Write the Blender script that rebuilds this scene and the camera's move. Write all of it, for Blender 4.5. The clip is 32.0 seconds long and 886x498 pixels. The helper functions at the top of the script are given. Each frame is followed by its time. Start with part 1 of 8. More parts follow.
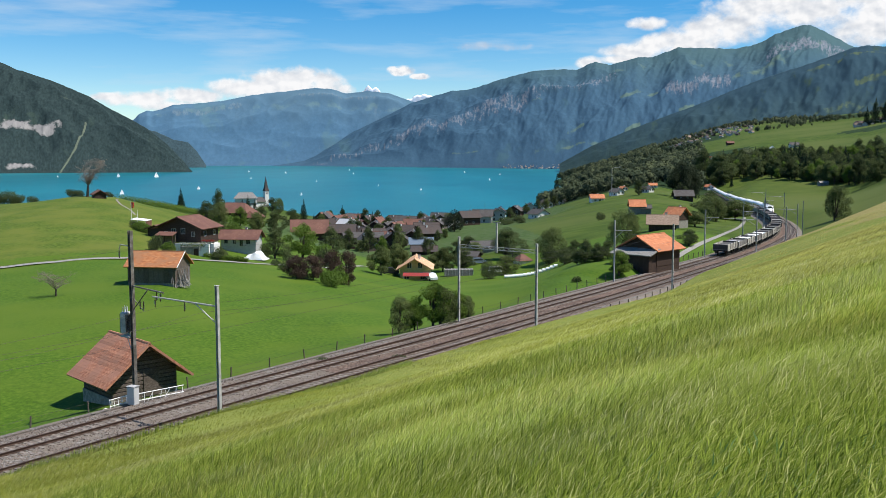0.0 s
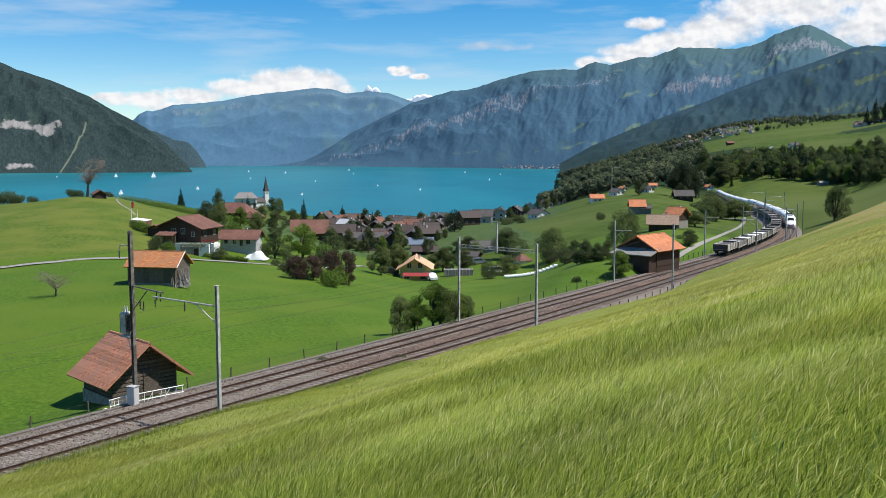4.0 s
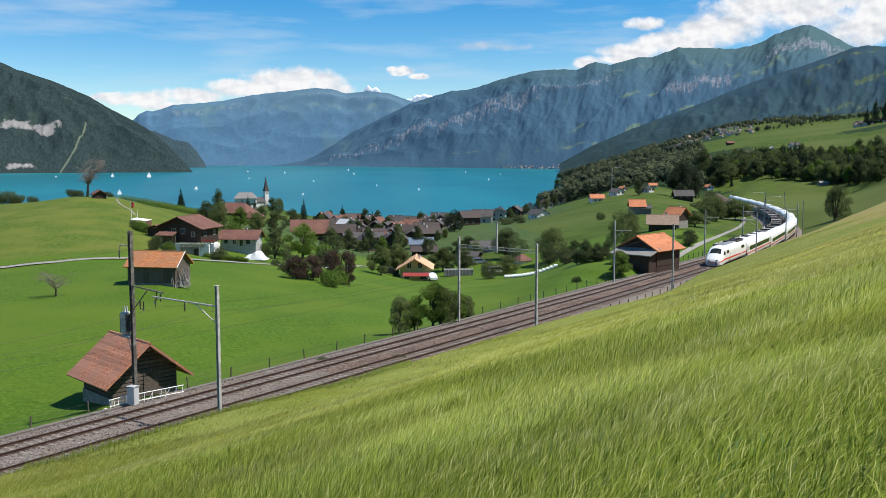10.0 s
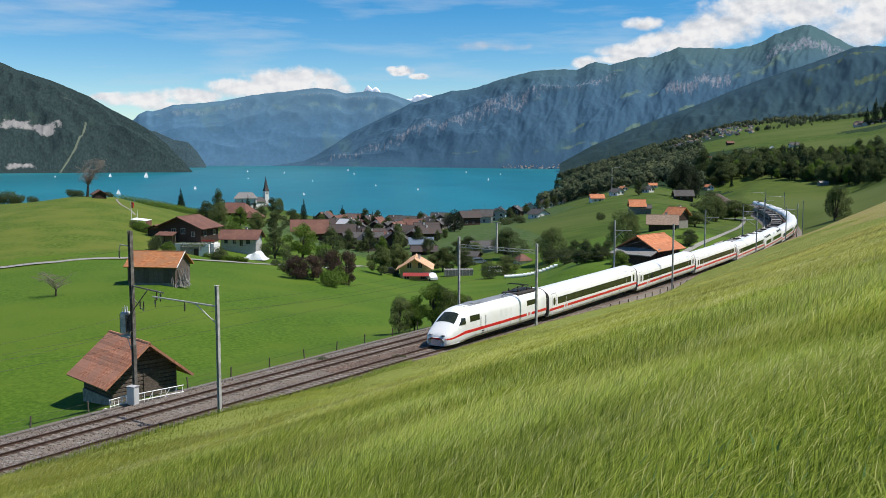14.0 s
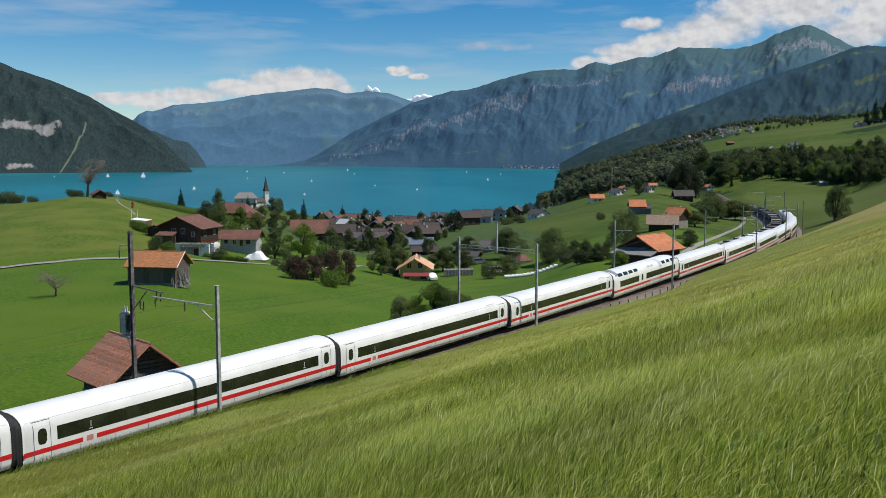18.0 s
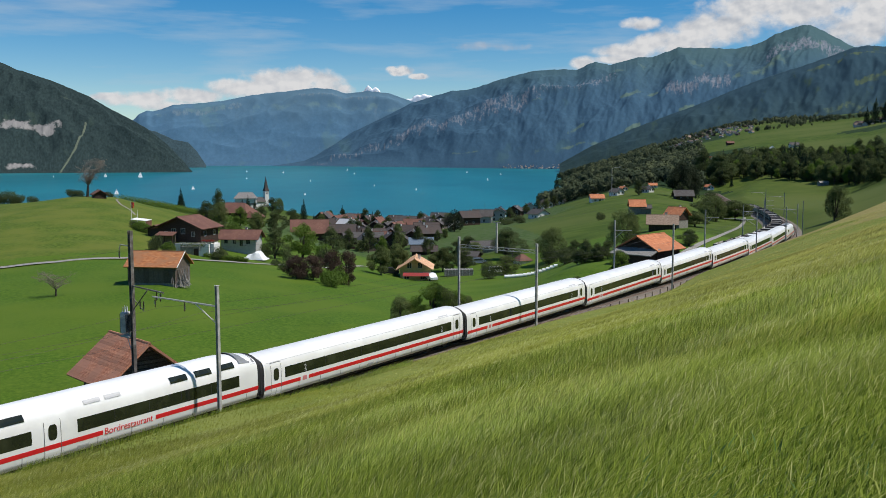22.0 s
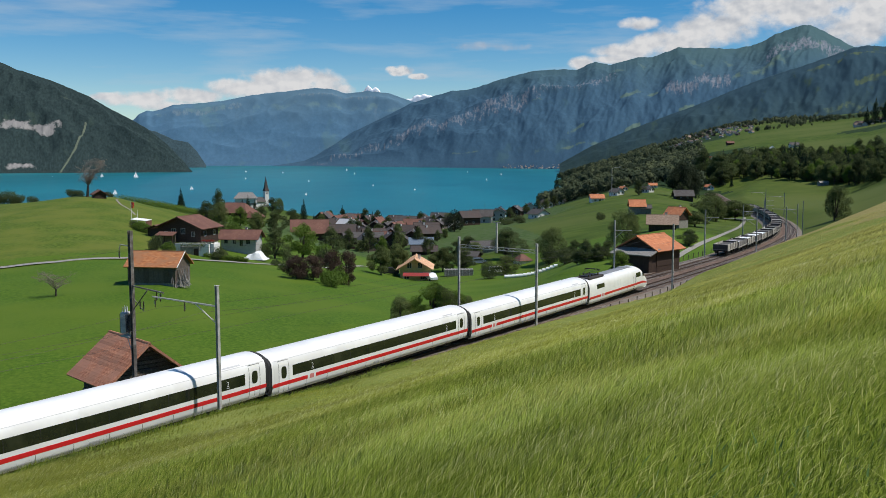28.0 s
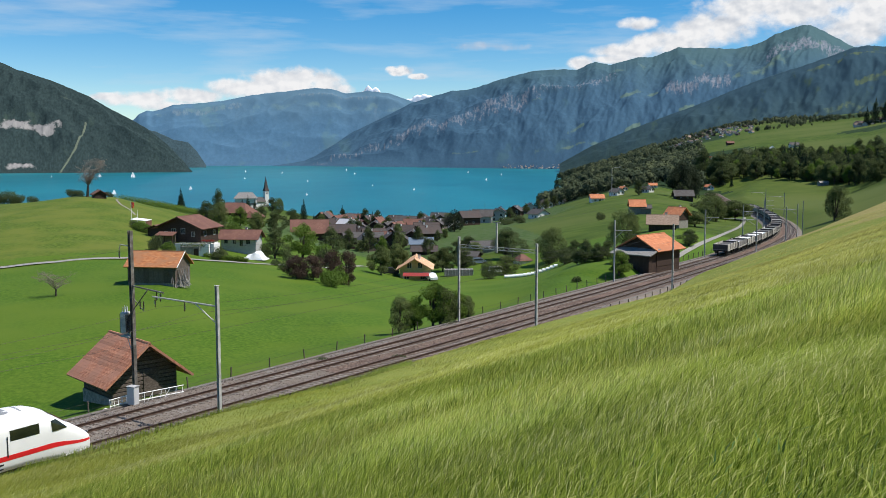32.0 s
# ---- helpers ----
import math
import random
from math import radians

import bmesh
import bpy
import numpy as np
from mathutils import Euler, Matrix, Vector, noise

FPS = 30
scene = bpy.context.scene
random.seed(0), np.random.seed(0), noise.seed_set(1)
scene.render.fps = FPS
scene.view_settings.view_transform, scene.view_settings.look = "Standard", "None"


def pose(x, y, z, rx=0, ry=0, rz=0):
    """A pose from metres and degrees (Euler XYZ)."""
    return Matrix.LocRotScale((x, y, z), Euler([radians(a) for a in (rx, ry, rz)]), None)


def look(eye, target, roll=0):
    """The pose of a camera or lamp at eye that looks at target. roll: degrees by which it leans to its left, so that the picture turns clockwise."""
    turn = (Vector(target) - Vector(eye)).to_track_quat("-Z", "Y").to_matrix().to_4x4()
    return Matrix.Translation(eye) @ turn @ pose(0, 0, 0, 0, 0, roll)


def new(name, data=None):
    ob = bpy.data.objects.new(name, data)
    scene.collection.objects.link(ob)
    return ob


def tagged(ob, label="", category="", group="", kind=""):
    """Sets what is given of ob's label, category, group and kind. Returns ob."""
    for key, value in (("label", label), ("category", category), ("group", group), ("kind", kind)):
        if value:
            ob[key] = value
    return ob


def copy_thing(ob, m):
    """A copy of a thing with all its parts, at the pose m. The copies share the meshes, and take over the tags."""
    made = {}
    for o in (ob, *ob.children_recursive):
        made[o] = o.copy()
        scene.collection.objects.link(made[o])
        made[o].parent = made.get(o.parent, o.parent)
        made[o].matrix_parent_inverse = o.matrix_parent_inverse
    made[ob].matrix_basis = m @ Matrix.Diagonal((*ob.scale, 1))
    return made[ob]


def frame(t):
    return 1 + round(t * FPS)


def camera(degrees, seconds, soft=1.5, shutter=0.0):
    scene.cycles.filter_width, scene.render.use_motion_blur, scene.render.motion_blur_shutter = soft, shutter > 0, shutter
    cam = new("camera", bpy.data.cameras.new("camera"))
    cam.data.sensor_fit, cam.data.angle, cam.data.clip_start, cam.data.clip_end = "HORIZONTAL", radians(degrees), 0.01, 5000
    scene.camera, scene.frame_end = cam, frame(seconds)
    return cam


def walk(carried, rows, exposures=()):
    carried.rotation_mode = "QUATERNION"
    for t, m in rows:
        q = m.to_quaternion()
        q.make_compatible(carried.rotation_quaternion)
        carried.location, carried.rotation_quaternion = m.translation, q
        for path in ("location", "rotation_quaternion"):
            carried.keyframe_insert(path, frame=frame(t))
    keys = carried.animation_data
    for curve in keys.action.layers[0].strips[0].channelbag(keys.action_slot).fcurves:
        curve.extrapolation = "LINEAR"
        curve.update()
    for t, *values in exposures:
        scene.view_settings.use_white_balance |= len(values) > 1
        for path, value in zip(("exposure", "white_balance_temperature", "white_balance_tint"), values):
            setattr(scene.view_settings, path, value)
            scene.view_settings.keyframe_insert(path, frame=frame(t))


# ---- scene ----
# ---------------------------------------------------------------- camera, sky, sun
cam = camera(50.83, 32.0, soft=0.7)
EYE = pose(0, 0, 50, 90 - 5.71, 0, 0)
# the picture dims a little while the white train fills it
EXPOSURE = [(0.0, 0.30), (9.0, 0.30), (12.5, 0.26), (14.5, 0.10), (17.0, -0.15), (28.0, -0.15), (30.0, -0.05), (31.0, 0.08), (32.0, 0.2)]
walk(cam, [(0.0, EYE), (32.0, EYE)], exposures=EXPOSURE)

SUN = Vector((1.0, -0.18, 1.7)).normalized()
world = bpy.data.worlds.new("sky")
scene.world = world
world.use_nodes = True


def build_sky():
    nt = world.node_tree
    nt.nodes.clear()
    out = nt.nodes.new("ShaderNodeOutputWorld")
    bg = nt.nodes.new("ShaderNodeBackground")
    bg.inputs["Strength"].default_value = 0.10
    sky = nt.nodes.new("ShaderNodeTexSky")
    sky.sky_type = "NISHITA"
    sky.sun_disc = False
    sky.sun_elevation = math.asin(SUN.z)
    sky.sun_rotation = math.atan2(SUN.x, SUN.y)
    sky.altitude = 1500
    sky.air_density = 1.0
    sky.dust_density = 0.08
    sky.ozone_density = 1.6
    # thin high streaks of ice cloud all over the sky
    tc = nt.nodes.new("ShaderNodeTexCoord")
    mp = nt.nodes.new("ShaderNodeMapping")
    mp.inputs["Scale"].default_value = (2.2, 2.2, 17.0)
    mp.inputs["Rotation"].default_value = (0.0, radians(-2.5), 0.0)
    n1 = nt.nodes.new("ShaderNodeTexNoise")
    n1.inputs["Scale"].default_value = 2.3
    n1.inputs["Detail"].default_value = 6.0
    n1.inputs["Roughness"].default_value = 0.55
    rp = nt.nodes.new("ShaderNodeValToRGB")
    rp.color_ramp.elements[0].position = 0.50
    rp.color_ramp.elements[1].position = 0.92
    mx = nt.nodes.new("ShaderNodeMix")
    mx.data_type = "RGBA"
    mx.inputs["B"].default_value = (5.0, 6.0, 7.0, 1)
    ln = nt.links
    ln.new(tc.outputs["Generated"], mp.inputs["Vector"])
    ln.new(mp.outputs["Vector"], n1.inputs["Vector"])
    ln.new(n1.outputs["Fac"], rp.inputs["Fac"])
    ln.new(rp.outputs["Color"], mx.inputs["Factor"])
    hs = nt.nodes.new("ShaderNodeHueSaturation")
    hs.inputs["Saturation"].default_value = 1.58
    hs.inputs["Value"].default_value = 1.08
    ln.new(sky.outputs["Color"], hs.inputs["Color"])
    ln.new(hs.outputs["Color"], mx.inputs["A"])
    ln.new(mx.outputs["Result"], bg.inputs["Color"])
    ln.new(bg.outputs["Background"], out.inputs["Surface"])


build_sky()
sun = new("sun", bpy.data.lights.new("sun", "SUN"))
sun.data.energy = 5.0
sun.data.angle = radians(0.53)
sun.data.color = (1.0, 0.955, 0.88)
sun.matrix_world = look(SUN * 400, (0, 0, 0))


# ---------------------------------------------------------------- materials
def lifted_normal(nt, lift):
    """Leaves and blades stand every way: their mean normal leans to the sky."""
    g = nt.nodes.new("ShaderNodeNewGeometry")
    v = nt.nodes.new("ShaderNodeVectorMath")
    v.operation = "ADD"
    v.inputs[1].default_value = (0, 0, lift)
    nt.links.new(g.outputs["Normal"], v.inputs[0])
    n = nt.nodes.new("ShaderNodeVectorMath")
    n.operation = "NORMALIZE"
    nt.links.new(v.outputs["Vector"], n.inputs[0])
    return n.outputs["Vector"]


def material(name, colors, scale=1.0, rough=0.8, bump=0.0, bump_scale=None, big=None, big_scale=0.05, stretch=(1, 1, 1),
             metal=0.0, spec=0.4, random_value=0.0, trans=0.0, detail=5.0, lift=0.0):
    """colors: stops of a ramp over a fine noise; big: a second colour mixed in by a coarse noise."""
    m = bpy.data.materials.new(name)
    m.use_nodes = True
    nt = m.node_tree
    ln = nt.links
    p = nt.nodes["Principled BSDF"]
    p.inputs["Roughness"].default_value = rough
    p.inputs["Metallic"].default_value = metal
    p.inputs["Specular IOR Level"].default_value = spec
    tc = nt.nodes.new("ShaderNodeTexCoord")
    mp = nt.nodes.new("ShaderNodeMapping")
    mp.inputs["Scale"].default_value = stretch
    ln.new(tc.outputs["Object"], mp.inputs["Vector"])
    n = nt.nodes.new("ShaderNodeTexNoise")
    n.inputs["Scale"].default_value = scale
    n.inputs["Detail"].default_value = detail
    n.inputs["Roughness"].default_value = 0.6
    ln.new(mp.outputs["Vector"], n.inputs["Vector"])
    r = nt.nodes.new("ShaderNodeValToRGB")
    e = r.color_ramp.elements
    while len(e) < len(colors):
        e.new(0.5)
    for i, c in enumerate(colors):
        e[i].position = 0.3 + 0.4 * i / max(1, len(colors) - 1)
        e[i].color = (*c, 1)
    ln.new(n.outputs["Fac"], r.inputs["Fac"])
    col = r.outputs["Color"]
    if big:
        b = nt.nodes.new("ShaderNodeTexNoise")
        b.inputs["Scale"].default_value = big_scale
        b.inputs["Detail"].default_value = 4.0
        ln.new(mp.outputs["Vector"], b.inputs["Vector"])
        br = nt.nodes.new("ShaderNodeValToRGB")
        br.color_ramp.elements[0].position = 0.42
        br.color_ramp.elements[1].position = 0.62
        ln.new(b.outputs["Fac"], br.inputs["Fac"])
        mx = nt.nodes.new("ShaderNodeMix")
        mx.data_type = "RGBA"
        ln.new(br.outputs["Color"], mx.inputs["Factor"])
        ln.new(col, mx.inputs["A"])
        mx.inputs["B"].default_value = (*big, 1)
        col = mx.outputs["Result"]
    if random_value:
        oi = nt.nodes.new("ShaderNodeObjectInfo")
        mr = nt.nodes.new("ShaderNodeMapRange")
        mr.inputs["To Min"].default_value = 1 - random_value
        mr.inputs["To Max"].default_value = 1 + random_value
        ln.new(oi.outputs["Random"], mr.inputs["Value"])
        hs = nt.nodes.new("ShaderNodeHueSaturation")
        ln.new(mr.outputs["Result"], hs.inputs["Value"])
        ln.new(col, hs.inputs["Color"])
        col = hs.outputs["Color"]
    ln.new(col, p.inputs["Base Color"])
    if bump:
        bn = nt.nodes.new("ShaderNodeTexNoise")
        bn.inputs["Scale"].default_value = bump_scale or scale * 3
        bn.inputs["Detail"].default_value = 4.0
        ln.new(mp.outputs["Vector"], bn.inputs["Vector"])
        bp = nt.nodes.new("ShaderNodeBump")
        bp.inputs["Strength"].default_value = min(1.0, bump * 5)
        bp.inputs["Distance"].default_value = bump
        ln.new(bn.outputs["Fac"], bp.inputs["Height"])
        ln.new(bp.outputs["Normal"], p.inputs["Normal"])
    if lift:
        ln.new(lifted_normal(nt, lift), p.inputs["Normal"])
    if trans:
        tl = nt.nodes.new("ShaderNodeBsdfTranslucent")
        ln.new(col, tl.inputs["Color"])
        ms = nt.nodes.new("ShaderNodeMixShader")
        ms.inputs["Fac"].default_value = trans
        ln.new(p.outputs["BSDF"], ms.inputs[1])
        ln.new(tl.outputs["BSDF"], ms.inputs[2])
        ln.new(ms.outputs["Shader"], nt.nodes["Material Output"].inputs["Surface"])
    return m


def plain(name, color, rough=0.5, metal=0.0, spec=0.5):
    return material(name, [tuple(c * 0.9 for c in color), color, tuple(min(1, c * 1.07) for c in color)], 2.0, rough, metal=metal, spec=spec)


M_MEADOW = material("meadow_grass", [(0.036, 0.078, 0.006), (0.060, 0.118, 0.008), (0.098, 0.156, 0.016)], 2.6, 0.9, 0.02, 14.0,
                    big=(0.084, 0.134, 0.012), big_scale=0.07, spec=0.15, detail=10)
M_PASTURE = material("hill_pasture_grass", [(0.044, 0.076, 0.008), (0.076, 0.116, 0.012), (0.120, 0.160, 0.026)], 1.6, 0.9, 0.04, 9.0,
                     big=(0.118, 0.142, 0.022), big_scale=0.12, spec=0.15, detail=10)
M_HILL = material("tall_grass_ground", [(0.105, 0.140, 0.018), (0.170, 0.205, 0.030), (0.25, 0.280, 0.055)], 2.2, 0.9, 0.15, 5.0,
                  big=(0.225, 0.245, 0.055), big_scale=0.10, spec=0.15, detail=8)
M_DRY = material("dry_crest_grass", [(0.19, 0.155, 0.045), (0.29, 0.24, 0.085), (0.38, 0.32, 0.13)], 2.2, 0.9, 0.15, 5.0, big=(0.24, 0.235, 0.06), big_scale=0.08, spec=0.15, detail=8)
M_FIELD = material("far_fields", [(0.034, 0.062, 0.009), (0.056, 0.090, 0.012), (0.090, 0.120, 0.022)], 0.10, 0.9, 0.0,
                   big=(0.088, 0.112, 0.025), big_scale=0.008, spec=0.1, detail=10)
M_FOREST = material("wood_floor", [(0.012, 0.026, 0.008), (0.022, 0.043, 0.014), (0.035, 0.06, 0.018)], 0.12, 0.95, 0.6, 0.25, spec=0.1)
M_VILLAGE = material("garden_ground", [(0.03, 0.06, 0.015), (0.06, 0.10, 0.025), (0.10, 0.11, 0.06)], 0.3, 0.9, spec=0.1)
M_BALLAST = material("ballast_stone", [(0.035, 0.030, 0.027), (0.155, 0.138, 0.122), (0.38, 0.35, 0.32)], 7.0, 0.95, 0.08, 12.0,
                     big=(0.17, 0.14, 0.115), big_scale=0.4, spec=0.2, detail=8)
M_RUSTBED = material("rust_stained_ballast", [(0.042, 0.027, 0.020), (0.145, 0.098, 0.076), (0.29, 0.21, 0.17)], 7.0, 0.95, 0.08, 12.0, big=(0.11, 0.075, 0.06), big_scale=0.4, spec=0.2, detail=8)
M_GRAVEL = material("gravel_path", [(0.17, 0.163, 0.148), (0.26, 0.248, 0.224), (0.34, 0.324, 0.30)], 4.0, 0.95, 0.02, 12.0, spec=0.2)
M_RAIL = material("rusty_rail", [(0.040, 0.023, 0.016), (0.066, 0.038, 0.027), (0.105, 0.066, 0.050)], 3.0, 0.6, metal=0.3)
M_SLEEPER = material("sleeper", [(0.125, 0.103, 0.086), (0.195, 0.165, 0.140), (0.28, 0.242, 0.208)], 3.0, 0.9, 0.01, 20.0, random_value=0.25)
M_STEEL = material("galvanised_steel", [(0.26, 0.255, 0.25), (0.40, 0.395, 0.385), (0.54, 0.535, 0.52)], 2.0, 0.7, 0.003, 30.0, metal=0.0, spec=0.3)
# pole steel darkened: the web's shade and some rust in one colour
M_POLESTEEL = material("dark_shaded_steel", [(0.075, 0.066, 0.058), (0.14, 0.125, 0.11), (0.26, 0.245, 0.23)], 2.2, 0.65, 0.003, 25.0, metal=0.2)
M_IRON = plain("dark_iron", (0.03, 0.03, 0.032), 0.6, 0.5)
M_WIRE = plain("copper_wire", (0.04, 0.035, 0.03), 0.5, 0.6)
M_INSUL = plain("brown_porcelain", (0.06, 0.03, 0.02), 0.25)
M_POST = material("fence_post_wood", [(0.05, 0.04, 0.03), (0.10, 0.08, 0.06), (0.16, 0.13, 0.10)], 6.0, 0.9, 0.01, 20.0)
M_WHITE = material("white_train_paint", [(0.78, 0.78, 0.77), (0.84, 0.84, 0.83), (0.87, 0.87, 0.86)], 0.9, 0.28, spec=0.5, big=(0.77, 0.765, 0.75), big_scale=0.4)
M_RED = plain("red_train_stripe", (0.63, 0.017, 0.022), 0.3)
M_GLASS = material("tinted_train_glass", [(0.010, 0.014, 0.008), (0.018, 0.022, 0.012), (0.035, 0.04, 0.022)], 0.6, 0.06, spec=0.6)
M_GREYROOF = material("grey_train_roof", [(0.16, 0.17, 0.18), (0.22, 0.23, 0.24), (0.28, 0.29, 0.30)], 1.0, 0.5, 0.004, 4.0)
M_BELLOWS = plain("rubber_bellows", (0.018, 0.018, 0.02), 0.75)
M_UNDER = material("underframe", [(0.02, 0.018, 0.017), (0.035, 0.03, 0.028), (0.06, 0.052, 0.045)], 3.0, 0.8)
M_SEAM = plain("panel_seam", (0.11, 0.11, 0.11), 0.6)
M_BUMPER = plain("pale_bumper", (0.46, 0.37, 0.37), 0.5)
M_GUTTER = plain("grey_gutter_line", (0.55, 0.55, 0.55), 0.5)
M_LIGHTGREY = plain("pale_grey_paint", (0.5, 0.5, 0.51), 0.5)
M_PINK = plain("faded_red_mark", (0.62, 0.22, 0.22), 0.5)
M_WATER = None


def water_material():
    m = bpy.data.materials.new("lake_water")
    m.use_nodes = True
    nt = m.node_tree
    ln = nt.links
    p = nt.nodes["Principled BSDF"]
    p.inputs["Roughness"].default_value = 0.32
    p.inputs["Specular IOR Level"].default_value = 0.14
    tc = nt.nodes.new("ShaderNodeTexCoord")
    mp = nt.nodes.new("ShaderNodeMapping")
    mp.inputs["Scale"].default_value = (1.0, 0.35, 1.0)
    ln.new(tc.outputs["Object"], mp.inputs["Vector"])
    n = nt.nodes.new("ShaderNodeTexNoise")
    n.inputs["Scale"].default_value = 0.004
    n.inputs["Detail"].default_value = 8.0
    n.inputs["Roughness"].default_value = 0.65
    ln.new(mp.outputs["Vector"], n.inputs["Vector"])
    r = nt.nodes.new("ShaderNodeValToRGB")
    e = r.color_ramp.elements
    e[0].position, e[0].color = 0.38, (0.006, 0.112, 0.140, 1)
    e[1].position, e[1].color = 0.64, (0.013, 0.174, 0.202, 1)
    ln.new(n.outputs["Fac"], r.inputs["Fac"])
    ln.new(r.outputs["Color"], p.inputs["Base Color"])
    b = nt.nodes.new("ShaderNodeTexNoise")
    b.inputs["Scale"].default_value = 0.35
    b.inputs["Detail"].default_value = 6.0
    ln.new(mp.outputs["Vector"], b.inputs["Vector"])
    bp = nt.nodes.new("ShaderNodeBump")
    bp.inputs["Strength"].default_value = 0.5
    bp.inputs["Distance"].default_value = 0.25
    ln.new(b.outputs["Fac"], bp.inputs["Height"])
    ln.new(bp.outputs["Normal"], p.inputs["Normal"])
    return m


M_WATER = water_material()


# ---------------------------------------------------------------- mesh helpers
class Geo:
    """Collects vertices and faces for one mesh."""

    def __init__(self):
        self.v, self.f, self.mi, self.m = [], [], [], 0

    def add(self, verts, faces, m=None):
        o = len(self.v)
        if m is not None:
            verts = [m @ Vector(v) for v in verts]
        self.v.extend([tuple(v) for v in verts])
        for f in faces:
            self.f.append(tuple(i + o for i in f))
            self.mi.append(self.m)
        return self

    def box(self, x0, x1, y0, y1, z0, z1, m=None, bevel=0.0):
        if bevel:
            b = min(bevel, (x1 - x0) * 0.4, (y1 - y0) * 0.4, (z1 - z0) * 0.4)
            vs = []
            for z, i in ((z0, b), (z0 + b, 0), (z1 - b, 0), (z1, b)):
                vs += [(x0 + i + b, y0 + i, z), (x1 - i - b, y0 + i, z), (x1 - i, y0 + i + b, z), (x1 - i, y1 - i - b, z),
                       (x1 - i - b, y1 - i, z), (x0 + i + b, y1 - i, z), (x0 + i, y1 - i - b, z), (x0 + i, y0 + i + b, z)]
            fs = [tuple(range(7, -1, -1)), tuple(range(24, 32))]
            for k in range(3):
                for i in range(8):
                    fs.append((k * 8 + i, k * 8 + (i + 1) % 8, k * 8 + 8 + (i + 1) % 8, k * 8 + 8 + i))
            return self.add(vs, fs, m)
        return self.add([(x0, y0, z0), (x1, y0, z0), (x1, y1, z0), (x0, y1, z0), (x0, y0, z1), (x1, y0, z1), (x1, y1, z1), (x0, y1, z1)],
                        [(3, 2, 1, 0), (4, 5, 6, 7), (0, 1, 5, 4), (1, 2, 6, 5), (2, 3, 7, 6), (3, 0, 4, 7)], m)

    def tube(self, p0, p1, r0, r1=None, n=8, caps=True, m=None):
        p0, p1 = Vector(p0), Vector(p1)
        r1 = r0 if r1 is None else r1
        q = (p1 - p0).to_track_quat("Z", "Y")
        vs = []
        for p, r in ((p0, r0), (p1, r1)):
            vs += [p + q @ Vector((r * math.cos(2 * math.pi * i / n), r * math.sin(2 * math.pi * i / n), 0)) for i in range(n)]
        fs = [(i, (i + 1) % n, n + (i + 1) % n, n + i) for i in range(n)]
        if caps:
            fs += [tuple(range(n - 1, -1, -1)), tuple(range(n, 2 * n))]
        return self.add(vs, fs, m)

    def path(self, pts, r, n=5):
        for a, b in zip(pts, pts[1:]):
            self.tube(a, b, r, r, n, False)
        return self

    def prism(self, poly, y0, y1, m=None):
        """poly: points (x, z), counter-clockwise seen from -y, drawn out from y0 to y1."""
        n = len(poly)
        vs = [(x, y0, z) for x, z in poly] + [(x, y1, z) for x, z in poly]
        fs = [tuple(range(n)), tuple(range(2 * n - 1, n - 1, -1))]
        fs += [((i + 1) % n, i, n + i, n + (i + 1) % n) for i in range(n)]
        return self.add(vs, fs, m)

    def grid(self, rows, closed=False):
        n = len(rows[0])
        vs = [p for row in rows for p in row]
        fs = []
        for i in range(len(rows) - 1):
            for j in range(n if closed else n - 1):
                k = (j + 1) % n
                fs.append((i * n + j, i * n + k, (i + 1) * n + k, (i + 1) * n + j))
        return self.add(vs, fs)

    def mesh(self, name, *mats, smooth=False):
        me = bpy.data.meshes.new(name)
        me.from_pydata(self.v, [], self.f)
        for m in mats:
            me.materials.append(m)
        if len(mats) > 1:
            me.polygons.foreach_set("material_index", self.mi)
        if smooth:
            me.polygons.foreach_set("use_smooth", [True] * len(self.f))
        me.update()
        return me


def part(name, geo, mat, parent, label="", smooth=False, at=None):
    mats = mat if isinstance(mat, tuple) else (mat,)
    me = geo.mesh(name, *mats, smooth=smooth) if isinstance(geo, Geo) else geo
    ob = new(name, me)
    ob.parent = parent
    if at is not None:
        ob.matrix_basis = at
    if label:
        ob["label"] = label
    return ob


def thing(name, m, label, category, group="", kind=""):
    ob = new(name)
    ob.matrix_basis = m
    ob.empty_display_size = 0.3
    return tagged(ob, label, category, group, kind)


def smooth01(a, b, x):
    t = np.clip((x - a) / (b - a), 0, 1)
    return t * t * (3 - 2 * t)


# ---------------------------------------------------------------- the railway's line
HEADING = [(-900, 33.4), (0, 33.3), (40, 33.7), (80, 31.5), (120, 30.8), (160, 27.7), (200, 25.5), (240, 20.0), (280, 16.1), (330, 13.1), (400, 9.8), (450, 11.0), (520, 13.5), (760, 14.0)]
S_MIN, S_MAX, START = -460, 760, (-16.94, 59.06)
_s = np.arange(S_MIN, S_MAX + 1.0)
_h = np.radians(np.interp(_s, [k for k, _ in HEADING], [a for _, a in HEADING]))
_x = np.concatenate([[0], np.cumsum((np.sin(_h[1:]) + np.sin(_h[:-1])) / 2)])
_y = np.concatenate([[0], np.cumsum((np.cos(_h[1:]) + np.cos(_h[:-1])) / 2)])
_x += START[0] - _x[-S_MIN]
_y += START[1] - _y[-S_MIN]
GRADE = 0.008
SPACING = 4.0


def rail_z(s):
    return np.interp(s, [-460, 0, 60, 120, 180, 240, 300, 360, 420, 520, 760], [36.58, 32.9, 32.3, 31.25, 29.9, 28.81, 28.02, 27.28, 26.54, 25.29, 22.8])


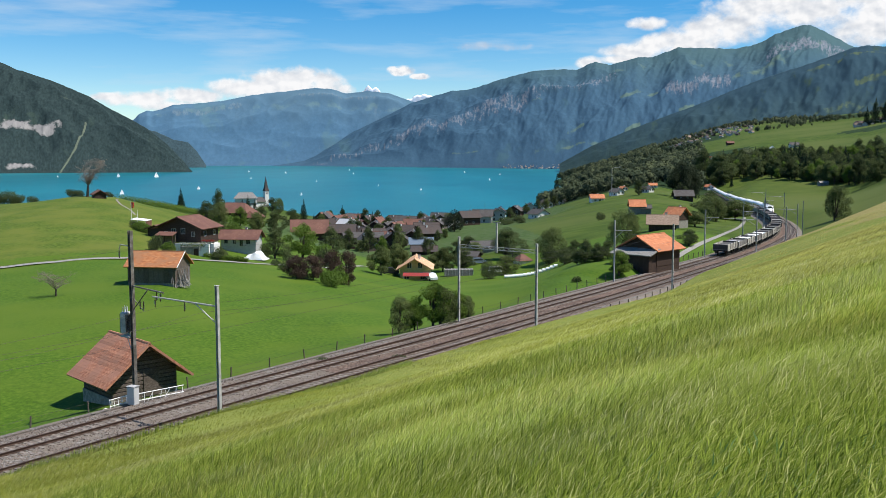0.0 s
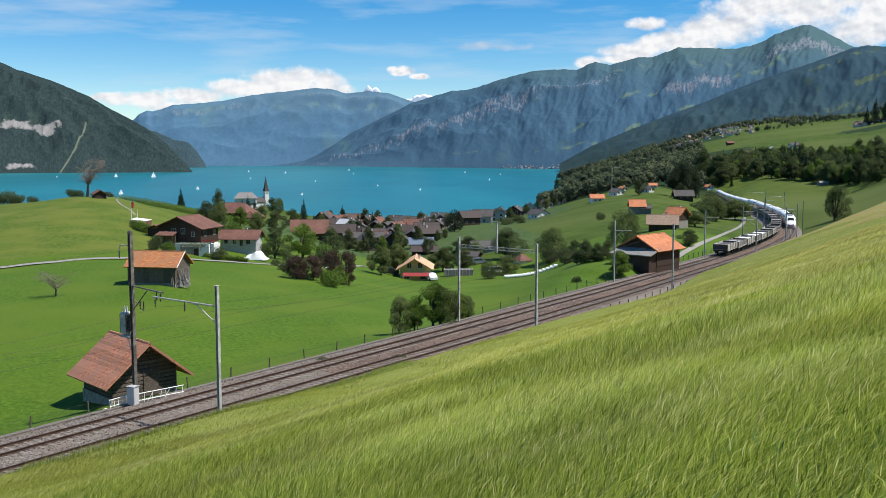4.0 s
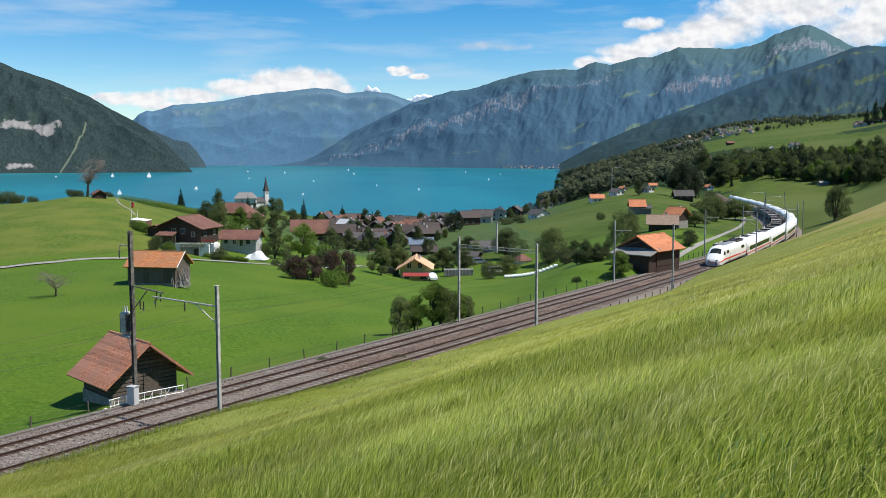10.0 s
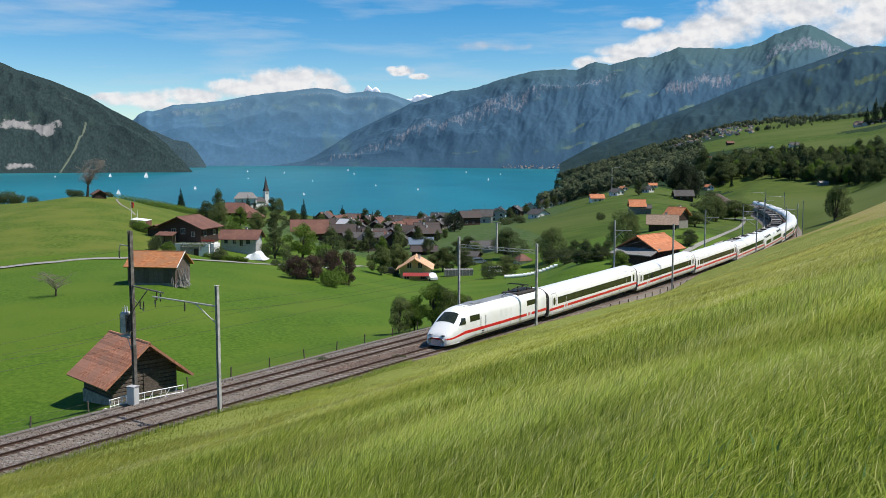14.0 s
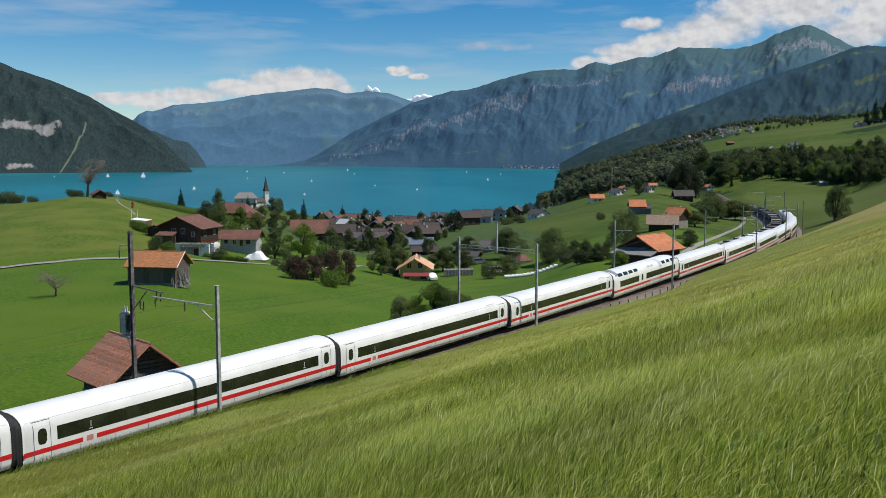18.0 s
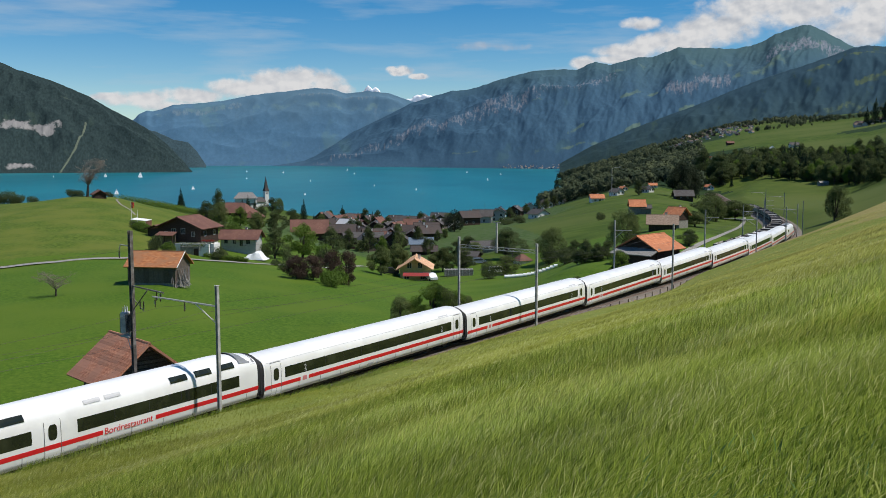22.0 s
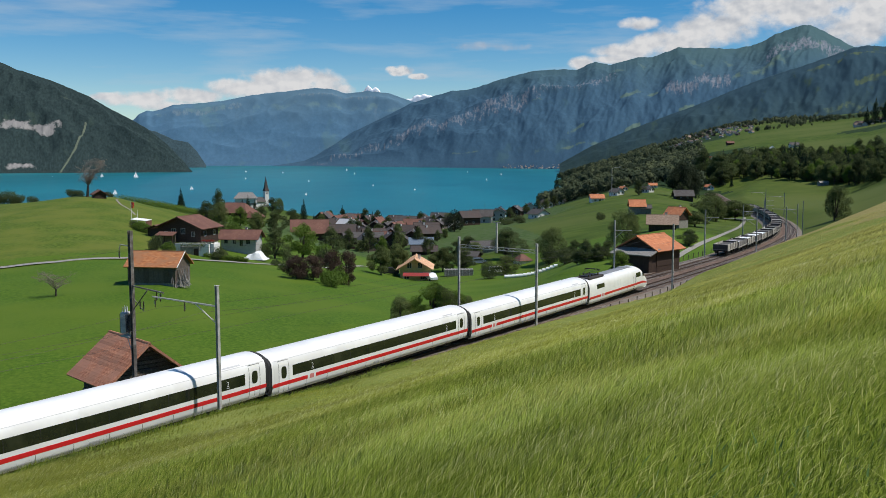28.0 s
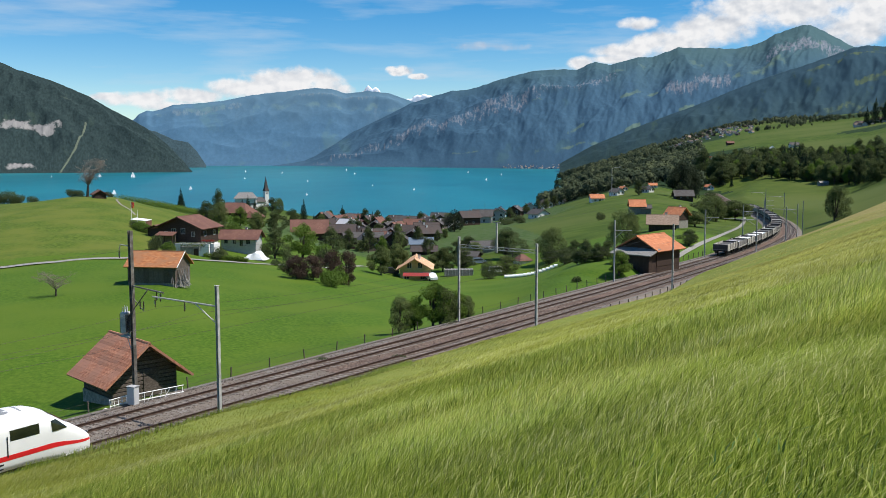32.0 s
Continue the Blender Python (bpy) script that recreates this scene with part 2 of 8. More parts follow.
def line_at(s, off=0.0):
    """A point of the near track's middle; off: metres towards the far track (to the left of the way that s grows)."""
    h = np.interp(s, _s, _h)
    return np.interp(s, _s, _x) - off * np.cos(h), np.interp(s, _s, _y) + off * np.sin(h), rail_z(s), h


def line_coords(x, y):
    """s and signed distance (positive: uphill side) of points from the near track's middle."""
    x, y = np.asarray(x, float), np.asarray(y, float)
    step = 4
    sx, sy, ss, sh = _x[::step], _y[::step], _s[::step], _h[::step]
    i = np.zeros(x.shape, int)
    flat_x, flat_y, flat_i = x.ravel(), y.ravel(), i.ravel()
    for a in range(0, flat_x.size, 4000):
        d2 = (flat_x[a:a + 4000, None] - sx) ** 2 + (flat_y[a:a + 4000, None] - sy) ** 2
        flat_i[a:a + 4000] = d2.argmin(1)
    i = flat_i.reshape(x.shape)
    dx, dy = x - sx[i], y - sy[i]
    along = dx * np.sin(sh[i]) + dy * np.cos(sh[i])
    d = dx * np.cos(sh[i]) - dy * np.sin(sh[i])
    return ss[i] + along, d


# ---------------------------------------------------------------- the lie of the land
SPOTS_MEADOW = [(-27, 71, 30.7), (-31, 70, 30.3), (-24, 77, 30.9), (-30, 80, 31.0), (-40, 66, 30.0), (-22, 90, 31.2), (-47, 112, 33.0), (-36, 118, 33.4), (-67, 140, 33.0), (-52, 150, 33.4), (-109, 230, 37.0), (-120, 252, 37.0), (-98, 250, 39.3), (-88, 250, 39.0),
                (-85, 290, 33.2), (-60.5, 145, 33.4), (-88, 130, 32.8), (-47, 175, 31.9), (-37, 172, 30.6), (-28, 160, 30.2), (-20, 150, 29.6), (-12, 105, 31.1), (-24, 118, 31.0),
                (-6, 205, 22.4), (-18, 215, 24.4), (2, 170, 25.8), (20, 210, 23.1), (10, 140, 28.3), (28, 170, 31.9), (18, 140, 30.9), (31, 153, 32.4), (37, 158, 32.4)]
SPOTS_FIELD = [(42, 320, 26.0), (77, 400, 29.7), (20, 280, 24.7), (54, 220, 32.4), (61, 300, 30.2), (75, 250, 31.0), (106, 340, 29.4)]
SPOTS_VILLAGE = [(-37, 330, 16.2), (-17, 340, 16.2), (-44, 320, 23.7), (18, 450, 15.7), (45, 480, 16.4), (-49, 600, 6.8), (6, 600, 9.4),
                 (-118, 620, 17.1), (-76, 350, 25.5), (-150, 420, 14.0), (-200, 330, 22.0), (-300, 300, 14.0)]
SPOTS_RIGHT = [(192, 560, 26.8), (226, 520, 28.4), (112, 262, 31.2), (260, 700, 39.9), (278, 600, 41.3), (371, 1000, 58.4), (426, 1250, 73.2),
               (455, 1000, 71.6), (561, 1400, 92.7), (636, 1400, 101.1), (136, 540, 30.5), (119, 620, 28.0), (94, 560, 26.7), (221, 1000, 35.6),
               (323, 1200, 50.7), (248, 1300, 35.2), (263, 1700, 23.4), (470, 1900, 78.0), (560, 2000, 100.0), (640, 2050, 118.0), (760, 2050, 132.0), (847, 1800, 137.1)]
SPOTS_LAKE = [(-60, 700, -6), (20, 760, -8), (60, 880, -6), (110, 1150, -6), (150, 1400, -8), (215, 2000, -8), (330, 2700, -8), (0, 1500, -14), (-500, 1500, -14),
              (-1200, 2000, -14), (0, 3000, -14), (-180, 700, -5), (-260, 480, -4), (-600, 600, -10), (-1500, 800, -12), (300, 4600, -12), (-1500, 4500, -12)]
SPOTS_BACK = [(60, -60, 95), (-60, -120, 60), (160, -20, 120), (0, -500, 170), (500, 0, 210), (1500, 500, 330), (-500, -700, 90), (-1500, -1000, 60), (1000, -1500, 380),
              (2500, 2500, 400), (1500, 2600, 190), (900, 2600, 120), (-150, -30, 33), (-400, -100, 20)]
_spots = np.array(SPOTS_MEADOW + SPOTS_FIELD + SPOTS_VILLAGE + SPOTS_RIGHT + SPOTS_LAKE + SPOTS_BACK, float)


def _warp(x, y):
    r = np.hypot(x, y)
    return np.stack([3.2 * x / (r + 25), 3.2 * y / (r + 25), np.log(r + 25)], -1)


_w = _warp(_spots[:, 0], _spots[:, 1])
_n = len(_spots)
_A = np.zeros((_n + 4, _n + 4))
_A[:_n, :_n] = np.linalg.norm(_w[:, None] - _w[None], axis=-1)
_A[:_n, _n], _A[:_n, _n + 1:], _A[_n, :_n], _A[_n + 1:, :_n] = 1, _w, 1, _w.T
_coef = np.linalg.solve(_A, np.concatenate([_spots[:, 2], np.zeros(4)]))


def open_land(x, y):
    q = _warp(x, y)
    out = np.zeros(x.shape)
    for i in range(_n):
        out += _coef[i] * np.linalg.norm(q - _w[i], axis=-1)
    return out + _coef[_n] + q @ _coef[_n + 1:]


def hill_profile(d, s):
    """Rise of the grassy slope above the rails at d metres uphill of the near track."""
    rise = np.interp(d, [2.0, 3.4, 5.0, 8, 20, 35, 46.9, 60, 100, 300], [-0.75, -0.4, 0.25, 1.45, 6.0, 11.5, 15.6, 20.0, 33.0, 90.0])
    rise = rise - 0.55 * smooth01(-4.0, 8.0, s) * (1 - smooth01(56.0, 84.0, s)) * smooth01(4.0, 8.0, d) * (1 - smooth01(26.0, 44.0, d))
    rise = rise + 1.15 * smooth01(74.0, 92.0, s) * (1 - smooth01(140.0, 180.0, s)) * smooth01(3.4, 6.5, d) * (1 - smooth01(10.0, 24.0, d))
    return rise + 1.2 * np.exp(-((d - 7.5) / 5.0) ** 2) * (1 - smooth01(38, 78, s)) * smooth01(3.0, 6.0, d)


def height(x, y):
    x, y = np.atleast_1d(np.asarray(x, float)), np.atleast_1d(np.asarray(y, float))
    s, d = line_coords(x, y)
    r = np.hypot(x, y)
    land = open_land(x, y)
    zr = rail_z(np.clip(s, S_MIN, S_MAX))
    inside = (s > S_MIN - 3) & (s < S_MAX + 3)
    # uphill side
    hill = zr + hill_profile(d, s)
    far = smooth01(170, 290, r) * smooth01(0.0, 40.0, y)
    base = 32.9 + 0.011 * np.maximum(s, 0.0) - 0.008 * np.minimum(s, 0.0)
    hill = hill + (base - zr) * smooth01(6.0, 26.0, d) * (s > -60)
    up = hill * (1 - far) + np.maximum(land, zr - 0.4) * far
    up = np.where(d < 9 + 50 * far, np.minimum(up, zr - 0.6 + np.maximum(d - 2.8, 0) * (0.75 - 0.42 * far)), up)
    # downhill side: the bed's shoulder, then the meadow
    e = -d - SPACING
    k = smooth01(3.0, 16.0 + 24.0 * smooth01(190, 320, r), e)
    down = (zr - 0.7) * (1 - k) + land * k
    # the knoll on which the barn beside the line stands
    knoll = 32.2 - 0.03 * np.maximum(0.0, np.hypot(x - 32.5, y - 152.0) - 6.0) ** 2
    down = np.where(e > 3.0, np.maximum(down, np.minimum(knoll, zr - 0.7 + (e - 3.0) * 0.62)), down)
    z = np.where(d > 1.0, up, down)
    bed = (np.abs(d + SPACING / 2) < SPACING / 2 + 2.6)
    z = np.where(bed, zr - 0.75, z)
    w = (1 - smooth01(620.0, 700.0, s)) * inside
    return z * w + land * (1 - w)


def ground_z(x, y):
    return float(height(x, y)[0])


def build_ground():
    az = np.concatenate([np.arange(-180, -36, 4.0), np.arange(-34, 34, 0.22), np.arange(34, 180, 4.0)])
    r = [0.6]
    while r[-1] < 4880:
        q = r[-1]
        r.append(q * (1.09 if q < 20 else 1.022 if q < 45 else 1.0085 if q < 330 else 1.02 if q < 1500 else 1.06))
    r = np.array(r)
    A, R = np.meshgrid(np.radians(az), r, indexing="ij")
    X, Y = R * np.sin(A), R * np.cos(A)
    Z = height(X, Y)
    s, d = line_coords(X, Y)
    nA, nR = X.shape
    rough = np.array([noise.noise((x * 0.13, y * 0.13, 0.0)) for x, y in zip(X.ravel(), Y.ravel())]).reshape(X.shape)
    Z = Z + np.where(np.abs(d + 2) > 7, rough * 0.12, 0) * smooth01(6, 20, R)
    V = np.stack([X, Y, Z], -1).reshape(-1, 3)
    V = np.vstack([V, [[0, 0, ground_z(0, 0)]]])
    idx = np.arange(nA * nR).reshape(nA, nR)
    nxt = np.roll(idx, -1, 0)
    q = np.stack([idx[:, :-1], idx[:, 1:], nxt[:, 1:], nxt[:, :-1]], -1).reshape(-1, 4)[:, ::-1]
    cap = [(nA * nR, int(nxt[i, 0]), int(idx[i, 0])) for i in range(nA)]
    me = bpy.data.meshes.new("ground")
    me.from_pydata(V.tolist(), [], q.tolist() + cap)
    for m in (M_MEADOW, M_HILL, M_FIELD, M_FOREST, M_VILLAGE, M_DRY, M_PASTURE):
        me.materials.append(m)
    cx, cy = V[q, 0].mean(1), V[q, 1].mean(1)
    cs, cd = line_coords(cx, cy)
    cr = np.hypot(cx, cy)
    wild = np.array([noise.noise((a * 0.004, b * 0.004, 3.0)) for a, b in zip(cx, cy)])
    mi = np.zeros(len(q), int)
    mi[(cd > 3.2) & (cr < 190 + 12 * wild)] = 1
    mi[(mi == 1) & (cx + 14 * np.array([noise.noise((a * 0.09, b * 0.09, 5.0)) for a, b in zip(cx, cy)]) > 47)] = 5
    mi[(mi == 0) & (cx < -46 + 6 * wild) & (cy > 120 + (cx + 110) * 0.667) & (cr < 420)] = 6
    # nearer eastern fields take the darker field green in place of cloud shade
    mi[(cr > 420) | ((cr > 245) & (cx > 0))] = 2
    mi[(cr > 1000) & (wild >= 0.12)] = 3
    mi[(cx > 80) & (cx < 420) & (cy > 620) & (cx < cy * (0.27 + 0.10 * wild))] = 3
    vil = (cx < 75 - (cy - 300) * 0.02) & (cy > 255) & (cx > -75) & (cr > 200) & (cx < 30 + 0.5 * np.maximum(0, cy - 420))
    mi[vil] = 4
    me.polygons.foreach_set("material_index", np.concatenate([mi, np.ones(len(cap), int)]))
    me.polygons.foreach_set("use_smooth", [True] * (len(q) + len(cap)))
    me.update()
    tagged(new("ground", me), "green alpine meadows and hillside falling towards a lake", "ground", kind="structure")


build_ground()


def build_lake():
    g = Geo()
    rows = [[(x, y, 3.0) for x in np.linspace(-4200, 1500, 20)] for y in np.linspace(200, 4880, 16)]
    rows = [[p for p in row] for row in rows]
    g.grid(rows)
    keep = [f for f in g.f if all(math.hypot(g.v[i][0], g.v[i][1]) < 5600 for i in f)]
    g.f = [tuple(reversed(f)) for f in keep]
    tagged(new("water", g.mesh("water", M_WATER)), "calm turquoise lake water with faint ripples", "lake", kind="structure")


build_lake()


# ---------------------------------------------------------------- mountains
def mountain_material(name, forest, rock, meadow, scale, rock_at=0.55, meadow_at=0.6, pasture=(0.12, 0.16, 0.11), contrast=0.26, upper=None, upper_zone=(200.0, 420.0), relief=0.35, ribs=False, crag=None):
    m = bpy.data.materials.new(name)
    m.use_nodes = True
    nt = m.node_tree
    ln = nt.links
    p = nt.nodes["Principled BSDF"]
    p.inputs["Roughness"].default_value = 0.95
    p.inputs["Specular IOR Level"].default_value = 0.05
    tc = nt.nodes.new("ShaderNodeTexCoord")

    at = nt.nodes.new("ShaderNodeAttribute")
    at.attribute_name = "across"
    sp = nt.nodes.new("ShaderNodeSeparateXYZ")
    ln.new(tc.outputs["Object"], sp.inputs["Vector"])
    face = nt.nodes.new("ShaderNodeCombineXYZ")
    ln.new(at.outputs["Fac"], face.inputs["X"])
    ln.new(sp.outputs["Z"], face.inputs["Z"])

    def tex(s, stretch=(1, 1, 1), detail=8.0):
        mp = nt.nodes.new("ShaderNodeMapping")
        mp.inputs["Scale"].default_value = stretch
        n = nt.nodes.new("ShaderNodeTexNoise")
        n.inputs["Scale"].default_value = s
        n.inputs["Detail"].default_value = detail
        n.inputs["Roughness"].default_value = 0.62
        ln.new(face.outputs["Vector"], mp.inputs["Vector"])
        ln.new(mp.outputs["Vector"], n.inputs["Vector"])
        return n.outputs["Fac"]

    def streak_tex(s):
        """Streaks that run down the face, broken by a finer grain."""
        a, b = tex(s, (1, 1, 0.22), 5.0), tex(s * 1.3, (1, 1, 0.6), 6.0)
        av = nt.nodes.new("ShaderNodeMath")
        av.operation = "ADD"
        ln.new(a, av.inputs[0])
        ln.new(b, av.inputs[1])
        hf = nt.nodes.new("ShaderNodeMath")
        hf.operation = "MULTIPLY"
        ln.new(av.outputs["Value"], hf.inputs[0])
        hf.inputs[1].default_value = 0.5
        return hf.outputs["Value"]

    def ramp(fac, a, ca, b, cb):
        r = nt.nodes.new("ShaderNodeValToRGB")
        r.color_ramp.elements[0].position, r.color_ramp.elements[0].color = a, (*ca, 1)
        r.color_ramp.elements[1].position, r.color_ramp.elements[1].color = b, (*cb, 1)
        ln.new(fac, r.inputs["Fac"])
        return r.outputs["Color"]

    def mix(fac, a, b):
        x = nt.nodes.new("ShaderNodeMix")
        x.data_type = "RGBA"
        ln.new(fac, x.inputs["Factor"])
        ln.new(a, x.inputs["A"])
        if isinstance(b, tuple):
            x.inputs["B"].default_value = (*b, 1)
        else:
            ln.new(b, x.inputs["B"])
        return x.outputs["Result"]

    W, K = (1, 1, 1), (0, 0, 0)
    base = ramp(tex(scale * 20), 0.32, tuple(c * (1 - contrast) for c in forest), 0.7, tuple(c * (1 + contrast) for c in forest))
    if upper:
        # above the tree line thin pasture and scree take over; on the shoulder, haze blue
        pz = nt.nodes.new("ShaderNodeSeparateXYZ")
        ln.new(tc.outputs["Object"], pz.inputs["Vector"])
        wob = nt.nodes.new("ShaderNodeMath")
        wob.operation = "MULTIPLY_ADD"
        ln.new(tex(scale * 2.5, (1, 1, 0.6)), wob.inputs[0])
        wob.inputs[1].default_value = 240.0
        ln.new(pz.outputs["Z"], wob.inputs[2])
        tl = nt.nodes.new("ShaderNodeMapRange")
        tl.inputs["From Min"].default_value, tl.inputs["From Max"].default_value = upper_zone[0] + 120, upper_zone[1] + 120
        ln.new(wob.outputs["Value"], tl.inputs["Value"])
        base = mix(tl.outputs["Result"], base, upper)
    base = mix(ramp(tex(scale * 1.6), meadow_at, K, meadow_at + 0.07, W), base, meadow)
    # rock shows where the face is steep, in bands
    geo = nt.nodes.new("ShaderNodeNewGeometry")
    sep = nt.nodes.new("ShaderNodeSeparateXYZ")
    ln.new(geo.outputs["Normal"], sep.inputs["Vector"])
    steep = nt.nodes.new("ShaderNodeMapRange")
    steep.inputs["From Min"].default_value, steep.inputs["From Max"].default_value = 0.75, 0.35
    ln.new(sep.outputs["Z"], steep.inputs["Value"])
    mu = nt.nodes.new("ShaderNodeMath")
    mu.operation = "MULTIPLY"
    ln.new(steep.outputs["Result"], mu.inputs[0])
    ln.new(ramp(tex(scale * 3.5, (1.6, 1.6, 0.5)), rock_at, K, rock_at + 0.1, W), mu.inputs[1])
    rk = ramp(streak_tex(0.06), 0.3, tuple(c * 0.7 for c in rock), 0.7, tuple(c * 1.2 for c in rock))
    col = mix(mu.outputs["Value"], base, rk)

    def share(attr, lo, streaks):
        at = nt.nodes.new("ShaderNodeAttribute")
        at.attribute_name = attr
        ad = nt.nodes.new("ShaderNodeMath")
        ad.operation = "MULTIPLY"
        ln.new(at.outputs["Fac"], ad.inputs[0])
        ln.new(streaks, ad.inputs[1])
        return ramp(ad.outputs["Value"], lo, K, lo + 0.10, W)
    col = mix(share("rock_share", 0.44, crag and tex(crag, (1, 1, 1.3), 5.0) or streak_tex(0.085)), col, rk)
    col = mix(share("pasture_share", 0.42, tex(scale * 4)), col, pasture)
    ln.new(col, p.inputs["Base Color"])
    bp = nt.nodes.new("ShaderNodeBump")
    bp.inputs["Strength"].default_value = relief
    bp.inputs["Distance"].default_value = 11.0
    ln.new(streak_tex(0.055) if ribs else tex(scale * 18), bp.inputs["Height"])
    ln.new(bp.outputs["Normal"], p.inputs["Normal"])
    return m


def ridge(name, label, crest, base_r, crest_r, mat, rough, seed, base_z=0.0, steps=300, rows=80, bulge=1.0, spurs=(), slant=0.0, bands=(), streak=None, serrate=0.006):
    """A mountain range. crest: bearing (degrees) and height of its skyline above the lake, from one end to the other.
    spurs: (spacing in degrees, height in metres) of the ribs that run down its face, coarse to fine; slant: how far they drift across."""
    b = np.array([c[0] for c in crest])
    zc = np.array([c[1] for c in crest])
    bear = np.linspace(b[0], b[-1], steps)
    top = np.interp(bear, b, zc)
    # soften the corners of the skyline a little
    ker = np.array([1, 3, 4, 3, 1]) / 12
    top = np.convolve(np.pad(top, 2, "edge"), ker, "valid")
    base_at = np.interp(bear, [c[0] for c in base_r], [c[1] for c in base_r])
    crest_at = np.interp(bear, [c[0] for c in crest_r], [c[1] for c in crest_r])
    g = Geo()
    out = []
    for j in range(rows + 8):
        t = j / rows
        row = []
        fade = min(1.0, t * 3.0) * (1 - 0.97 * float(smooth01(0.84, 1.0, min(t, 1.0))))
        for i in range(steps):
            a = math.radians(bear[i])
            br, cr, rise = base_at[i], crest_at[i], top[i] - base_z
            if t <= 1:
                rr, z = br + (cr - br) * t, base_z + rise * t ** bulge
            else:
                rr, z = cr + (t - 1) * 900, top[i] * (1 - (t - 1) * 5)
            be = bear[i]
            bend = noise.noise((be * 0.22 + seed, t * 1.3, 2.0)) * 1.6 + noise.noise((be * 0.9 + seed, t * 3.1, 6.0)) * 0.45
            lift = 0.5 * rough * rise * noise.fractal((be * 0.5 + seed, t * 3.0, 0.6), 0.9, 2.1, 5)
            size = min(1.0, rise / 260.0)
            for n, (gap, high) in enumerate(spurs):
                q = (be + bend * gap * 0.55 + slant * (1 - t)) / gap
                v = abs(noise.noise((q * 0.5 + 7.3 * n + seed, t * (1.5 + 1.5 * n), 1.0 + n)))
                lift += size * high * (1.0 - 3.4 * v) * (0.55 + 0.45 * noise.noise((be * 0.8, t * 2.5, 4.0 + n)))
            z += fade * lift
            jag = serrate * rise * noise.fractal((be * 2.6 + seed, 7.0, 0.0), 0.7, 2.2, 6)
            if t <= 1.0:
                # the face stays below the skyline
                z = min(z + jag * float(smooth01(0.9, 1.0, t)), 50.0 + (top[i] + jag - 50.0) * rr / cr + 2.0 * (t - 1.0) * rise * 0.2)
            row.append((rr * math.sin(a), rr * math.cos(a), z))
        out.append(row)
    g.grid(out)
    g.f = [tuple(reversed(f)) for f in g.f]
    # cliffs and clearings: bearing from, to, middle of the band at both ends (share of the height), half width, strength, kind
    share = [np.zeros(len(g.v)), np.zeros(len(g.v))]
    for k in range(len(g.v)):
        j, i = divmod(k, steps)
        t, be = j / rows, bear[i]
        for b0, b1, t0, t1, half, show, slot in bands:
            if b0 - 0.4 <= be <= b1 + 0.4:
                mid = t0 + (t1 - t0) * (be - b0) / (b1 - b0)
                d = abs(t - mid - 0.6 * half * noise.noise((be * 1.1 + seed, 3.0, slot))) / half
                ends = min(1.0, (be - b0 + 0.4) / 0.5, (b1 + 0.4 - be) / 0.5)
                q = max(0.0, 1 - d * d) * show * ends
                share[slot][k] = max(share[slot][k], q)
        if streak:
            t0, t1, b0, b1, bow, half = streak
            if t0 <= t <= t1:
                f = (t - t0) / (t1 - t0)
                d = (be - (b0 + (b1 - b0) * f + bow * math.sin(math.pi * f))) / half
                share[1][k] = max(share[1][k], 2.4 * max(0.0, 1 - d * d))
    me = g.mesh(name, mat, smooth=True)
    share.append(np.tile(np.radians(bear) * 4000, len(g.v) // steps))
    for nm, val in zip(("rock_share", "pasture_share", "across"), share):
        me.attributes.new(nm, "FLOAT", "POINT").data.foreach_set("value", val)
    return tagged(new(name, me), label, "mountain", kind="structure")



M_MT_NEAR = mountain_material("wooded_mountain", (0.028, 0.045, 0.044), (0.27, 0.255, 0.24), (0.042, 0.064, 0.052), 0.006, 0.70, 0.60, pasture=(0.120, 0.140, 0.10), contrast=0.36, relief=0.30, crag=0.022)
# haze blue is mixed into every base colour of these two ranges
M_MT_RANGE = mountain_material("haze_blue_range", (0.048, 0.100, 0.150), (0.185, 0.200, 0.230), (0.056, 0.112, 0.142), 0.004, 0.68, 0.60, contrast=0.10,
                               upper=(0.060, 0.112, 0.122), upper_zone=(300.0, 520.0), ribs=True, relief=0.08, pasture=(0.105, 0.160, 0.135))
M_MT_FAR = mountain_material("far_haze_range", (0.076, 0.156, 0.236), (0.15, 0.215, 0.26), (0.092, 0.176, 0.225), 0.0035, 0.62, 0.58, contrast=0.10, pasture=(0.128, 0.212, 0.240),
                             upper=(0.104, 0.182, 0.240), upper_zone=(180.0, 400.0), ribs=True, relief=0.08)
# haze is painted into the shoulder's colour, bluer with height
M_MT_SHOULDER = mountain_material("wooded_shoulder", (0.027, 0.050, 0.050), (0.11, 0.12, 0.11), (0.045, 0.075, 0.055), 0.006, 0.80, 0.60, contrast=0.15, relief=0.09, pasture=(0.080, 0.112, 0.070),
                                  upper=(0.033, 0.067, 0.088), upper_zone=(40.0, 230.0))
# headland greens paled and blued: the haze is in the base colour
M_MT_MID = mountain_material("hazy_wooded_headland", (0.046, 0.075, 0.086), (0.22, 0.23, 0.23), (0.06, 0.088, 0.09), 0.006, 0.70, 0.66, contrast=0.25)
M_SNOW = material("snow", [(0.55, 0.6, 0.68), (0.8, 0.83, 0.88), (0.9, 0.92, 0.95)], 0.02, 0.8)

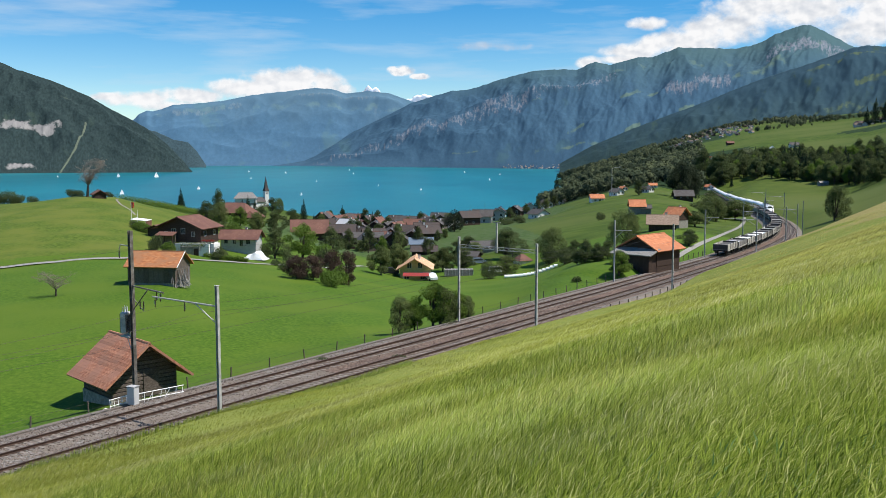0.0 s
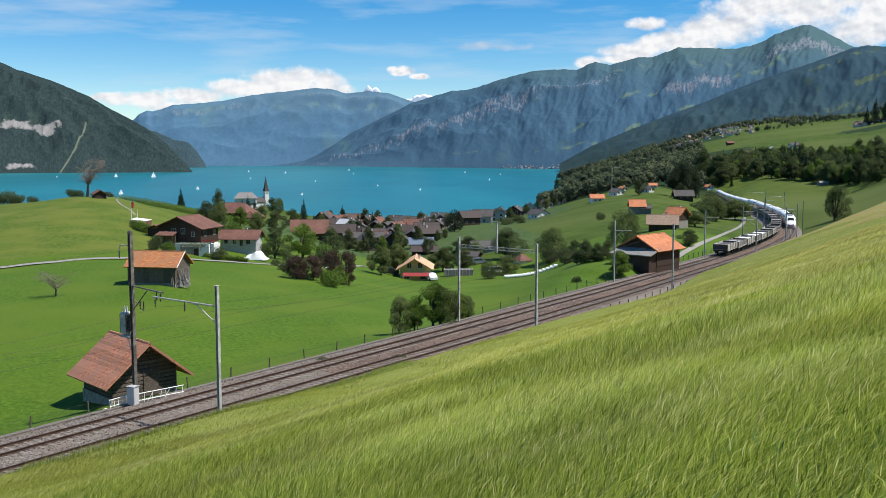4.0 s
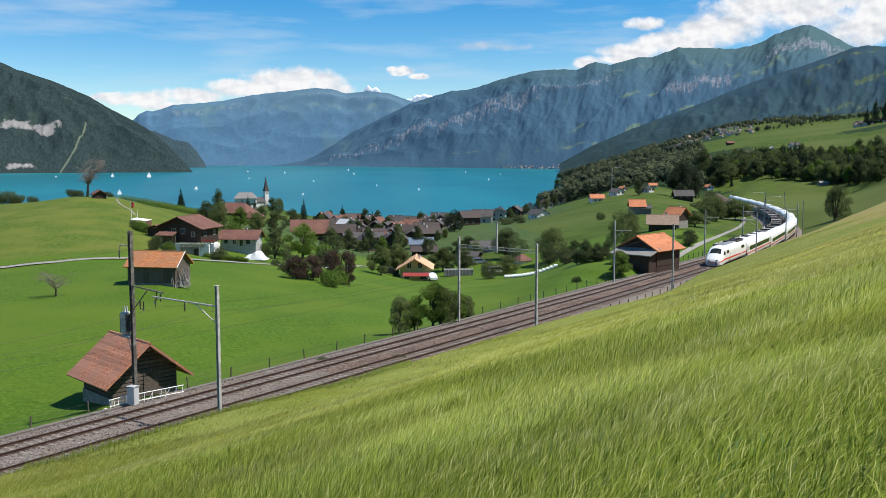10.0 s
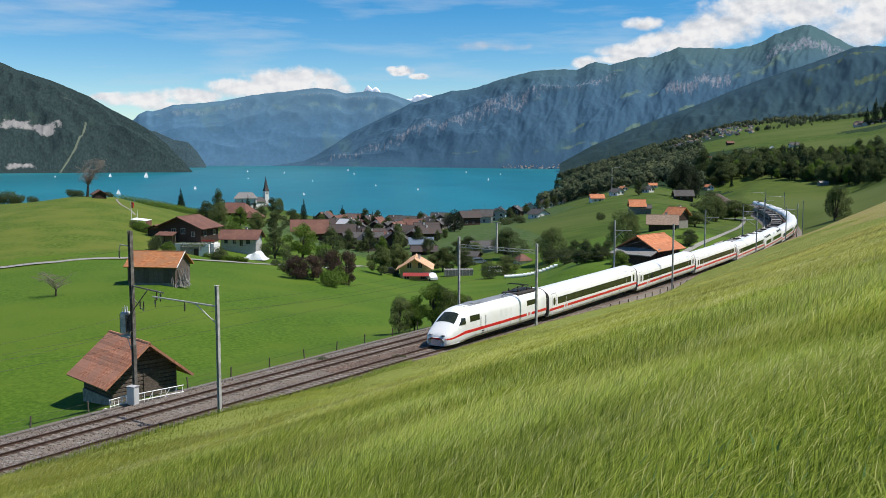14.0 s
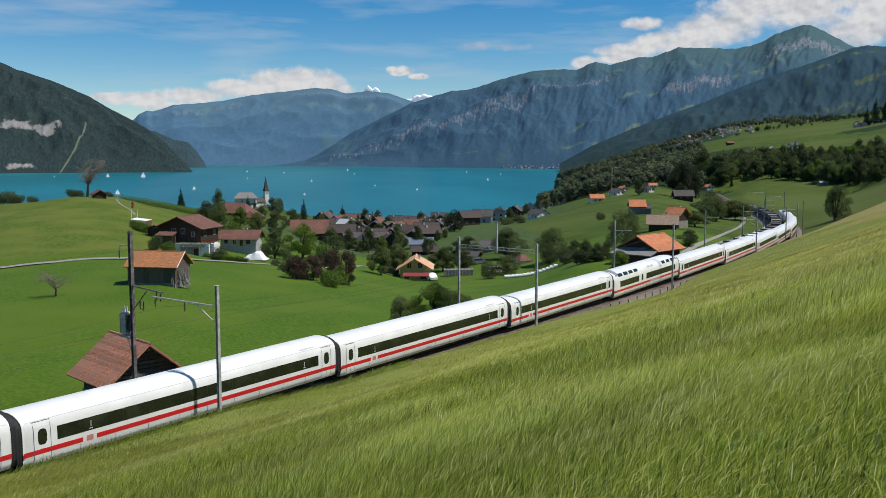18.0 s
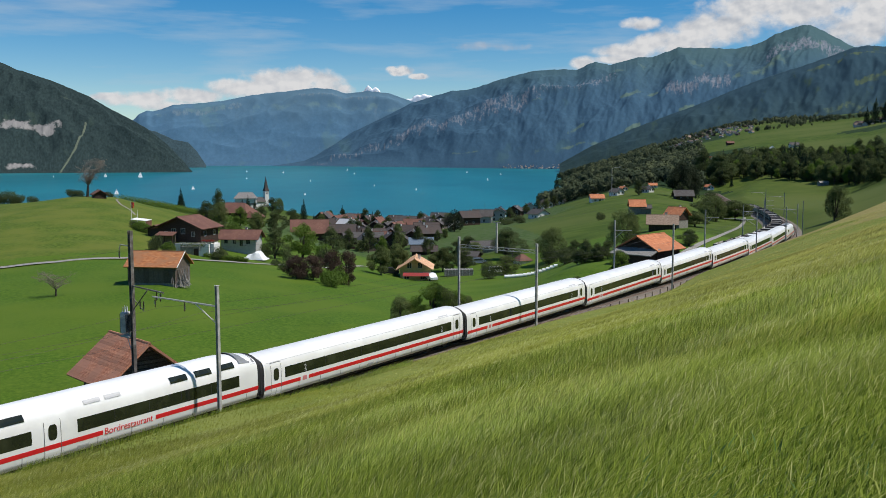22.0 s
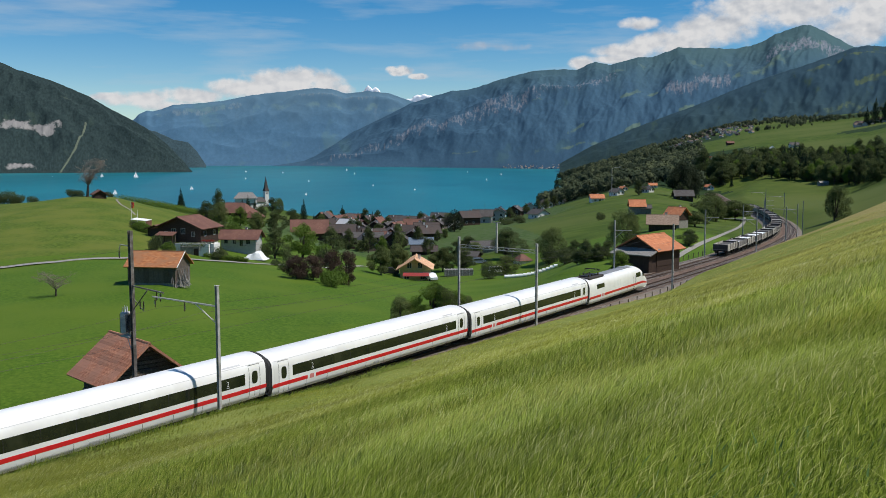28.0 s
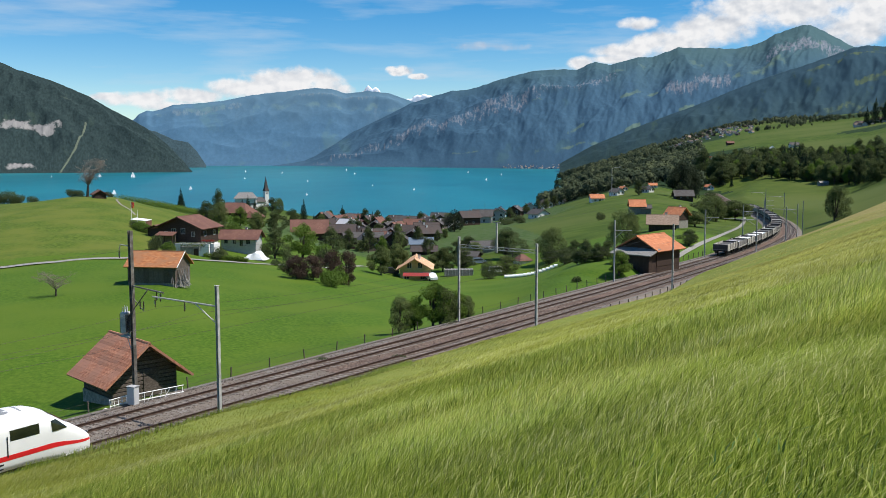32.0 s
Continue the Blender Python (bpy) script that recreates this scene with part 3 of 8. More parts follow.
ridge("mountain_west", "steep wooded mountain with pale limestone cliffs above the lake",
      [(-45.6, 407), (-33.3, 448), (-27.1, 413), (-25.4, 372), (-24.3, 335), (-22.5, 292), (-20.7, 241), (-19.5, 197), (-18.2, 156), (-17.5, 133), (-16.3, 80), (-15.5, 35), (-15.0, 4)],
      [(-45.6, 2900), (-25.4, 2770), (-15.0, 2775)], [(-45.6, 3900), (-25.4, 3500), (-15.1, 2830)], M_MT_NEAR, 0.07, 1.7, steps=620, spurs=((3.4, 26), (1.3, 15), (0.55, 7), (0.25, 3.5)), slant=1.2,
      bands=[(-26.5, -22.1, 0.42, 0.42, 0.10, 1.12, 0), (-26.0, -23.4, 0.07, 0.05, 0.06, 0.95, 0), (-22.2, -19.5, 0.80, 0.86, 0.04, 0.75, 1), (-17.0, -15.6, 0.12, 0.08, 0.06, 0.9, 0), (-25.6, -24.4, 0.84, 0.84, 0.05, 0.9, 0)],
      streak=(0.0, 0.58, -22.3, -20.8, 0.28, 0.062))
ridge("mountain_headland", "wooded headland behind the western mountain",
      [(-18.2, 148), (-17.6, 155), (-17.0, 147), (-16.0, 114), (-15.2, 105), (-14.7, 68), (-14.2, 12)],
      [(-18.2, 3800), (-14.1, 3900)], [(-18.2, 3900), (-14.1, 3950)], M_MT_MID, 0.06, 4.1, steps=120, rows=40, spurs=((0.9, 10), (0.4, 5)))
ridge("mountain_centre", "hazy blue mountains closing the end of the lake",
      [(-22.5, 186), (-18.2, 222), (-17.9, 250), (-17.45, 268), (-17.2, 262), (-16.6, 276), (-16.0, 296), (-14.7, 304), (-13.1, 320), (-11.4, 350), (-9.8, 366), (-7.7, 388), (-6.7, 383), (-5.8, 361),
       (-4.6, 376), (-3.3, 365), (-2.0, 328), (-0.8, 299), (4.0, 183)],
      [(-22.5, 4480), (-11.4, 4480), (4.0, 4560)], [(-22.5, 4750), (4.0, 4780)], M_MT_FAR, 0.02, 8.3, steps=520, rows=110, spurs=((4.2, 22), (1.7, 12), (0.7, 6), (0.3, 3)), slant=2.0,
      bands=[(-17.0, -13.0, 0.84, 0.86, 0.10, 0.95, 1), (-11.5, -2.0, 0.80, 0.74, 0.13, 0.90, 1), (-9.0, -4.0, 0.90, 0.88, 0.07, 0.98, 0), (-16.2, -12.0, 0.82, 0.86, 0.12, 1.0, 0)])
ridge("mountain_snow", "distant snow-covered summits", [(-5.3, 355), (-5.0, 373), (-4.7, 391), (-4.5, 411), (-4.3, 391), (-4.0, 400), (-3.7, 373), (-3.3, 344), (-2.2, 333),
      (-1.7, 359), (-1.2, 368), (-0.7, 356), (0.6, 303)], [(-6.4, 4800), (0.6, 4800)], [(-6.4, 4860), (0.6, 4860)], M_SNOW, 0.03, 2.2, steps=120, rows=30, spurs=((0.8, 14), (0.3, 8)), serrate=0.03)
ridge("mountain_east", "long mountain range tinted haze blue, with rock bands and a pointed summit",
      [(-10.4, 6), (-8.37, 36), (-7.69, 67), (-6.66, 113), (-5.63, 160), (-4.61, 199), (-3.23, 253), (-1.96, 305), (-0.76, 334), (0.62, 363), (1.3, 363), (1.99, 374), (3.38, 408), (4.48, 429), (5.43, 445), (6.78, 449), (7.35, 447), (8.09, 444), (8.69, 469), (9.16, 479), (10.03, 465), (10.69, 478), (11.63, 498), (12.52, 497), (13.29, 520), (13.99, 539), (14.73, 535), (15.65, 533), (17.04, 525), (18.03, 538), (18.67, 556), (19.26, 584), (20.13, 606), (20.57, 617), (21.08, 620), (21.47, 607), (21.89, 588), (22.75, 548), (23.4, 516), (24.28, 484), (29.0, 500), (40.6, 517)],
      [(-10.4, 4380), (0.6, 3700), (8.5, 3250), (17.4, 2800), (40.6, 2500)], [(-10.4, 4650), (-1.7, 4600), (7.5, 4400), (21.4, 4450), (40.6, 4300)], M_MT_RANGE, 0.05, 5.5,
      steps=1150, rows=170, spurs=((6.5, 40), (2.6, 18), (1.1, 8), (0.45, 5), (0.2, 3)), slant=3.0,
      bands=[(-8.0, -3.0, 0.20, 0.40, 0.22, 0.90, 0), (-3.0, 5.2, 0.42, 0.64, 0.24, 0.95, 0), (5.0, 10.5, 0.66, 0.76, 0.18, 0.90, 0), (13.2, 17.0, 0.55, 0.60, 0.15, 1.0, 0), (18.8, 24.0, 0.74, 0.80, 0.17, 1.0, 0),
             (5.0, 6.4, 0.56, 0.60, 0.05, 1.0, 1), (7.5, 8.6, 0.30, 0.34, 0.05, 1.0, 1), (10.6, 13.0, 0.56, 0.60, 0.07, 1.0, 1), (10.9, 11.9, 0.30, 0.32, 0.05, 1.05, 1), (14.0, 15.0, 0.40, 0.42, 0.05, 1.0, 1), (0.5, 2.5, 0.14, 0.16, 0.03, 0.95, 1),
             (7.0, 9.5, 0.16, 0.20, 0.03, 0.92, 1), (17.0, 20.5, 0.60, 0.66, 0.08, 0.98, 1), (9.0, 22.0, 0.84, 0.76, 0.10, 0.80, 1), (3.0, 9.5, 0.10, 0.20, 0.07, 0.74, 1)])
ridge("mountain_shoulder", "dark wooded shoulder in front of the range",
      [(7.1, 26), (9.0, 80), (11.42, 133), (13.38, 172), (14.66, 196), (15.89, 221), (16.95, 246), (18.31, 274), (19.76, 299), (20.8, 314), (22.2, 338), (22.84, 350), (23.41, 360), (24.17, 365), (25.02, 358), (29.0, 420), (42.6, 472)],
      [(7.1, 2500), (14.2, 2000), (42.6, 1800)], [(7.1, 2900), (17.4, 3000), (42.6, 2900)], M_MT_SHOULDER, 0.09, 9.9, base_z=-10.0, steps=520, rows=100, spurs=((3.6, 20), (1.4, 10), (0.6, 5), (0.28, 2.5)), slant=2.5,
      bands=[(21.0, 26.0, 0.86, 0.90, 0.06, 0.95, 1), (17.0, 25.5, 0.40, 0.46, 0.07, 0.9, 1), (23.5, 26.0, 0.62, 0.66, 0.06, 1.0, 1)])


# ---------------------------------------------------------------- railway
def island_material(name, lo, hi, rough=0.9):
    """Each loose piece has a tone of its own."""
    m = bpy.data.materials.new(name)
    m.use_nodes = True
    nt = m.node_tree
    p = nt.nodes["Principled BSDF"]
    p.inputs["Roughness"].default_value = rough
    p.inputs["Specular IOR Level"].default_value = 0.2
    g = nt.nodes.new("ShaderNodeNewGeometry")
    r = nt.nodes.new("ShaderNodeValToRGB")
    r.color_ramp.elements[0].color = (*lo, 1)
    r.color_ramp.elements[1].color = (*hi, 1)
    nt.links.new(g.outputs["Random Per Island"], r.inputs["Fac"])
    nt.links.new(r.outputs["Color"], p.inputs["Base Color"])
    return m


M_STONES = island_material("ballast_stone_pieces", (0.048, 0.033, 0.026), (0.265, 0.215, 0.18))


def loft_line(profile, s0, s1, step, closed=False):
    """Draws a profile (offset to the far side, height above the rails) along the line."""
    g = Geo()
    rows = []
    for s in np.arange(s0, s1 + 0.01, step):
        row = []
        for off, dz in profile:
            x, y, z, _ = line_at(s, off)
            row.append((float(x), float(y), float(z) + dz))
        rows.append(row)
    g.grid(rows, closed)
    return g


def build_railway():
    bed = loft_line([(-3.4, -0.80), (-2.3, -0.24), (-1.6, -0.205), (1.6, -0.205), (2.0, -0.27), (2.4, -0.205), (5.6, -0.205), (6.5, -0.24), (7.9, -0.72), (8.3, -1.5)], S_MIN, S_MAX, 3.0)
    for k, fi in enumerate(bed.f):
        s = S_MIN + (k // 9) * 3
        if k % 9 in (2, 3, 4, 5) and s > 16:
            bed.mi[k] = 1
    bed.f = [tuple(reversed(f)) for f in bed.f]
    road = tagged(new("railway_bed", bed.mesh("railway_bed", M_BALLAST, M_RUSTBED)), "grey and rust-stained ballast bed of a double railway line", "railway bed", kind="structure")
    rail_prof = [(-0.075, -0.17), (-0.075, -0.155), (-0.012, -0.13), (-0.012, -0.05), (-0.036, -0.04), (-0.036, 0.0),
                 (0.036, 0.0), (0.036, -0.04), (0.012, -0.05), (0.012, -0.13), (0.075, -0.155), (0.075, -0.17)]
    for track in (0, SPACING):
        for side in (-0.7525, 0.7525):
            g = loft_line([(track + side + o, z) for o, z in rail_prof], -60, S_MAX, 4.0, True)
            tagged(new("rail", g.mesh("rail", M_RAIL)), "rust-brown steel running rail on sleepers", "rail", "rails of the double line", "structure")
    # kerb at the bed's far edge
    kerb = loft_line([(7.25, -0.52), (7.25, -0.36), (7.75, -0.38), (7.75, -0.72)], -48, 190, 3.0)
    tagged(new("bed_kerb", kerb.mesh("bed_kerb", M_BALLAST)), "pale gravel kerb along the ballast's outer edge", "kerb", kind="structure")
    # loose stones on the bed
    rs = np.random.RandomState(77)
    n = 30000
    s = -14 + 80 * rs.rand(n) ** 1.3
    off = rs.uniform(-2.9, 7.2, n)
    prof = np.interp(off, [-3.4, -2.3, -1.6, 1.6, 2.0, 2.4, 5.6, 6.5, 7.9], [-0.80, -0.24, -0.205, -0.205, -0.27, -0.205, -0.205, -0.24, -0.72])
    x, y, z, _ = line_at(s, off)
    size = rs.uniform(0.03, 0.075, n)
    octa = np.array([(1, 0, 0), (0, 1, 0), (-1, 0, 0), (0, -1, 0), (0, 0, 0.8), (0, 0, -0.6)], float)
    turn = rs.uniform(0, 6.28, n)
    co, si = np.cos(turn)[:, None], np.sin(turn)[:, None]
    jit = octa[None] * (0.7 + 0.6 * rs.rand(n, 6, 1)) * size[:, None, None]
    V = np.stack([jit[:, :, 0] * co - jit[:, :, 1] * si + x[:, None], jit[:, :, 0] * si + jit[:, :, 1] * co + y[:, None], jit[:, :, 2] + (z + prof)[:, None]], -1).reshape(-1, 3)
    tri = np.array([(0, 1, 4), (1, 2, 4), (2, 3, 4), (3, 0, 4)])
    stones = Geo()
    stones.v = V.tolist()
    stones.f = ((np.arange(n) * 6)[:, None, None] + tri[None]).reshape(-1, 3).tolist()
    stones.mi = [0] * len(stones.f)
    tagged(part("ballast_stones", stones, M_STONES, road), kind="stuff")
    # sleepers
    one = Geo().box(-0.13, 0.13, -1.3, 1.3, -0.24, -0.165, bevel=0.02).mesh("sleeper", M_SLEEPER)
    rest = Geo()
    for track in (0, SPACING):
        for k in range(-55, 700):
            s = k * 0.62
            x, y, z, h = (float(a) for a in line_at(s, track))
            m = pose(x, y, z, 0, 0, 90 - math.degrees(h))
            if -11 <= s < (97 if track else 54):
                part("sleeper", one, M_SLEEPER, road, at=m)
            elif s < 330:
                rest.box(-0.13, 0.13, -1.3, 1.3, -0.24, -0.165, m)
    tagged(part("sleepers_beyond", rest, M_SLEEPER, road), kind="stuff")


def line_pose(s, off=0.0, dz=0.0):
    """A pose on the line; its x axis points the way that the express runs (s falling)."""
    x, y, z, h = (float(a) for a in line_at(s, off))
    return pose(x, y, z + dz, 0, 0, 90 - math.degrees(h) + 180)


# ---------------------------------------------------------------- the express train
SECTION = [(0.0, 0.42), (1.05, 0.42), (1.36, 0.50), (1.47, 0.80), (1.51, 1.25), (1.51, 2.05), (1.495, 2.42), (1.44, 2.76), (1.32, 2.98), (1.08, 3.17), (0.68, 3.33), (0.34, 3.40), (0.0, 3.42)]


def half_width(z, raised=0.0):
    zz = [p[1] for p in SECTION[1:]]
    ww = [p[0] for p in SECTION[1:]]
    return float(np.interp(z, zz, ww))


def coach_body(x0, x1, raised=None):
    g = Geo()
    rows = []
    xs = [x0, x0 + 0.12] + list(np.linspace(x0 + 1.0, x1 - 1.0, 14)) + [x1 - 0.12, x1]
    for x in xs:
        sc = 0.965 if x in (x0, x1) else 1.0
        ring = []
        lift = raised(x) if raised else 0.0
        for y, z in SECTION:
            zz = z + lift * max(0.0, (z - 2.6) / 0.82)
            ring.append((x, -y * sc, 1.9 + (zz - 1.9) * sc))
        for y, z in reversed(SECTION[1:-1]):
            zz = z + lift * max(0.0, (z - 2.6) / 0.82)
            ring.append((x, y * sc, 1.9 + (zz - 1.9) * sc))
        rows.append(ring)
    g.grid(rows, True)
    n = len(rows[0])
    g.f.append(tuple(range(n)))
    g.f.append(tuple(len(g.v) - 1 - i for i in range(n)))
    g.mi += [0, 0]
    return g


def strip(x0, x1, z0, z1, side, out=0.006, nz=9, nx=2):
    """A skin on the coach's flank."""
    rows = []
    for z in np.linspace(z0, z1, nz):
        w = half_width(z) + out
        rows.append([(x, side * w, z) for x in np.linspace(x0, x1, nx)])
    g = Geo().grid(rows)
    if side > 0:
        g.f = [tuple(reversed(f)) for f in g.f]
    return g


def oval(cx, z0, z1, w, side, out=0.02):
    g = Geo()
    n = 20
    zc, hz = (z0 + z1) / 2, (z1 - z0) / 2
    pts = []
    for i in range(n):
        a = 2 * math.pi * i / n
        c, s = math.cos(a), math.sin(a)
        e = 0.62
        z = zc + hz * math.copysign(abs(s) ** e, s)
        x = cx + w * math.copysign(abs(c) ** e, c)
        pts.append((x, side * (half_width(z) + out), z))
    f = tuple(range(n))
    g.add(pts, [f if side < 0 else tuple(reversed(f))])
    return g


def bogie(parent, x):
    b = Geo()
    for side in (-1, 1):
        b.box(x - 1.75, x + 1.75, side * 1.0 - 0.09, side * 1.0 + 0.09, 0.38, 0.66, bevel=0.05)
        b.box(x - 0.4, x + 0.4, side * 1.02 - 0.1, side * 1.02 + 0.1, 0.3, 0.85, bevel=0.05)
    b.box(x - 0.35, x + 0.35, -1.0, 1.0, 0.4, 0.6)
    bo = part("bogie", b, M_UNDER, parent)
    for dx in (-1.25, 1.25):
        w = Geo()
        for side in (-1, 1):
            w.tube((x + dx, side * 0.68, 0.46), (x + dx, side * 0.82, 0.46), 0.46, 0.46, 18)
        w.tube((x + dx, -0.7, 0.46), (x + dx, 0.7, 0.46), 0.08, 0.08, 8)
        part("wheelset", w, M_IRON, bo)


def coach(windows, doors, label, raised=None, length=26.4, digit=True):
    c = thing("passenger_coach", Matrix(), label, "train coach", "coaches of the express train")
    h = length / 2
    body = part("body", coach_body(-h + 0.32, h - 0.32, raised), M_WHITE, c, smooth=True)
    for side in (-1, 1):
        for x0, x1 in windows:
            band = part("window_band", strip(x0, x1, 1.62, 2.38, side), M_GLASS, c, "continuous dark tinted window band")
            for k in range(1, max(1, int((x1 - x0) / 2.1))):
                x = x0 + k * (x1 - x0) / int((x1 - x0) / 2.1)
                part("pane_joint", strip(x - 0.012, x + 0.012, 1.64, 2.36, side, 0.010), M_BELLOWS, band)
        for x in doors:
            d = part("door", strip(x - 0.50, x + 0.50, 0.62, 2.86, side, 0.008), M_WHITE, c)
            part("door_window", oval(x, 1.58, 2.45, 0.27, side), M_GLASS, d)
            for e in (-0.51, 0.50):
                part("door_seam", strip(x + e, x + e + 0.03, 0.62, 2.87, side, 0.018), M_SEAM, d)
            part("door_seam", strip(x - 0.51, x + 0.53, 2.85, 2.88, side, 0.018), M_SEAM, d)
        cuts = [-h + 0.34, -9.25, -8.35, h - 0.34] if digit else [-h + 0.34, 0.35, 4.1, h - 0.34]
        # the stripe breaks for a small mark
        part("red_stripe", strip(cuts[0] if side < 0 else -cuts[1], cuts[1] if side < 0 else -cuts[0], 1.07, 1.34, side, 0.010), M_RED, c)
        part("red_stripe", strip(cuts[2] if side < 0 else -cuts[3], cuts[3] if side < 0 else -cuts[2], 1.07, 1.34, side, 0.010), M_RED, c)
        xm = (-8.80 if side < 0 else 8.80) if digit else side * 6.4
        part("operator_mark", strip(xm - 0.22, xm + 0.22, 1.05, 1.37, side, 0.010), M_PINK, c, "small faded red mark")
        for k in range(-5, 6):
            part("skirt_seam", strip(k * 2.35 - 0.014, k * 2.35 + 0.014, 0.46, 1.02, side, 0.010), M_SEAM, c)
        part("gutter", strip(-h + 0.5, h - 0.5, 2.90, 2.93, side, 0.012, 2), M_GUTTER, c)
        part("skirt_hatch", strip(0.6, 1.35, 0.62, 0.86, side, 0.014), M_LIGHTGREY, c)
    part("underframe", Geo().box(-8.0, 8.0, -1.05, 1.05, 0.22, 0.44, bevel=0.06), M_UNDER, c)
    bogie(c, -9.5)
    bogie(c, 9.5)
    for e in (-1, 1):
        g = Geo()
        rows = []
        for x, sc in ((e * (h - 0.33), 0.93), (e * (h - 0.22), 0.95), (e * (h - 0.11), 0.93), (e * (h + 0.0), 0.95)):
            ring = [(x, -y * sc, 1.95 + (z - 1.95) * sc) for y, z in SECTION[1:]] + [(x, y * sc, 1.95 + (z - 1.95) * sc) for y, z in reversed(SECTION[1:-1])]
            rows.append(ring)
        g.grid(rows, True)
        part("gangway_bellows", g, M_BELLOWS, c, "black rubber bellows")
    return c


def lettering(name, text, size, x, z, side, mat, parent, label):
    """Words on a flank, drawn with the built-in font; x is where the first letter begins as one reads."""
    cu = bpy.data.curves.new(name, "FONT")
    cu.body, cu.size, cu.extrude = text, size, 0.002
    tmp = bpy.data.objects.new(name, cu)
    me = bpy.data.meshes.new_from_object(tmp)
    bpy.data.objects.remove(tmp)
    me.materials.clear()
    me.materials.append(mat)
    w = half_width(z + size * 0.3) + 0.02
    return part(name, me, mat, parent, label, at=Matrix.Translation((x, side * w, z)) @ pose(0, 0, 0, 90, 0, 0 if side < 0 else 180))


def make_coaches():
    label = "white high-speed coach with dark window band and red stripe"
    made = []
    for digit in "12":
        c = coach([(-10.85, 10.85)], (-11.75, 11.75), label)
        part("roof_vent", strip(9.0, 10.6, 2.99, 3.07, -1, 0.015), M_LIGHTGREY, c)
        part("roof_vent", strip(-10.6, -9.0, 2.99, 3.07, 1, 0.015), M_LIGHTGREY, c)
        for side in (-1, 1):
            for x in (-9.15, 8.85):
                lettering("class_number", digit, 0.50, side * x, 1.84, side, M_LIGHTGREY, c, "pale class numeral on the window band")
                part("class_mark", strip(side * x - 0.26 if side > 0 else side * x + 0.02, side * x - 0.02 if side > 0 else side * x + 0.26, 1.72, 1.77, side, 0.012), M_LIGHTGREY, c)
        made.append(c)
    lift = lambda x: 0.30 * float(smooth01(-12.6, -11.2, np.array(x)) * (1 - smooth01(11.2, 12.6, np.array(x))))
    diner = coach([(4.1, 11.0), (-11.1, 1.3)], (2.85,), "white dining coach with raised roof and skylights", lift, digit=False)
    for x in (10.65, 8.8, 6.95, 5.1, -6.1, -8.1, -10.1):
        for side in (-1, 1):
            rows = []
            for z in (2.86, 2.93, 3.0, 3.06, 3.12):
                zz = z + 0.30 * (z - 2.6) / 0.82
                rows.append([(xx, side * (half_width(z) + 0.028), zz + 0.016) for xx in (x - 0.68, x + 0.68)])
            g = Geo().grid(rows)
            if side > 0:
                g.f = [tuple(reversed(f)) for f in g.f]
            part("skylight", g, M_GLASS, diner)
    for e in (-1, 1):
        rows = []
        for x in np.linspace(11.3, 12.7, 8):
            up = lift(x)
            ring = [(y, z + up * max(0.0, (z - 2.6) / 0.82)) for y, z in SECTION if z >= 2.9]
            rows.append([(e * x, -y * 1.005, z + 0.014) for y, z in ring] + [(e * x, y * 1.005, z + 0.014) for y, z in reversed(ring[:-1])])
        g = Geo().grid(rows)
        if e < 0:
            g.f = [tuple(reversed(f)) for f in g.f]
        part("roof_slope", g, M_GREYROOF, diner, "grey sloping end of the raised roof")
    for side in (-1, 1):
        lettering("wording", "Bordrestaurant", 0.56, -0.42 if side > 0 else -4.05, 1.05, side, M_RED, diner, "red lettering")
        for x in (0.2, -1.2):
            vent = [[(xx, side * (half_width(z) + 0.028), z + 0.30 * (z - 2.6) / 0.82 + 0.016) for xx in (x - 0.55, x + 0.55)] for z in (2.92, 3.0, 3.08)]
            g = Geo().grid(vent)
            if side > 0:
                g.f = [tuple(reversed(f)) for f in g.f]
            part("roof_vent", g, M_LIGHTGREY, diner)
    return made[0], made[1], diner


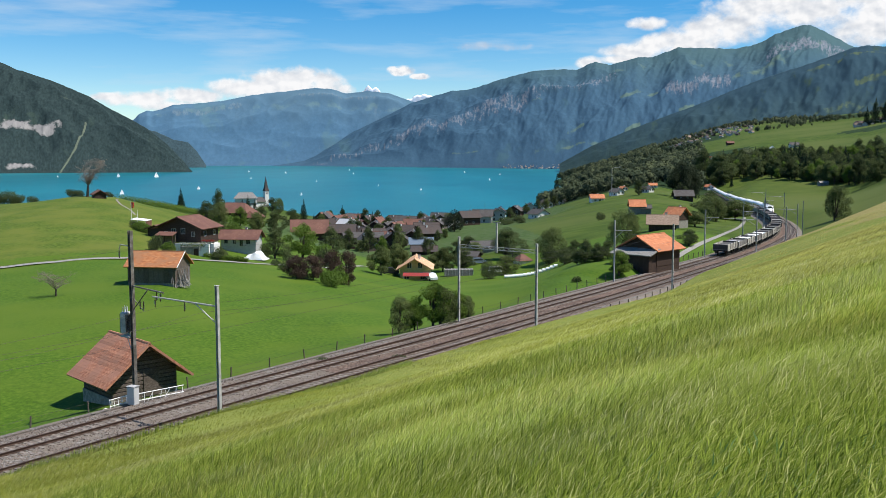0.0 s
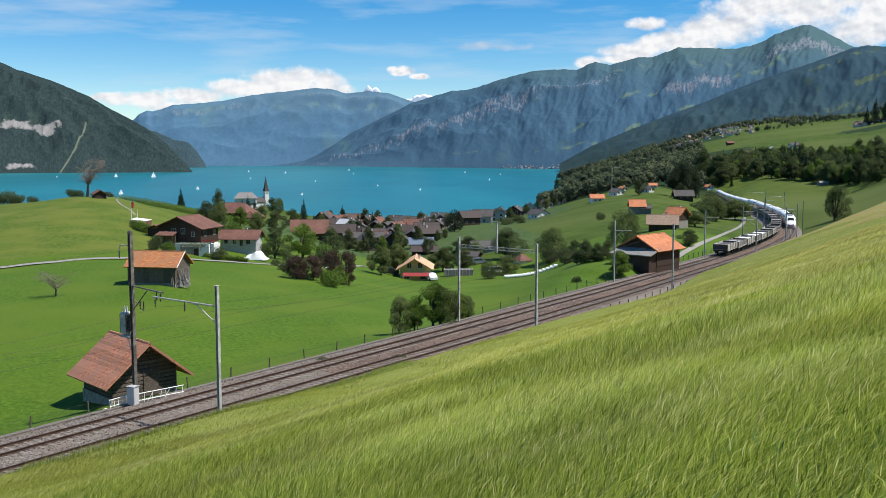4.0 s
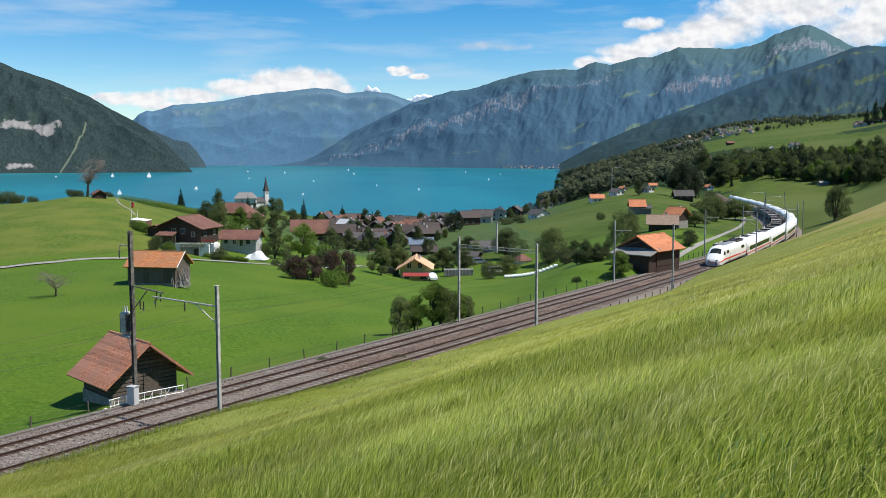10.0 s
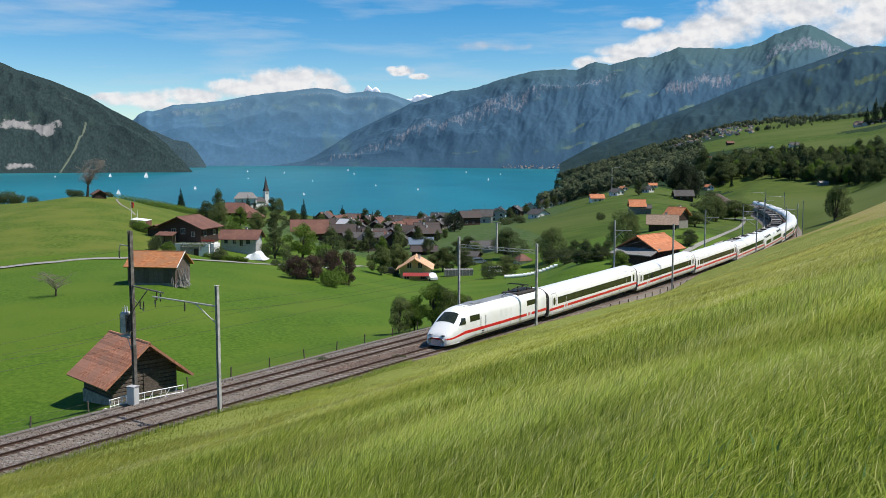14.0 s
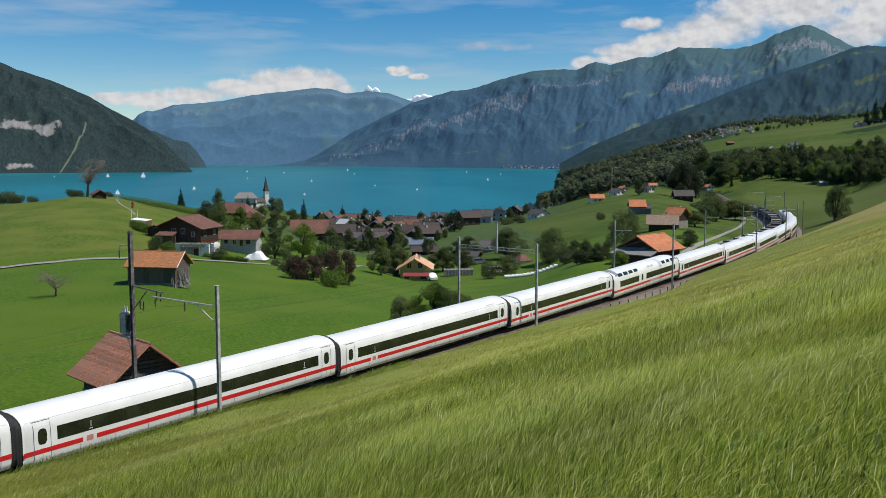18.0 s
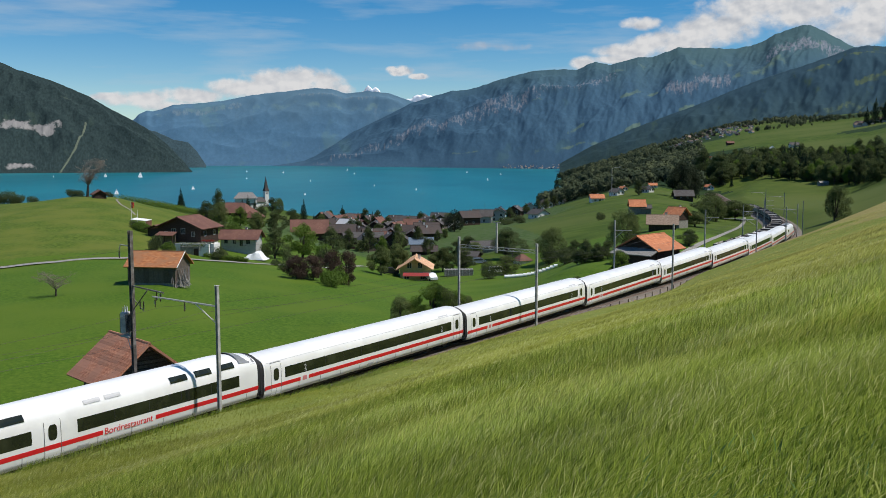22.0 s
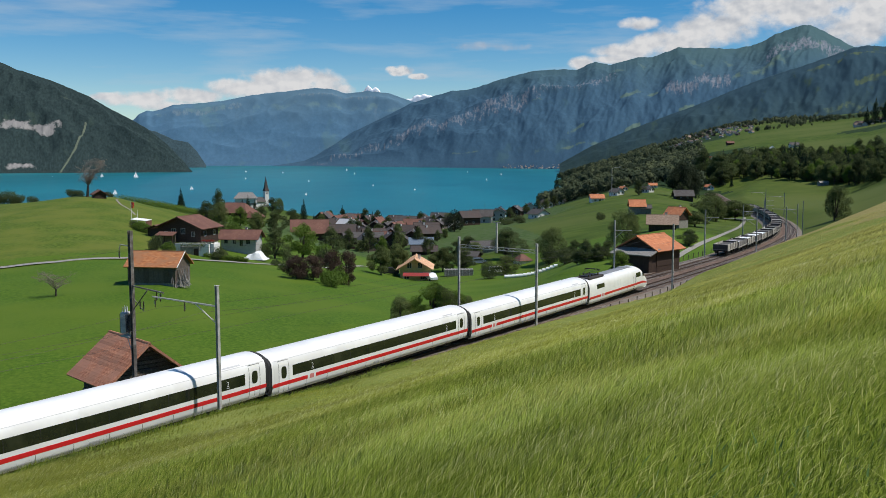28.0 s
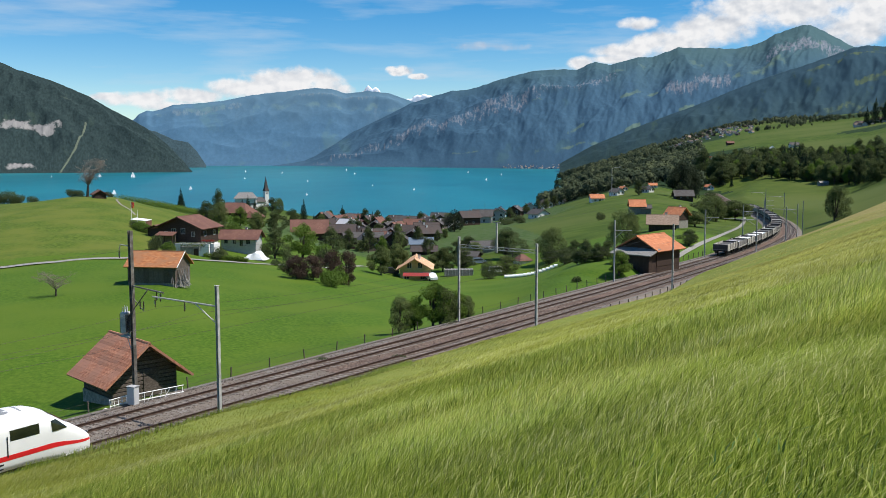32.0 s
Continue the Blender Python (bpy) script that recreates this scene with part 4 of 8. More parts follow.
def power_car(front):
    """front: from the middle of the car to the tip of its nose, in metres."""
    c = thing("power_car", Matrix(), "white streamlined power car with grey roof and red stripe", "locomotive", "power cars of the express train")
    L = 20.56
    tail, tip = -L / 2, front
    base = SECTION

    def shape(x):
        """top, bottom and width of the section at x."""
        u = tip - x
        t = max(0.0, 1 - u / 4.2)
        top = float(np.interp(u, [0.0, 0.06, 0.2, 0.5, 1.0, 1.6, 2.2, 2.8, 3.4, 4.2], [0.98, 1.16, 1.34, 1.58, 1.92, 2.34, 2.76, 3.12, 3.33, 3.42]))
        wid = float(np.interp(u, [0.0, 0.06, 0.2, 0.5, 1.2, 2.2, 3.4, 4.4], [0.86, 1.02, 1.16, 1.28, 1.40, 1.47, 1.50, 1.51]))
        bot = 0.42 - 0.16 * min(1, t * 2)
        return top, bot, wid, t

    def point(x, v):
        """v from 0 (bottom) over the near flank to 1 (roof ridge); negative: far flank."""
        top, bot, wid, t = shape(x)
        k = abs(v) * (len(base) - 1)
        i = min(int(k), len(base) - 2)
        f = k - i
        y = base[i][0] * (1 - f) + base[i + 1][0] * f
        z = base[i][1] * (1 - f) + base[i + 1][1] * f
        zz = bot + (z - 0.42) / 3.00 * (top - bot)
        return Vector((x, (-1 if v >= 0 else 1) * y / 1.51 * wid, zz))

    def flank(x, z, side, out=0.008):
        top, bot, wid, t = shape(x)
        zz = 0.42 + (z - bot) / (top - bot) * 3.00
        return (x, side * (half_width(min(max(zz, 0.42), 3.41)) / 1.51 * wid + out), z)

    def skin(x0, x1, z0, z1, side, out=0.008, nx=6, nz=4, x0t=None, x1t=None):
        rows = []
        for j in range(nz + 1):
            z = z0 + (z1 - z0) * j / nz
            a = x0 + ((x0t if x0t is not None else x0) - x0) * j / nz
            b = x1 + ((x1t if x1t is not None else x1) - x1) * j / nz
            rows.append([flank(a + (b - a) * i / nx, z, side, out) for i in range(nx + 1)])
        g = Geo().grid(rows)
        if side > 0:
            g.f = [tuple(reversed(f)) for f in g.f]
        return g

    xs = [tail + 0.3, tail + 0.42] + list(np.linspace(tail + 1, tip - 4.8, 10)) + list(np.linspace(tip - 4.4, tip - 0.25, 28)) + [tip - 0.15, tip - 0.07, tip - 0.02, tip]
    rows = []
    nv = len(base) - 1
    for x in xs:
        ring = [point(x, i / nv) for i in range(nv + 1)] + [point(x, -i / nv) for i in range(nv - 1, 0, -1)]
        if x == xs[0]:
            ring = [Vector((p.x, p.y * 0.965, 1.9 + (p.z - 1.9) * 0.965)) for p in ring]
        rows.append([tuple(p) for p in ring])
    g = Geo().grid(rows, True)
    n = len(rows[0])
    g.f += [tuple(range(n)), tuple(len(g.v) - 1 - i for i in range(n))]
    g.mi += [0, 0]
    part("body", g, M_WHITE, c, smooth=True)
    # windscreen
    ws = []
    for x in np.linspace(tip - 2.6, tip - 1.5, 8):
        t = (x - tip + 2.6) / 1.1
        v0 = 0.800 - 0.045 * t
        vs = [v0 + (1 - v0) * i / 8 for i in range(9)]
        ring = [point(x, v) + Vector((0.012, 0, 0.014)) for v in vs] + [point(x, -v) + Vector((0.012, 0, 0.014)) for v in reversed(vs[:-1])]
        ws.append([tuple(p) for p in ring])
    part("windscreen", Geo().grid(ws), M_GLASS, c, "black raked windscreen")
    for side in (-1, 1):
        part("cab_window", skin(tip - 5.2, tip - 3.5, 2.06, 2.62, side, 0.010), M_GLASS, c)
        part("cab_side_pane", skin(tip - 2.75, tip - 1.75, 1.98, 2.56, side, 0.035, 10, 8, x0t=tip - 2.75, x1t=tip - 2.35), M_GLASS, c)
        part("engine_window", skin(-7.9, -5.6, 2.10, 2.62, side, 0.012), M_GLASS, c)
        part("red_stripe", skin(tail + 0.32, -6.6, 1.07, 1.34, side, 0.010), M_RED, c)
        part("red_stripe", skin(-5.6, tip - 3.8, 1.07, 1.34, side, 0.010, 24), M_RED, c)
        rows = []
        for j in range(3):
            rows.append([])
            for i in range(25):
                x = tip - 3.8 + 3.74 * i / 24
                dip = float(smooth01(tip - 2.9, tip - 0.3, np.array(x)))
                rows[-1].append(flank(x, (1.07 - 0.22 * dip) + j / 2 * (0.27 - 0.13 * dip), side, 0.012))
        g = Geo().grid(rows)
        if side > 0:
            g.f = [tuple(reversed(f)) for f in g.f]
        part("red_stripe", g, M_RED, c)
        part("operator_mark", skin(-6.35, -5.85, 1.05, 1.37, side, 0.010), M_PINK, c, "small faded red mark")
        for x in (tip - 6.3, tip - 5.4):
            part("cab_handrail", skin(x, x + 0.06, 1.25, 2.35, side, 0.03, 1), M_IRON, c)
        for z in (0.62, 0.86):
            part("step", skin(tip - 6.05, tip - 5.6, z, z + 0.09, side, 0.02, 1, 1), M_IRON, c)
        for k in range(-4, 3):
            part("skirt_seam", skin(k * 2.2 - 0.012, k * 2.2 + 0.012, 0.5, 1.02, side, 0.007, 1), M_SEAM, c)
        lamp = part("headlamp", Geo().box(tip - 0.22, tip - 0.04, min(side * 0.46, side * 0.86), max(side * 0.46, side * 0.86), 1.15, 1.25, bevel=0.03), M_IRON, c, "recessed dark headlamp")
        for y in (0.55, 0.78):
            part("lamp_glass", Geo().tube((tip - 0.05, side * y, 1.205), (tip - 0.03, side * y, 1.205), 0.05, n=10), M_LIGHTGREY, lamp)
        # faint lettering worn to pale bars
        for k, w in ((0.0, 0.22), (0.8, 0.62), (1.75, 0.55)):
            part("ghost_mark", skin(-2.4 + k if side < 0 else -2.4 + k, -2.4 + k + w, 1.7, 2.45, side, 0.007, 1), M_GHOST, c, "faded pale grey marking")
    # front apron and buffer fairing
    ap = []
    for x in np.linspace(tip - 1.9, tip + 0.01, 12):
        top, bot, wid, t = shape(x)
        ring = []
        for i in range(9):
            a = -1 + 2 * i / 8
            ring.append((x + 0.012, a * wid * 0.99 * (1 if abs(a) < 1 else 1), bot - 0.02 + (0.16 * abs(a) ** 6)))
        ap.append(ring)
    part("apron", Geo().grid(ap), M_WHITE, c, "white front apron")
    part("red_stripe", Geo().grid([[(tip + 0.010 - 0.07 * abs(a) ** 3, a * 0.93, z) for a in np.linspace(-1, 1, 13)] for z in (0.86, 0.98)]), M_RED, c)
    part("bumper", Geo().grid([[(tip + 0.03 - 0.16 * abs(a) ** 3, a * 0.98, z) for a in np.linspace(-1, 1, 13)] for z in (0.30, 0.46, 0.66, 0.82)]), M_BUMPER, c, "pale pinkish-grey front bumper", smooth=True)
    # roof
    rf = []
    for x in np.linspace(tail + 0.9, tip - 4.0, 12):
        vs = np.linspace(0.83, 1.0, 6)
        rf.append([tuple(point(x, v) + Vector((0, 0, 0.012))) for v in vs] + [tuple(point(x, -v) + Vector((0, 0, 0.012))) for v in vs[::-1][1:]])
    part("roof_panel", Geo().grid(rf), M_GREYROOF, c, "matt grey roof panels")
    g = Geo()
    g.box(-9.0, -4.6, -1.0, 1.0, 3.20, 3.50, bevel=0.08)
    part("roof_well", g, M_UNDER, c, "dark equipment well")
    for x in (-8.3, -7.3, -5.4):
        for y in (-0.55, 0.55):
            part("insulator", Geo().tube((x, y, 3.46), (x, y, 3.78), 0.09, 0.06, 8), M_INSUL, c)
    # folded pantograph
    pa = part("pantograph", Geo().box(-8.4, -5.2, -0.5, 0.5, 3.50, 3.60), M_IRON, c)
    for y in (-0.5, 0.5):
        part("lower_arm", Geo().tube((-6.0, y, 3.62), (-8.2, y * 0.6, 3.90), 0.035), M_IRON, pa)
        part("upper_arm", Geo().tube((-8.2, y * 0.6, 3.90), (-6.1, y * 0.9, 4.22), 0.028), M_IRON, pa)
    for x in (-6.1, -5.8):
        part("contact_strip", Geo().path([(x, -0.95, 4.12), (x, -0.75, 4.24), (x, 0.75, 4.24), (x, 0.95, 4.12)], 0.04, 6), M_IRON, pa)
    part("roof_conductor", Geo().path([(-4.4, 0.55, 3.62), (-3.2, 0.55, 3.72), (-2.0, 0.55, 3.5)], 0.03, 6), M_IRON, c)
    part("roof_hatch", Geo().box(tip - 6.9, tip - 5.5, -0.55, 0.55, 3.36, 3.46, bevel=0.03), M_GREYROOF, c)
    part("underframe", Geo().box(-6.5, tip - 4.0, -1.05, 1.05, 0.22, 0.44, bevel=0.06), M_UNDER, c)
    bogie(c, -5.7)
    bogie(c, tip - 4.7)
    g = Geo()
    rows = []
    for x, sc in ((tail + 0.31, 0.93), (tail + 0.2, 0.95), (tail + 0.1, 0.93), (tail, 0.95)):
        rows.append([(x, -y * sc, 1.95 + (z - 1.95) * sc) for y, z in SECTION[1:]] + [(x, y * sc, 1.95 + (z - 1.95) * sc) for y, z in reversed(SECTION[1:-1])])
    part("gangway_bellows", Geo().grid(rows, True), M_BELLOWS, c, "black rubber bellows")
    return c


M_GHOST = plain("ghost_grey", (0.78, 0.79, 0.78), 0.4)
SPEED = 21.87
TRAIN_S = 18.6      # where the third coach's rear end is at 19 s
TRAIN = []


def build_train():
    first, second, diner = make_coaches()
    head = power_car(8.9)
    back = power_car(10.3)
    TRAIN.append((head, -3 * 26.4 - 10.28, 0))
    for i in range(12):
        ob = diner if i == 4 else first if i == 0 else second if i == 5 else copy_thing(first if i < 4 else second, Matrix())
        TRAIN.append((ob, (i - 3) * 26.4 + 13.2, 0))
    TRAIN.append((back, 9 * 26.4 + 10.28, 180))


# ---------------------------------------------------------------- masts, wires, fence
def h_beam(g, z1, w=0.20, t=0.022, z0=-0.9):
    g.box(-w / 2, -w / 2 + t, -w / 2, w / 2, z0, z1)
    g.box(w / 2 - t, w / 2, -w / 2, w / 2, z0, z1)
    g.box(-w / 2 + t, w / 2 - t, -t / 2, t / 2, z0, z1)
    return g


def insulator(parent, x, y, z, n=6, drop=0.62):
    g = Geo()
    g.tube((x, y, z), (x, y, z - drop), 0.022, n=6)
    for i in range(n):
        zz = z - 0.12 - (drop - 0.22) * i / (n - 1)
        g.tube((x, y, zz), (x, y, zz - 0.04), 0.075, 0.045, 8)
    return part("insulator", g, M_INSUL, parent, "brown ribbed insulator")


def mast(s, off, high, arm=0.0, arm_z=7.2, label="grey steel catenary mast beside the track", drop=True):
    """arm: its reach over the tracks (towards the other side)."""
    x, y, z, h = (float(a) for a in line_at(s, off))
    m = thing("catenary_mast", pose(x, y, z, 0, 0, -math.degrees(h)), label, "mast", "catenary masts")
    part("post", h_beam(Geo(), high), M_STEEL, m)
    part("footing", Geo().box(-0.3, 0.3, -0.3, 0.3, -1.4, -0.55, bevel=0.04), M_GRAVEL, m, "concrete footing")
    part("cap", Geo().box(-0.12, 0.12, -0.12, 0.12, high, high + 0.03), M_STEEL, m)
    if arm:
        d = -1 if arm > 0 else 1
        a = abs(arm)
        part("arm", Geo().tube((0, 0, arm_z), (d * a, 0, arm_z + 0.12), 0.062, 0.05, 8), M_STEEL, m)
        part("brace", Geo().tube((0, 0, arm_z - 1.15), (d * min(2.0, a * 0.5), 0, arm_z), 0.04, n=6), M_STEEL, m)
        for k in ([3.0, 5.85] if a > 5 else [a * 0.9]):
            if drop:
                insulator(m, d * k, 0, arm_z + 0.03)
    return m


def transformer_pole():
    x, y, z, h = (float(a) for a in line_at(2.4, 7.6))
    m = thing("transformer_pole", pose(x, y, z, 0, 0, -math.degrees(h)), "tall grey steel pole with a transformer box and side arms", "pole")
    part("post", h_beam(Geo(), 11.9, 0.26, 0.03, -1.6), M_POLESTEEL, m)
    part("arm", Geo().tube((0, 0, 8.0), (3.3, 0, 7.75), 0.06, n=8), M_POLESTEEL, m)
    part("brace", Geo().tube((0, 0, 6.2), (1.7, 0, 7.85), 0.04, n=6), M_POLESTEEL, m)
    part("brace", Geo().tube((0, 0, 7.2), (1.2, 0, 6.3), 0.03, n=6), M_POLESTEEL, m)
    part("top_arm", Geo().path([(0, 0, 10.8), (-1.1, 0, 10.85), (-1.25, 0, 10.5)], 0.04, 6), M_STEEL, m)
    insulator(m, -1.25, 0, 10.5)
    for k in (2.6, 3.0, 1.2, 0.85):
        insulator(m, k, 0, 7.75 if k > 2 else 7.0)
    box = part("transformer_box", Geo().box(-1.0, -0.42, -0.34, 0.34, 4.5, 6.05, bevel=0.05), M_STEEL, m, "grey transformer with cooling ribs")
    for k in range(6):
        part("cooling_rib", Geo().box(-1.06, -0.36, -0.30 + k * 0.11, -0.27 + k * 0.11, 4.6, 5.9), M_IRON, box)
    for k in (-0.85, -0.6):
        part("bushing", Geo().tube((k, 0, 6.0), (k, 0, 6.5), 0.07, 0.03, 8), M_LIGHTGREY, box)
    part("bracket", Geo().box(-1.05, -0.13, -0.3, 0.3, 4.28, 4.4), M_STEEL, m)
    part("cable", Geo().path([(-1.05, 0, 6.4), (-1.25, 0, 5.6), (-1.2, 0, 4.7), (-0.6, 0, 4.1), (-0.2, 0, 3.2)], 0.03, 6), M_LIGHTGREY, m)
    cab = thing("control_cabinet", pose(x + 0.2, y - 1.1, z - 0.5, 0, 0, -math.degrees(h) + 8), "pale grey metal control cabinet at the pole's foot", "cabinet")
    part("body", Geo().box(-0.34, 0.34, -0.26, 0.26, 0.25, 1.5, bevel=0.03), M_LIGHTGREY, cab)
    part("roof_lid", Geo().box(-0.38, 0.38, -0.30, 0.30, 1.5, 1.56, bevel=0.02), M_STEEL, cab)
    part("plinth", Geo().box(-0.30, 0.30, -0.22, 0.22, -0.3, 0.25), M_IRON, cab)


def portal():
    xa, ya, za, ha = (float(a) for a in line_at(43.3, -3.0))
    xb, yb, zb, hb = (float(a) for a in line_at(44.4, 7.0))
    m = thing("signal_portal", pose(xb, yb, zb, 0, 0, math.degrees(math.atan2(ya - yb, xa - xb))), "grey steel portal beam spanning both tracks", "portal", "catenary masts")
    L = math.hypot(xa - xb, ya - yb)
    part("post", h_beam(Geo(), 8.9), M_STEEL, m)
    part("post", Geo().add([], []).box(L - 0.1, L - 0.078, -0.1, 0.1, -0.9, 8.75).box(L + 0.078, L + 0.1, -0.1, 0.1, -0.9, 8.75).box(L - 0.078, L + 0.078, -0.011, 0.011, -0.9, 8.75), M_STEEL, m)
    beam = Geo()
    for z in (7.75, 8.05):
        beam.tube((0, 0, z), (L, 0, z), 0.035, n=6)
    for k in range(16):
        beam.tube((L * k / 16, 0, 7.75 if k % 2 else 8.05), (L * (k + 1) / 16, 0, 8.05 if k % 2 else 7.75), 0.02, n=5)
    part("lattice_beam", beam, M_STEEL, m)
    part("top_post", Geo().box(L * 0.5 - 0.08, L * 0.5 + 0.08, -0.08, 0.08, 7.5, 10.7), M_STEEL, m)
    part("top_bracket", Geo().box(L * 0.5 - 0.5, L * 0.5 + 0.5, -0.04, 0.04, 10.6, 10.7), M_STEEL, m)
    for k in (0.32, 0.7):
        insulator(m, L * k, 0, 7.75)


def wires():
    def hang(name, off, z, spans, sag, label, r=0.008):
        g = Geo()
        for a, b in zip(spans, spans[1:]):
            pts = []
            for i in range(9):
                t = i / 8
                s = a + (b - a) * t
                x, y, zz, _ = (float(v) for v in line_at(s, off))
                pts.append((x, y, zz + z - sag * 4 * t * (1 - t)))
            g.path(pts, r, 4)
        tagged(new(name, g.mesh(name, M_WIRE)), label, "wire", "overhead wires", "structure")
    near = [-68, -30, 2, 44, 87, 138, 177, 232, 292]
    for off in (0.0, SPACING):
        hang("contact_wire", off, 5.55, near, 0.02, "thin dark contact wire above the track")
        hang("carrier_wire", off, 6.85, near, 0.75, "thin dark carrier cable above the track")
    hang("feeder_wire", 8.6, 10.4, [-68, 2.4, 50, 92, 142, 192], 0.6, "thin feeder cable on the far masts", 0.007)


M_PLANK = material("weathered_planks", [(0.055, 0.042, 0.034), (0.11, 0.085, 0.068), (0.19, 0.155, 0.13)], 5.0, 0.9, 0.01, 20.0, stretch=(1, 1, 4), random_value=0.25)
M_GREYWOOD = material("silvered_wood", [(0.12, 0.115, 0.11), (0.20, 0.19, 0.18), (0.28, 0.27, 0.25)], 4.0, 0.9, 0.01, 18.0, random_value=0.2)
M_PALEBOARD = material("pale_wagon_boards", [(0.26, 0.25, 0.22), (0.42, 0.41, 0.37), (0.56, 0.55, 0.51)], 2.2, 0.9, 0.01, 14.0, big=(0.24, 0.22, 0.19), big_scale=0.9, random_value=0.2)
M_DARKWOOD = material("dark_stained_wood", [(0.022, 0.013, 0.010), (0.045, 0.026, 0.019), (0.075, 0.047, 0.034)], 3.0, 0.8, 0.01, 12.0, stretch=(1, 1, 3))
M_BROWNROOF = material("brown_tiles", [(0.10, 0.045, 0.032), (0.17, 0.078, 0.055), (0.23, 0.12, 0.09)], 2.6, 0.85, 0.02, 9.0, big=(0.13, 0.06, 0.045), big_scale=0.3)
M_REDTILE = material("red_clay_tiles", [(0.22, 0.085, 0.05), (0.37, 0.15, 0.085), (0.50, 0.25, 0.155)], 4.5, 0.85, 0.01, 14.0, big=(0.33, 0.16, 0.105), big_scale=0.7, random_value=0.18)
M_RUSTROOF = material("rusty_sheet_roof", [(0.26, 0.095, 0.038), (0.41, 0.150, 0.053), (0.50, 0.245, 0.11)], 1.4, 0.75, 0.01, 6.0, big=(0.33, 0.155, 0.075), big_scale=0.5, stretch=(1, 2.5, 1))
M_ORANGEROOF = material("orange_tiles", [(0.36, 0.12, 0.05), (0.50, 0.18, 0.08), (0.58, 0.26, 0.13)], 2.0, 0.85, 0.02, 9.0, big=(0.40, 0.15, 0.07), big_scale=0.35)
M_TANROOF = material("tan_weathered_tiles", [(0.17, 0.115, 0.08), (0.25, 0.175, 0.125), (0.32, 0.24, 0.18)], 2.6, 0.85, 0.02, 9.0)
M_PALEROOF = material("pale_orange_tiles", [(0.50, 0.27, 0.15), (0.62, 0.36, 0.21), (0.70, 0.46, 0.30)], 2.0, 0.85, 0.02, 9.0)
# darker copy of the brown tiles; paints cloud shade into the village roofs
M_DARKROOF = material("dark_brown_tiles", [(0.040, 0.030, 0.027), (0.070, 0.050, 0.043), (0.11, 0.078, 0.066)], 2.6, 0.85, 0.02, 9.0, big=(0.06, 0.05, 0.048), big_scale=0.3)
M_SLATE = material("dark_slate", [(0.045, 0.042, 0.040), (0.078, 0.072, 0.069), (0.12, 0.112, 0.106)], 3.0, 0.8, 0.01, 9.0, big=(0.064, 0.054, 0.050), big_scale=0.4)
M_BLUEROOF = material("blue_grey_sheet_roof", [(0.09, 0.125, 0.165), (0.13, 0.17, 0.22), (0.17, 0.21, 0.27)], 1.5, 0.5)
M_PLASTER = material("white_plaster", [(0.60, 0.59, 0.56), (0.70, 0.69, 0.66), (0.76, 0.75, 0.72)], 2.5, 0.9, 0.004, 15.0)
# greyer copy of the white plaster; on the bungalow it holds painted shade
M_GREYWALL = material("grey_white_plaster", [(0.36, 0.36, 0.36), (0.46, 0.46, 0.46), (0.52, 0.52, 0.51)], 2.5, 0.9, 0.004, 15.0)
M_YELLOWWALL = material("yellow_plaster", [(0.50, 0.36, 0.15), (0.58, 0.43, 0.19), (0.63, 0.48, 0.23)], 2.5, 0.9, 0.004, 15.0)
M_STONE = material("rubble_stone", [(0.16, 0.15, 0.13), (0.28, 0.26, 0.23), (0.38, 0.36, 0.32)], 3.5, 0.95, 0.04, 6.0)
M_PANE = plain("window_glass", (0.03, 0.035, 0.04), 0.08)
M_WHITEPAINT = plain("white_wood_paint", (0.75, 0.75, 0.73), 0.6)
M_CANVAS = plain("white_canvas", (0.82, 0.82, 0.81), 0.7)
M_AWNING = plain("red_awning", (0.27, 0.028, 0.026), 0.8)
M_SHEET = plain("white_wrap_film", (0.84, 0.85, 0.86), 0.35)
M_FLAGRED = plain("red_flag_cloth", (0.50, 0.03, 0.03), 0.8)


M_FLAGYELLOW = plain("yellow_flag_cloth", (0.75, 0.45, 0.05), 0.8)
FLAG = []


def fence():
    f = thing("meadow_fence", Matrix(), "weathered wooden fence posts with wire along the railway", "fence")
    posts = []
    rnd = random.Random(4)
    s = -36.0
    while s < 170:
        x, y, z, h = (float(a) for a in line_at(s, 8.5 + rnd.uniform(-0.1, 0.1)))
        posts.append((x, y, ground_z(x, y)))
        s += 4.4 if s < 60 else 3.6
    one = Geo().tube((0, 0, -0.6), (0, 0, 1.05), 0.065, 0.055, 7).mesh("post", M_POST)
    for x, y, z in posts:
        part("post", one, M_POST, f, at=pose(x, y, z, rnd.uniform(-4, 4), rnd.uniform(-4, 4), 0))
    for dz in (0.45, 0.9):
        part("wire", Geo().path([(x, y, z + dz) for x, y, z in posts], 0.006, 4), M_WIRE, f)
    e = thing("embankment_fence", Matrix(), "short wooden fence posts along the uphill edge", "fence")
    posts = []
    for k in range(13):
        x, y, z, h = (float(a) for a in line_at(60 + k * 2.9, -3.9))
        posts.append((x, y, ground_z(x, y)))
    for x, y, z in posts:
        part("post", one, M_POST, e, at=pose(x, y, z - 0.35, rnd.uniform(-5, 5), rnd.uniform(-5, 5), 0))
    part("wire", Geo().path([(x, y, z + 0.6) for x, y, z in posts], 0.006, 4), M_WIRE, e)


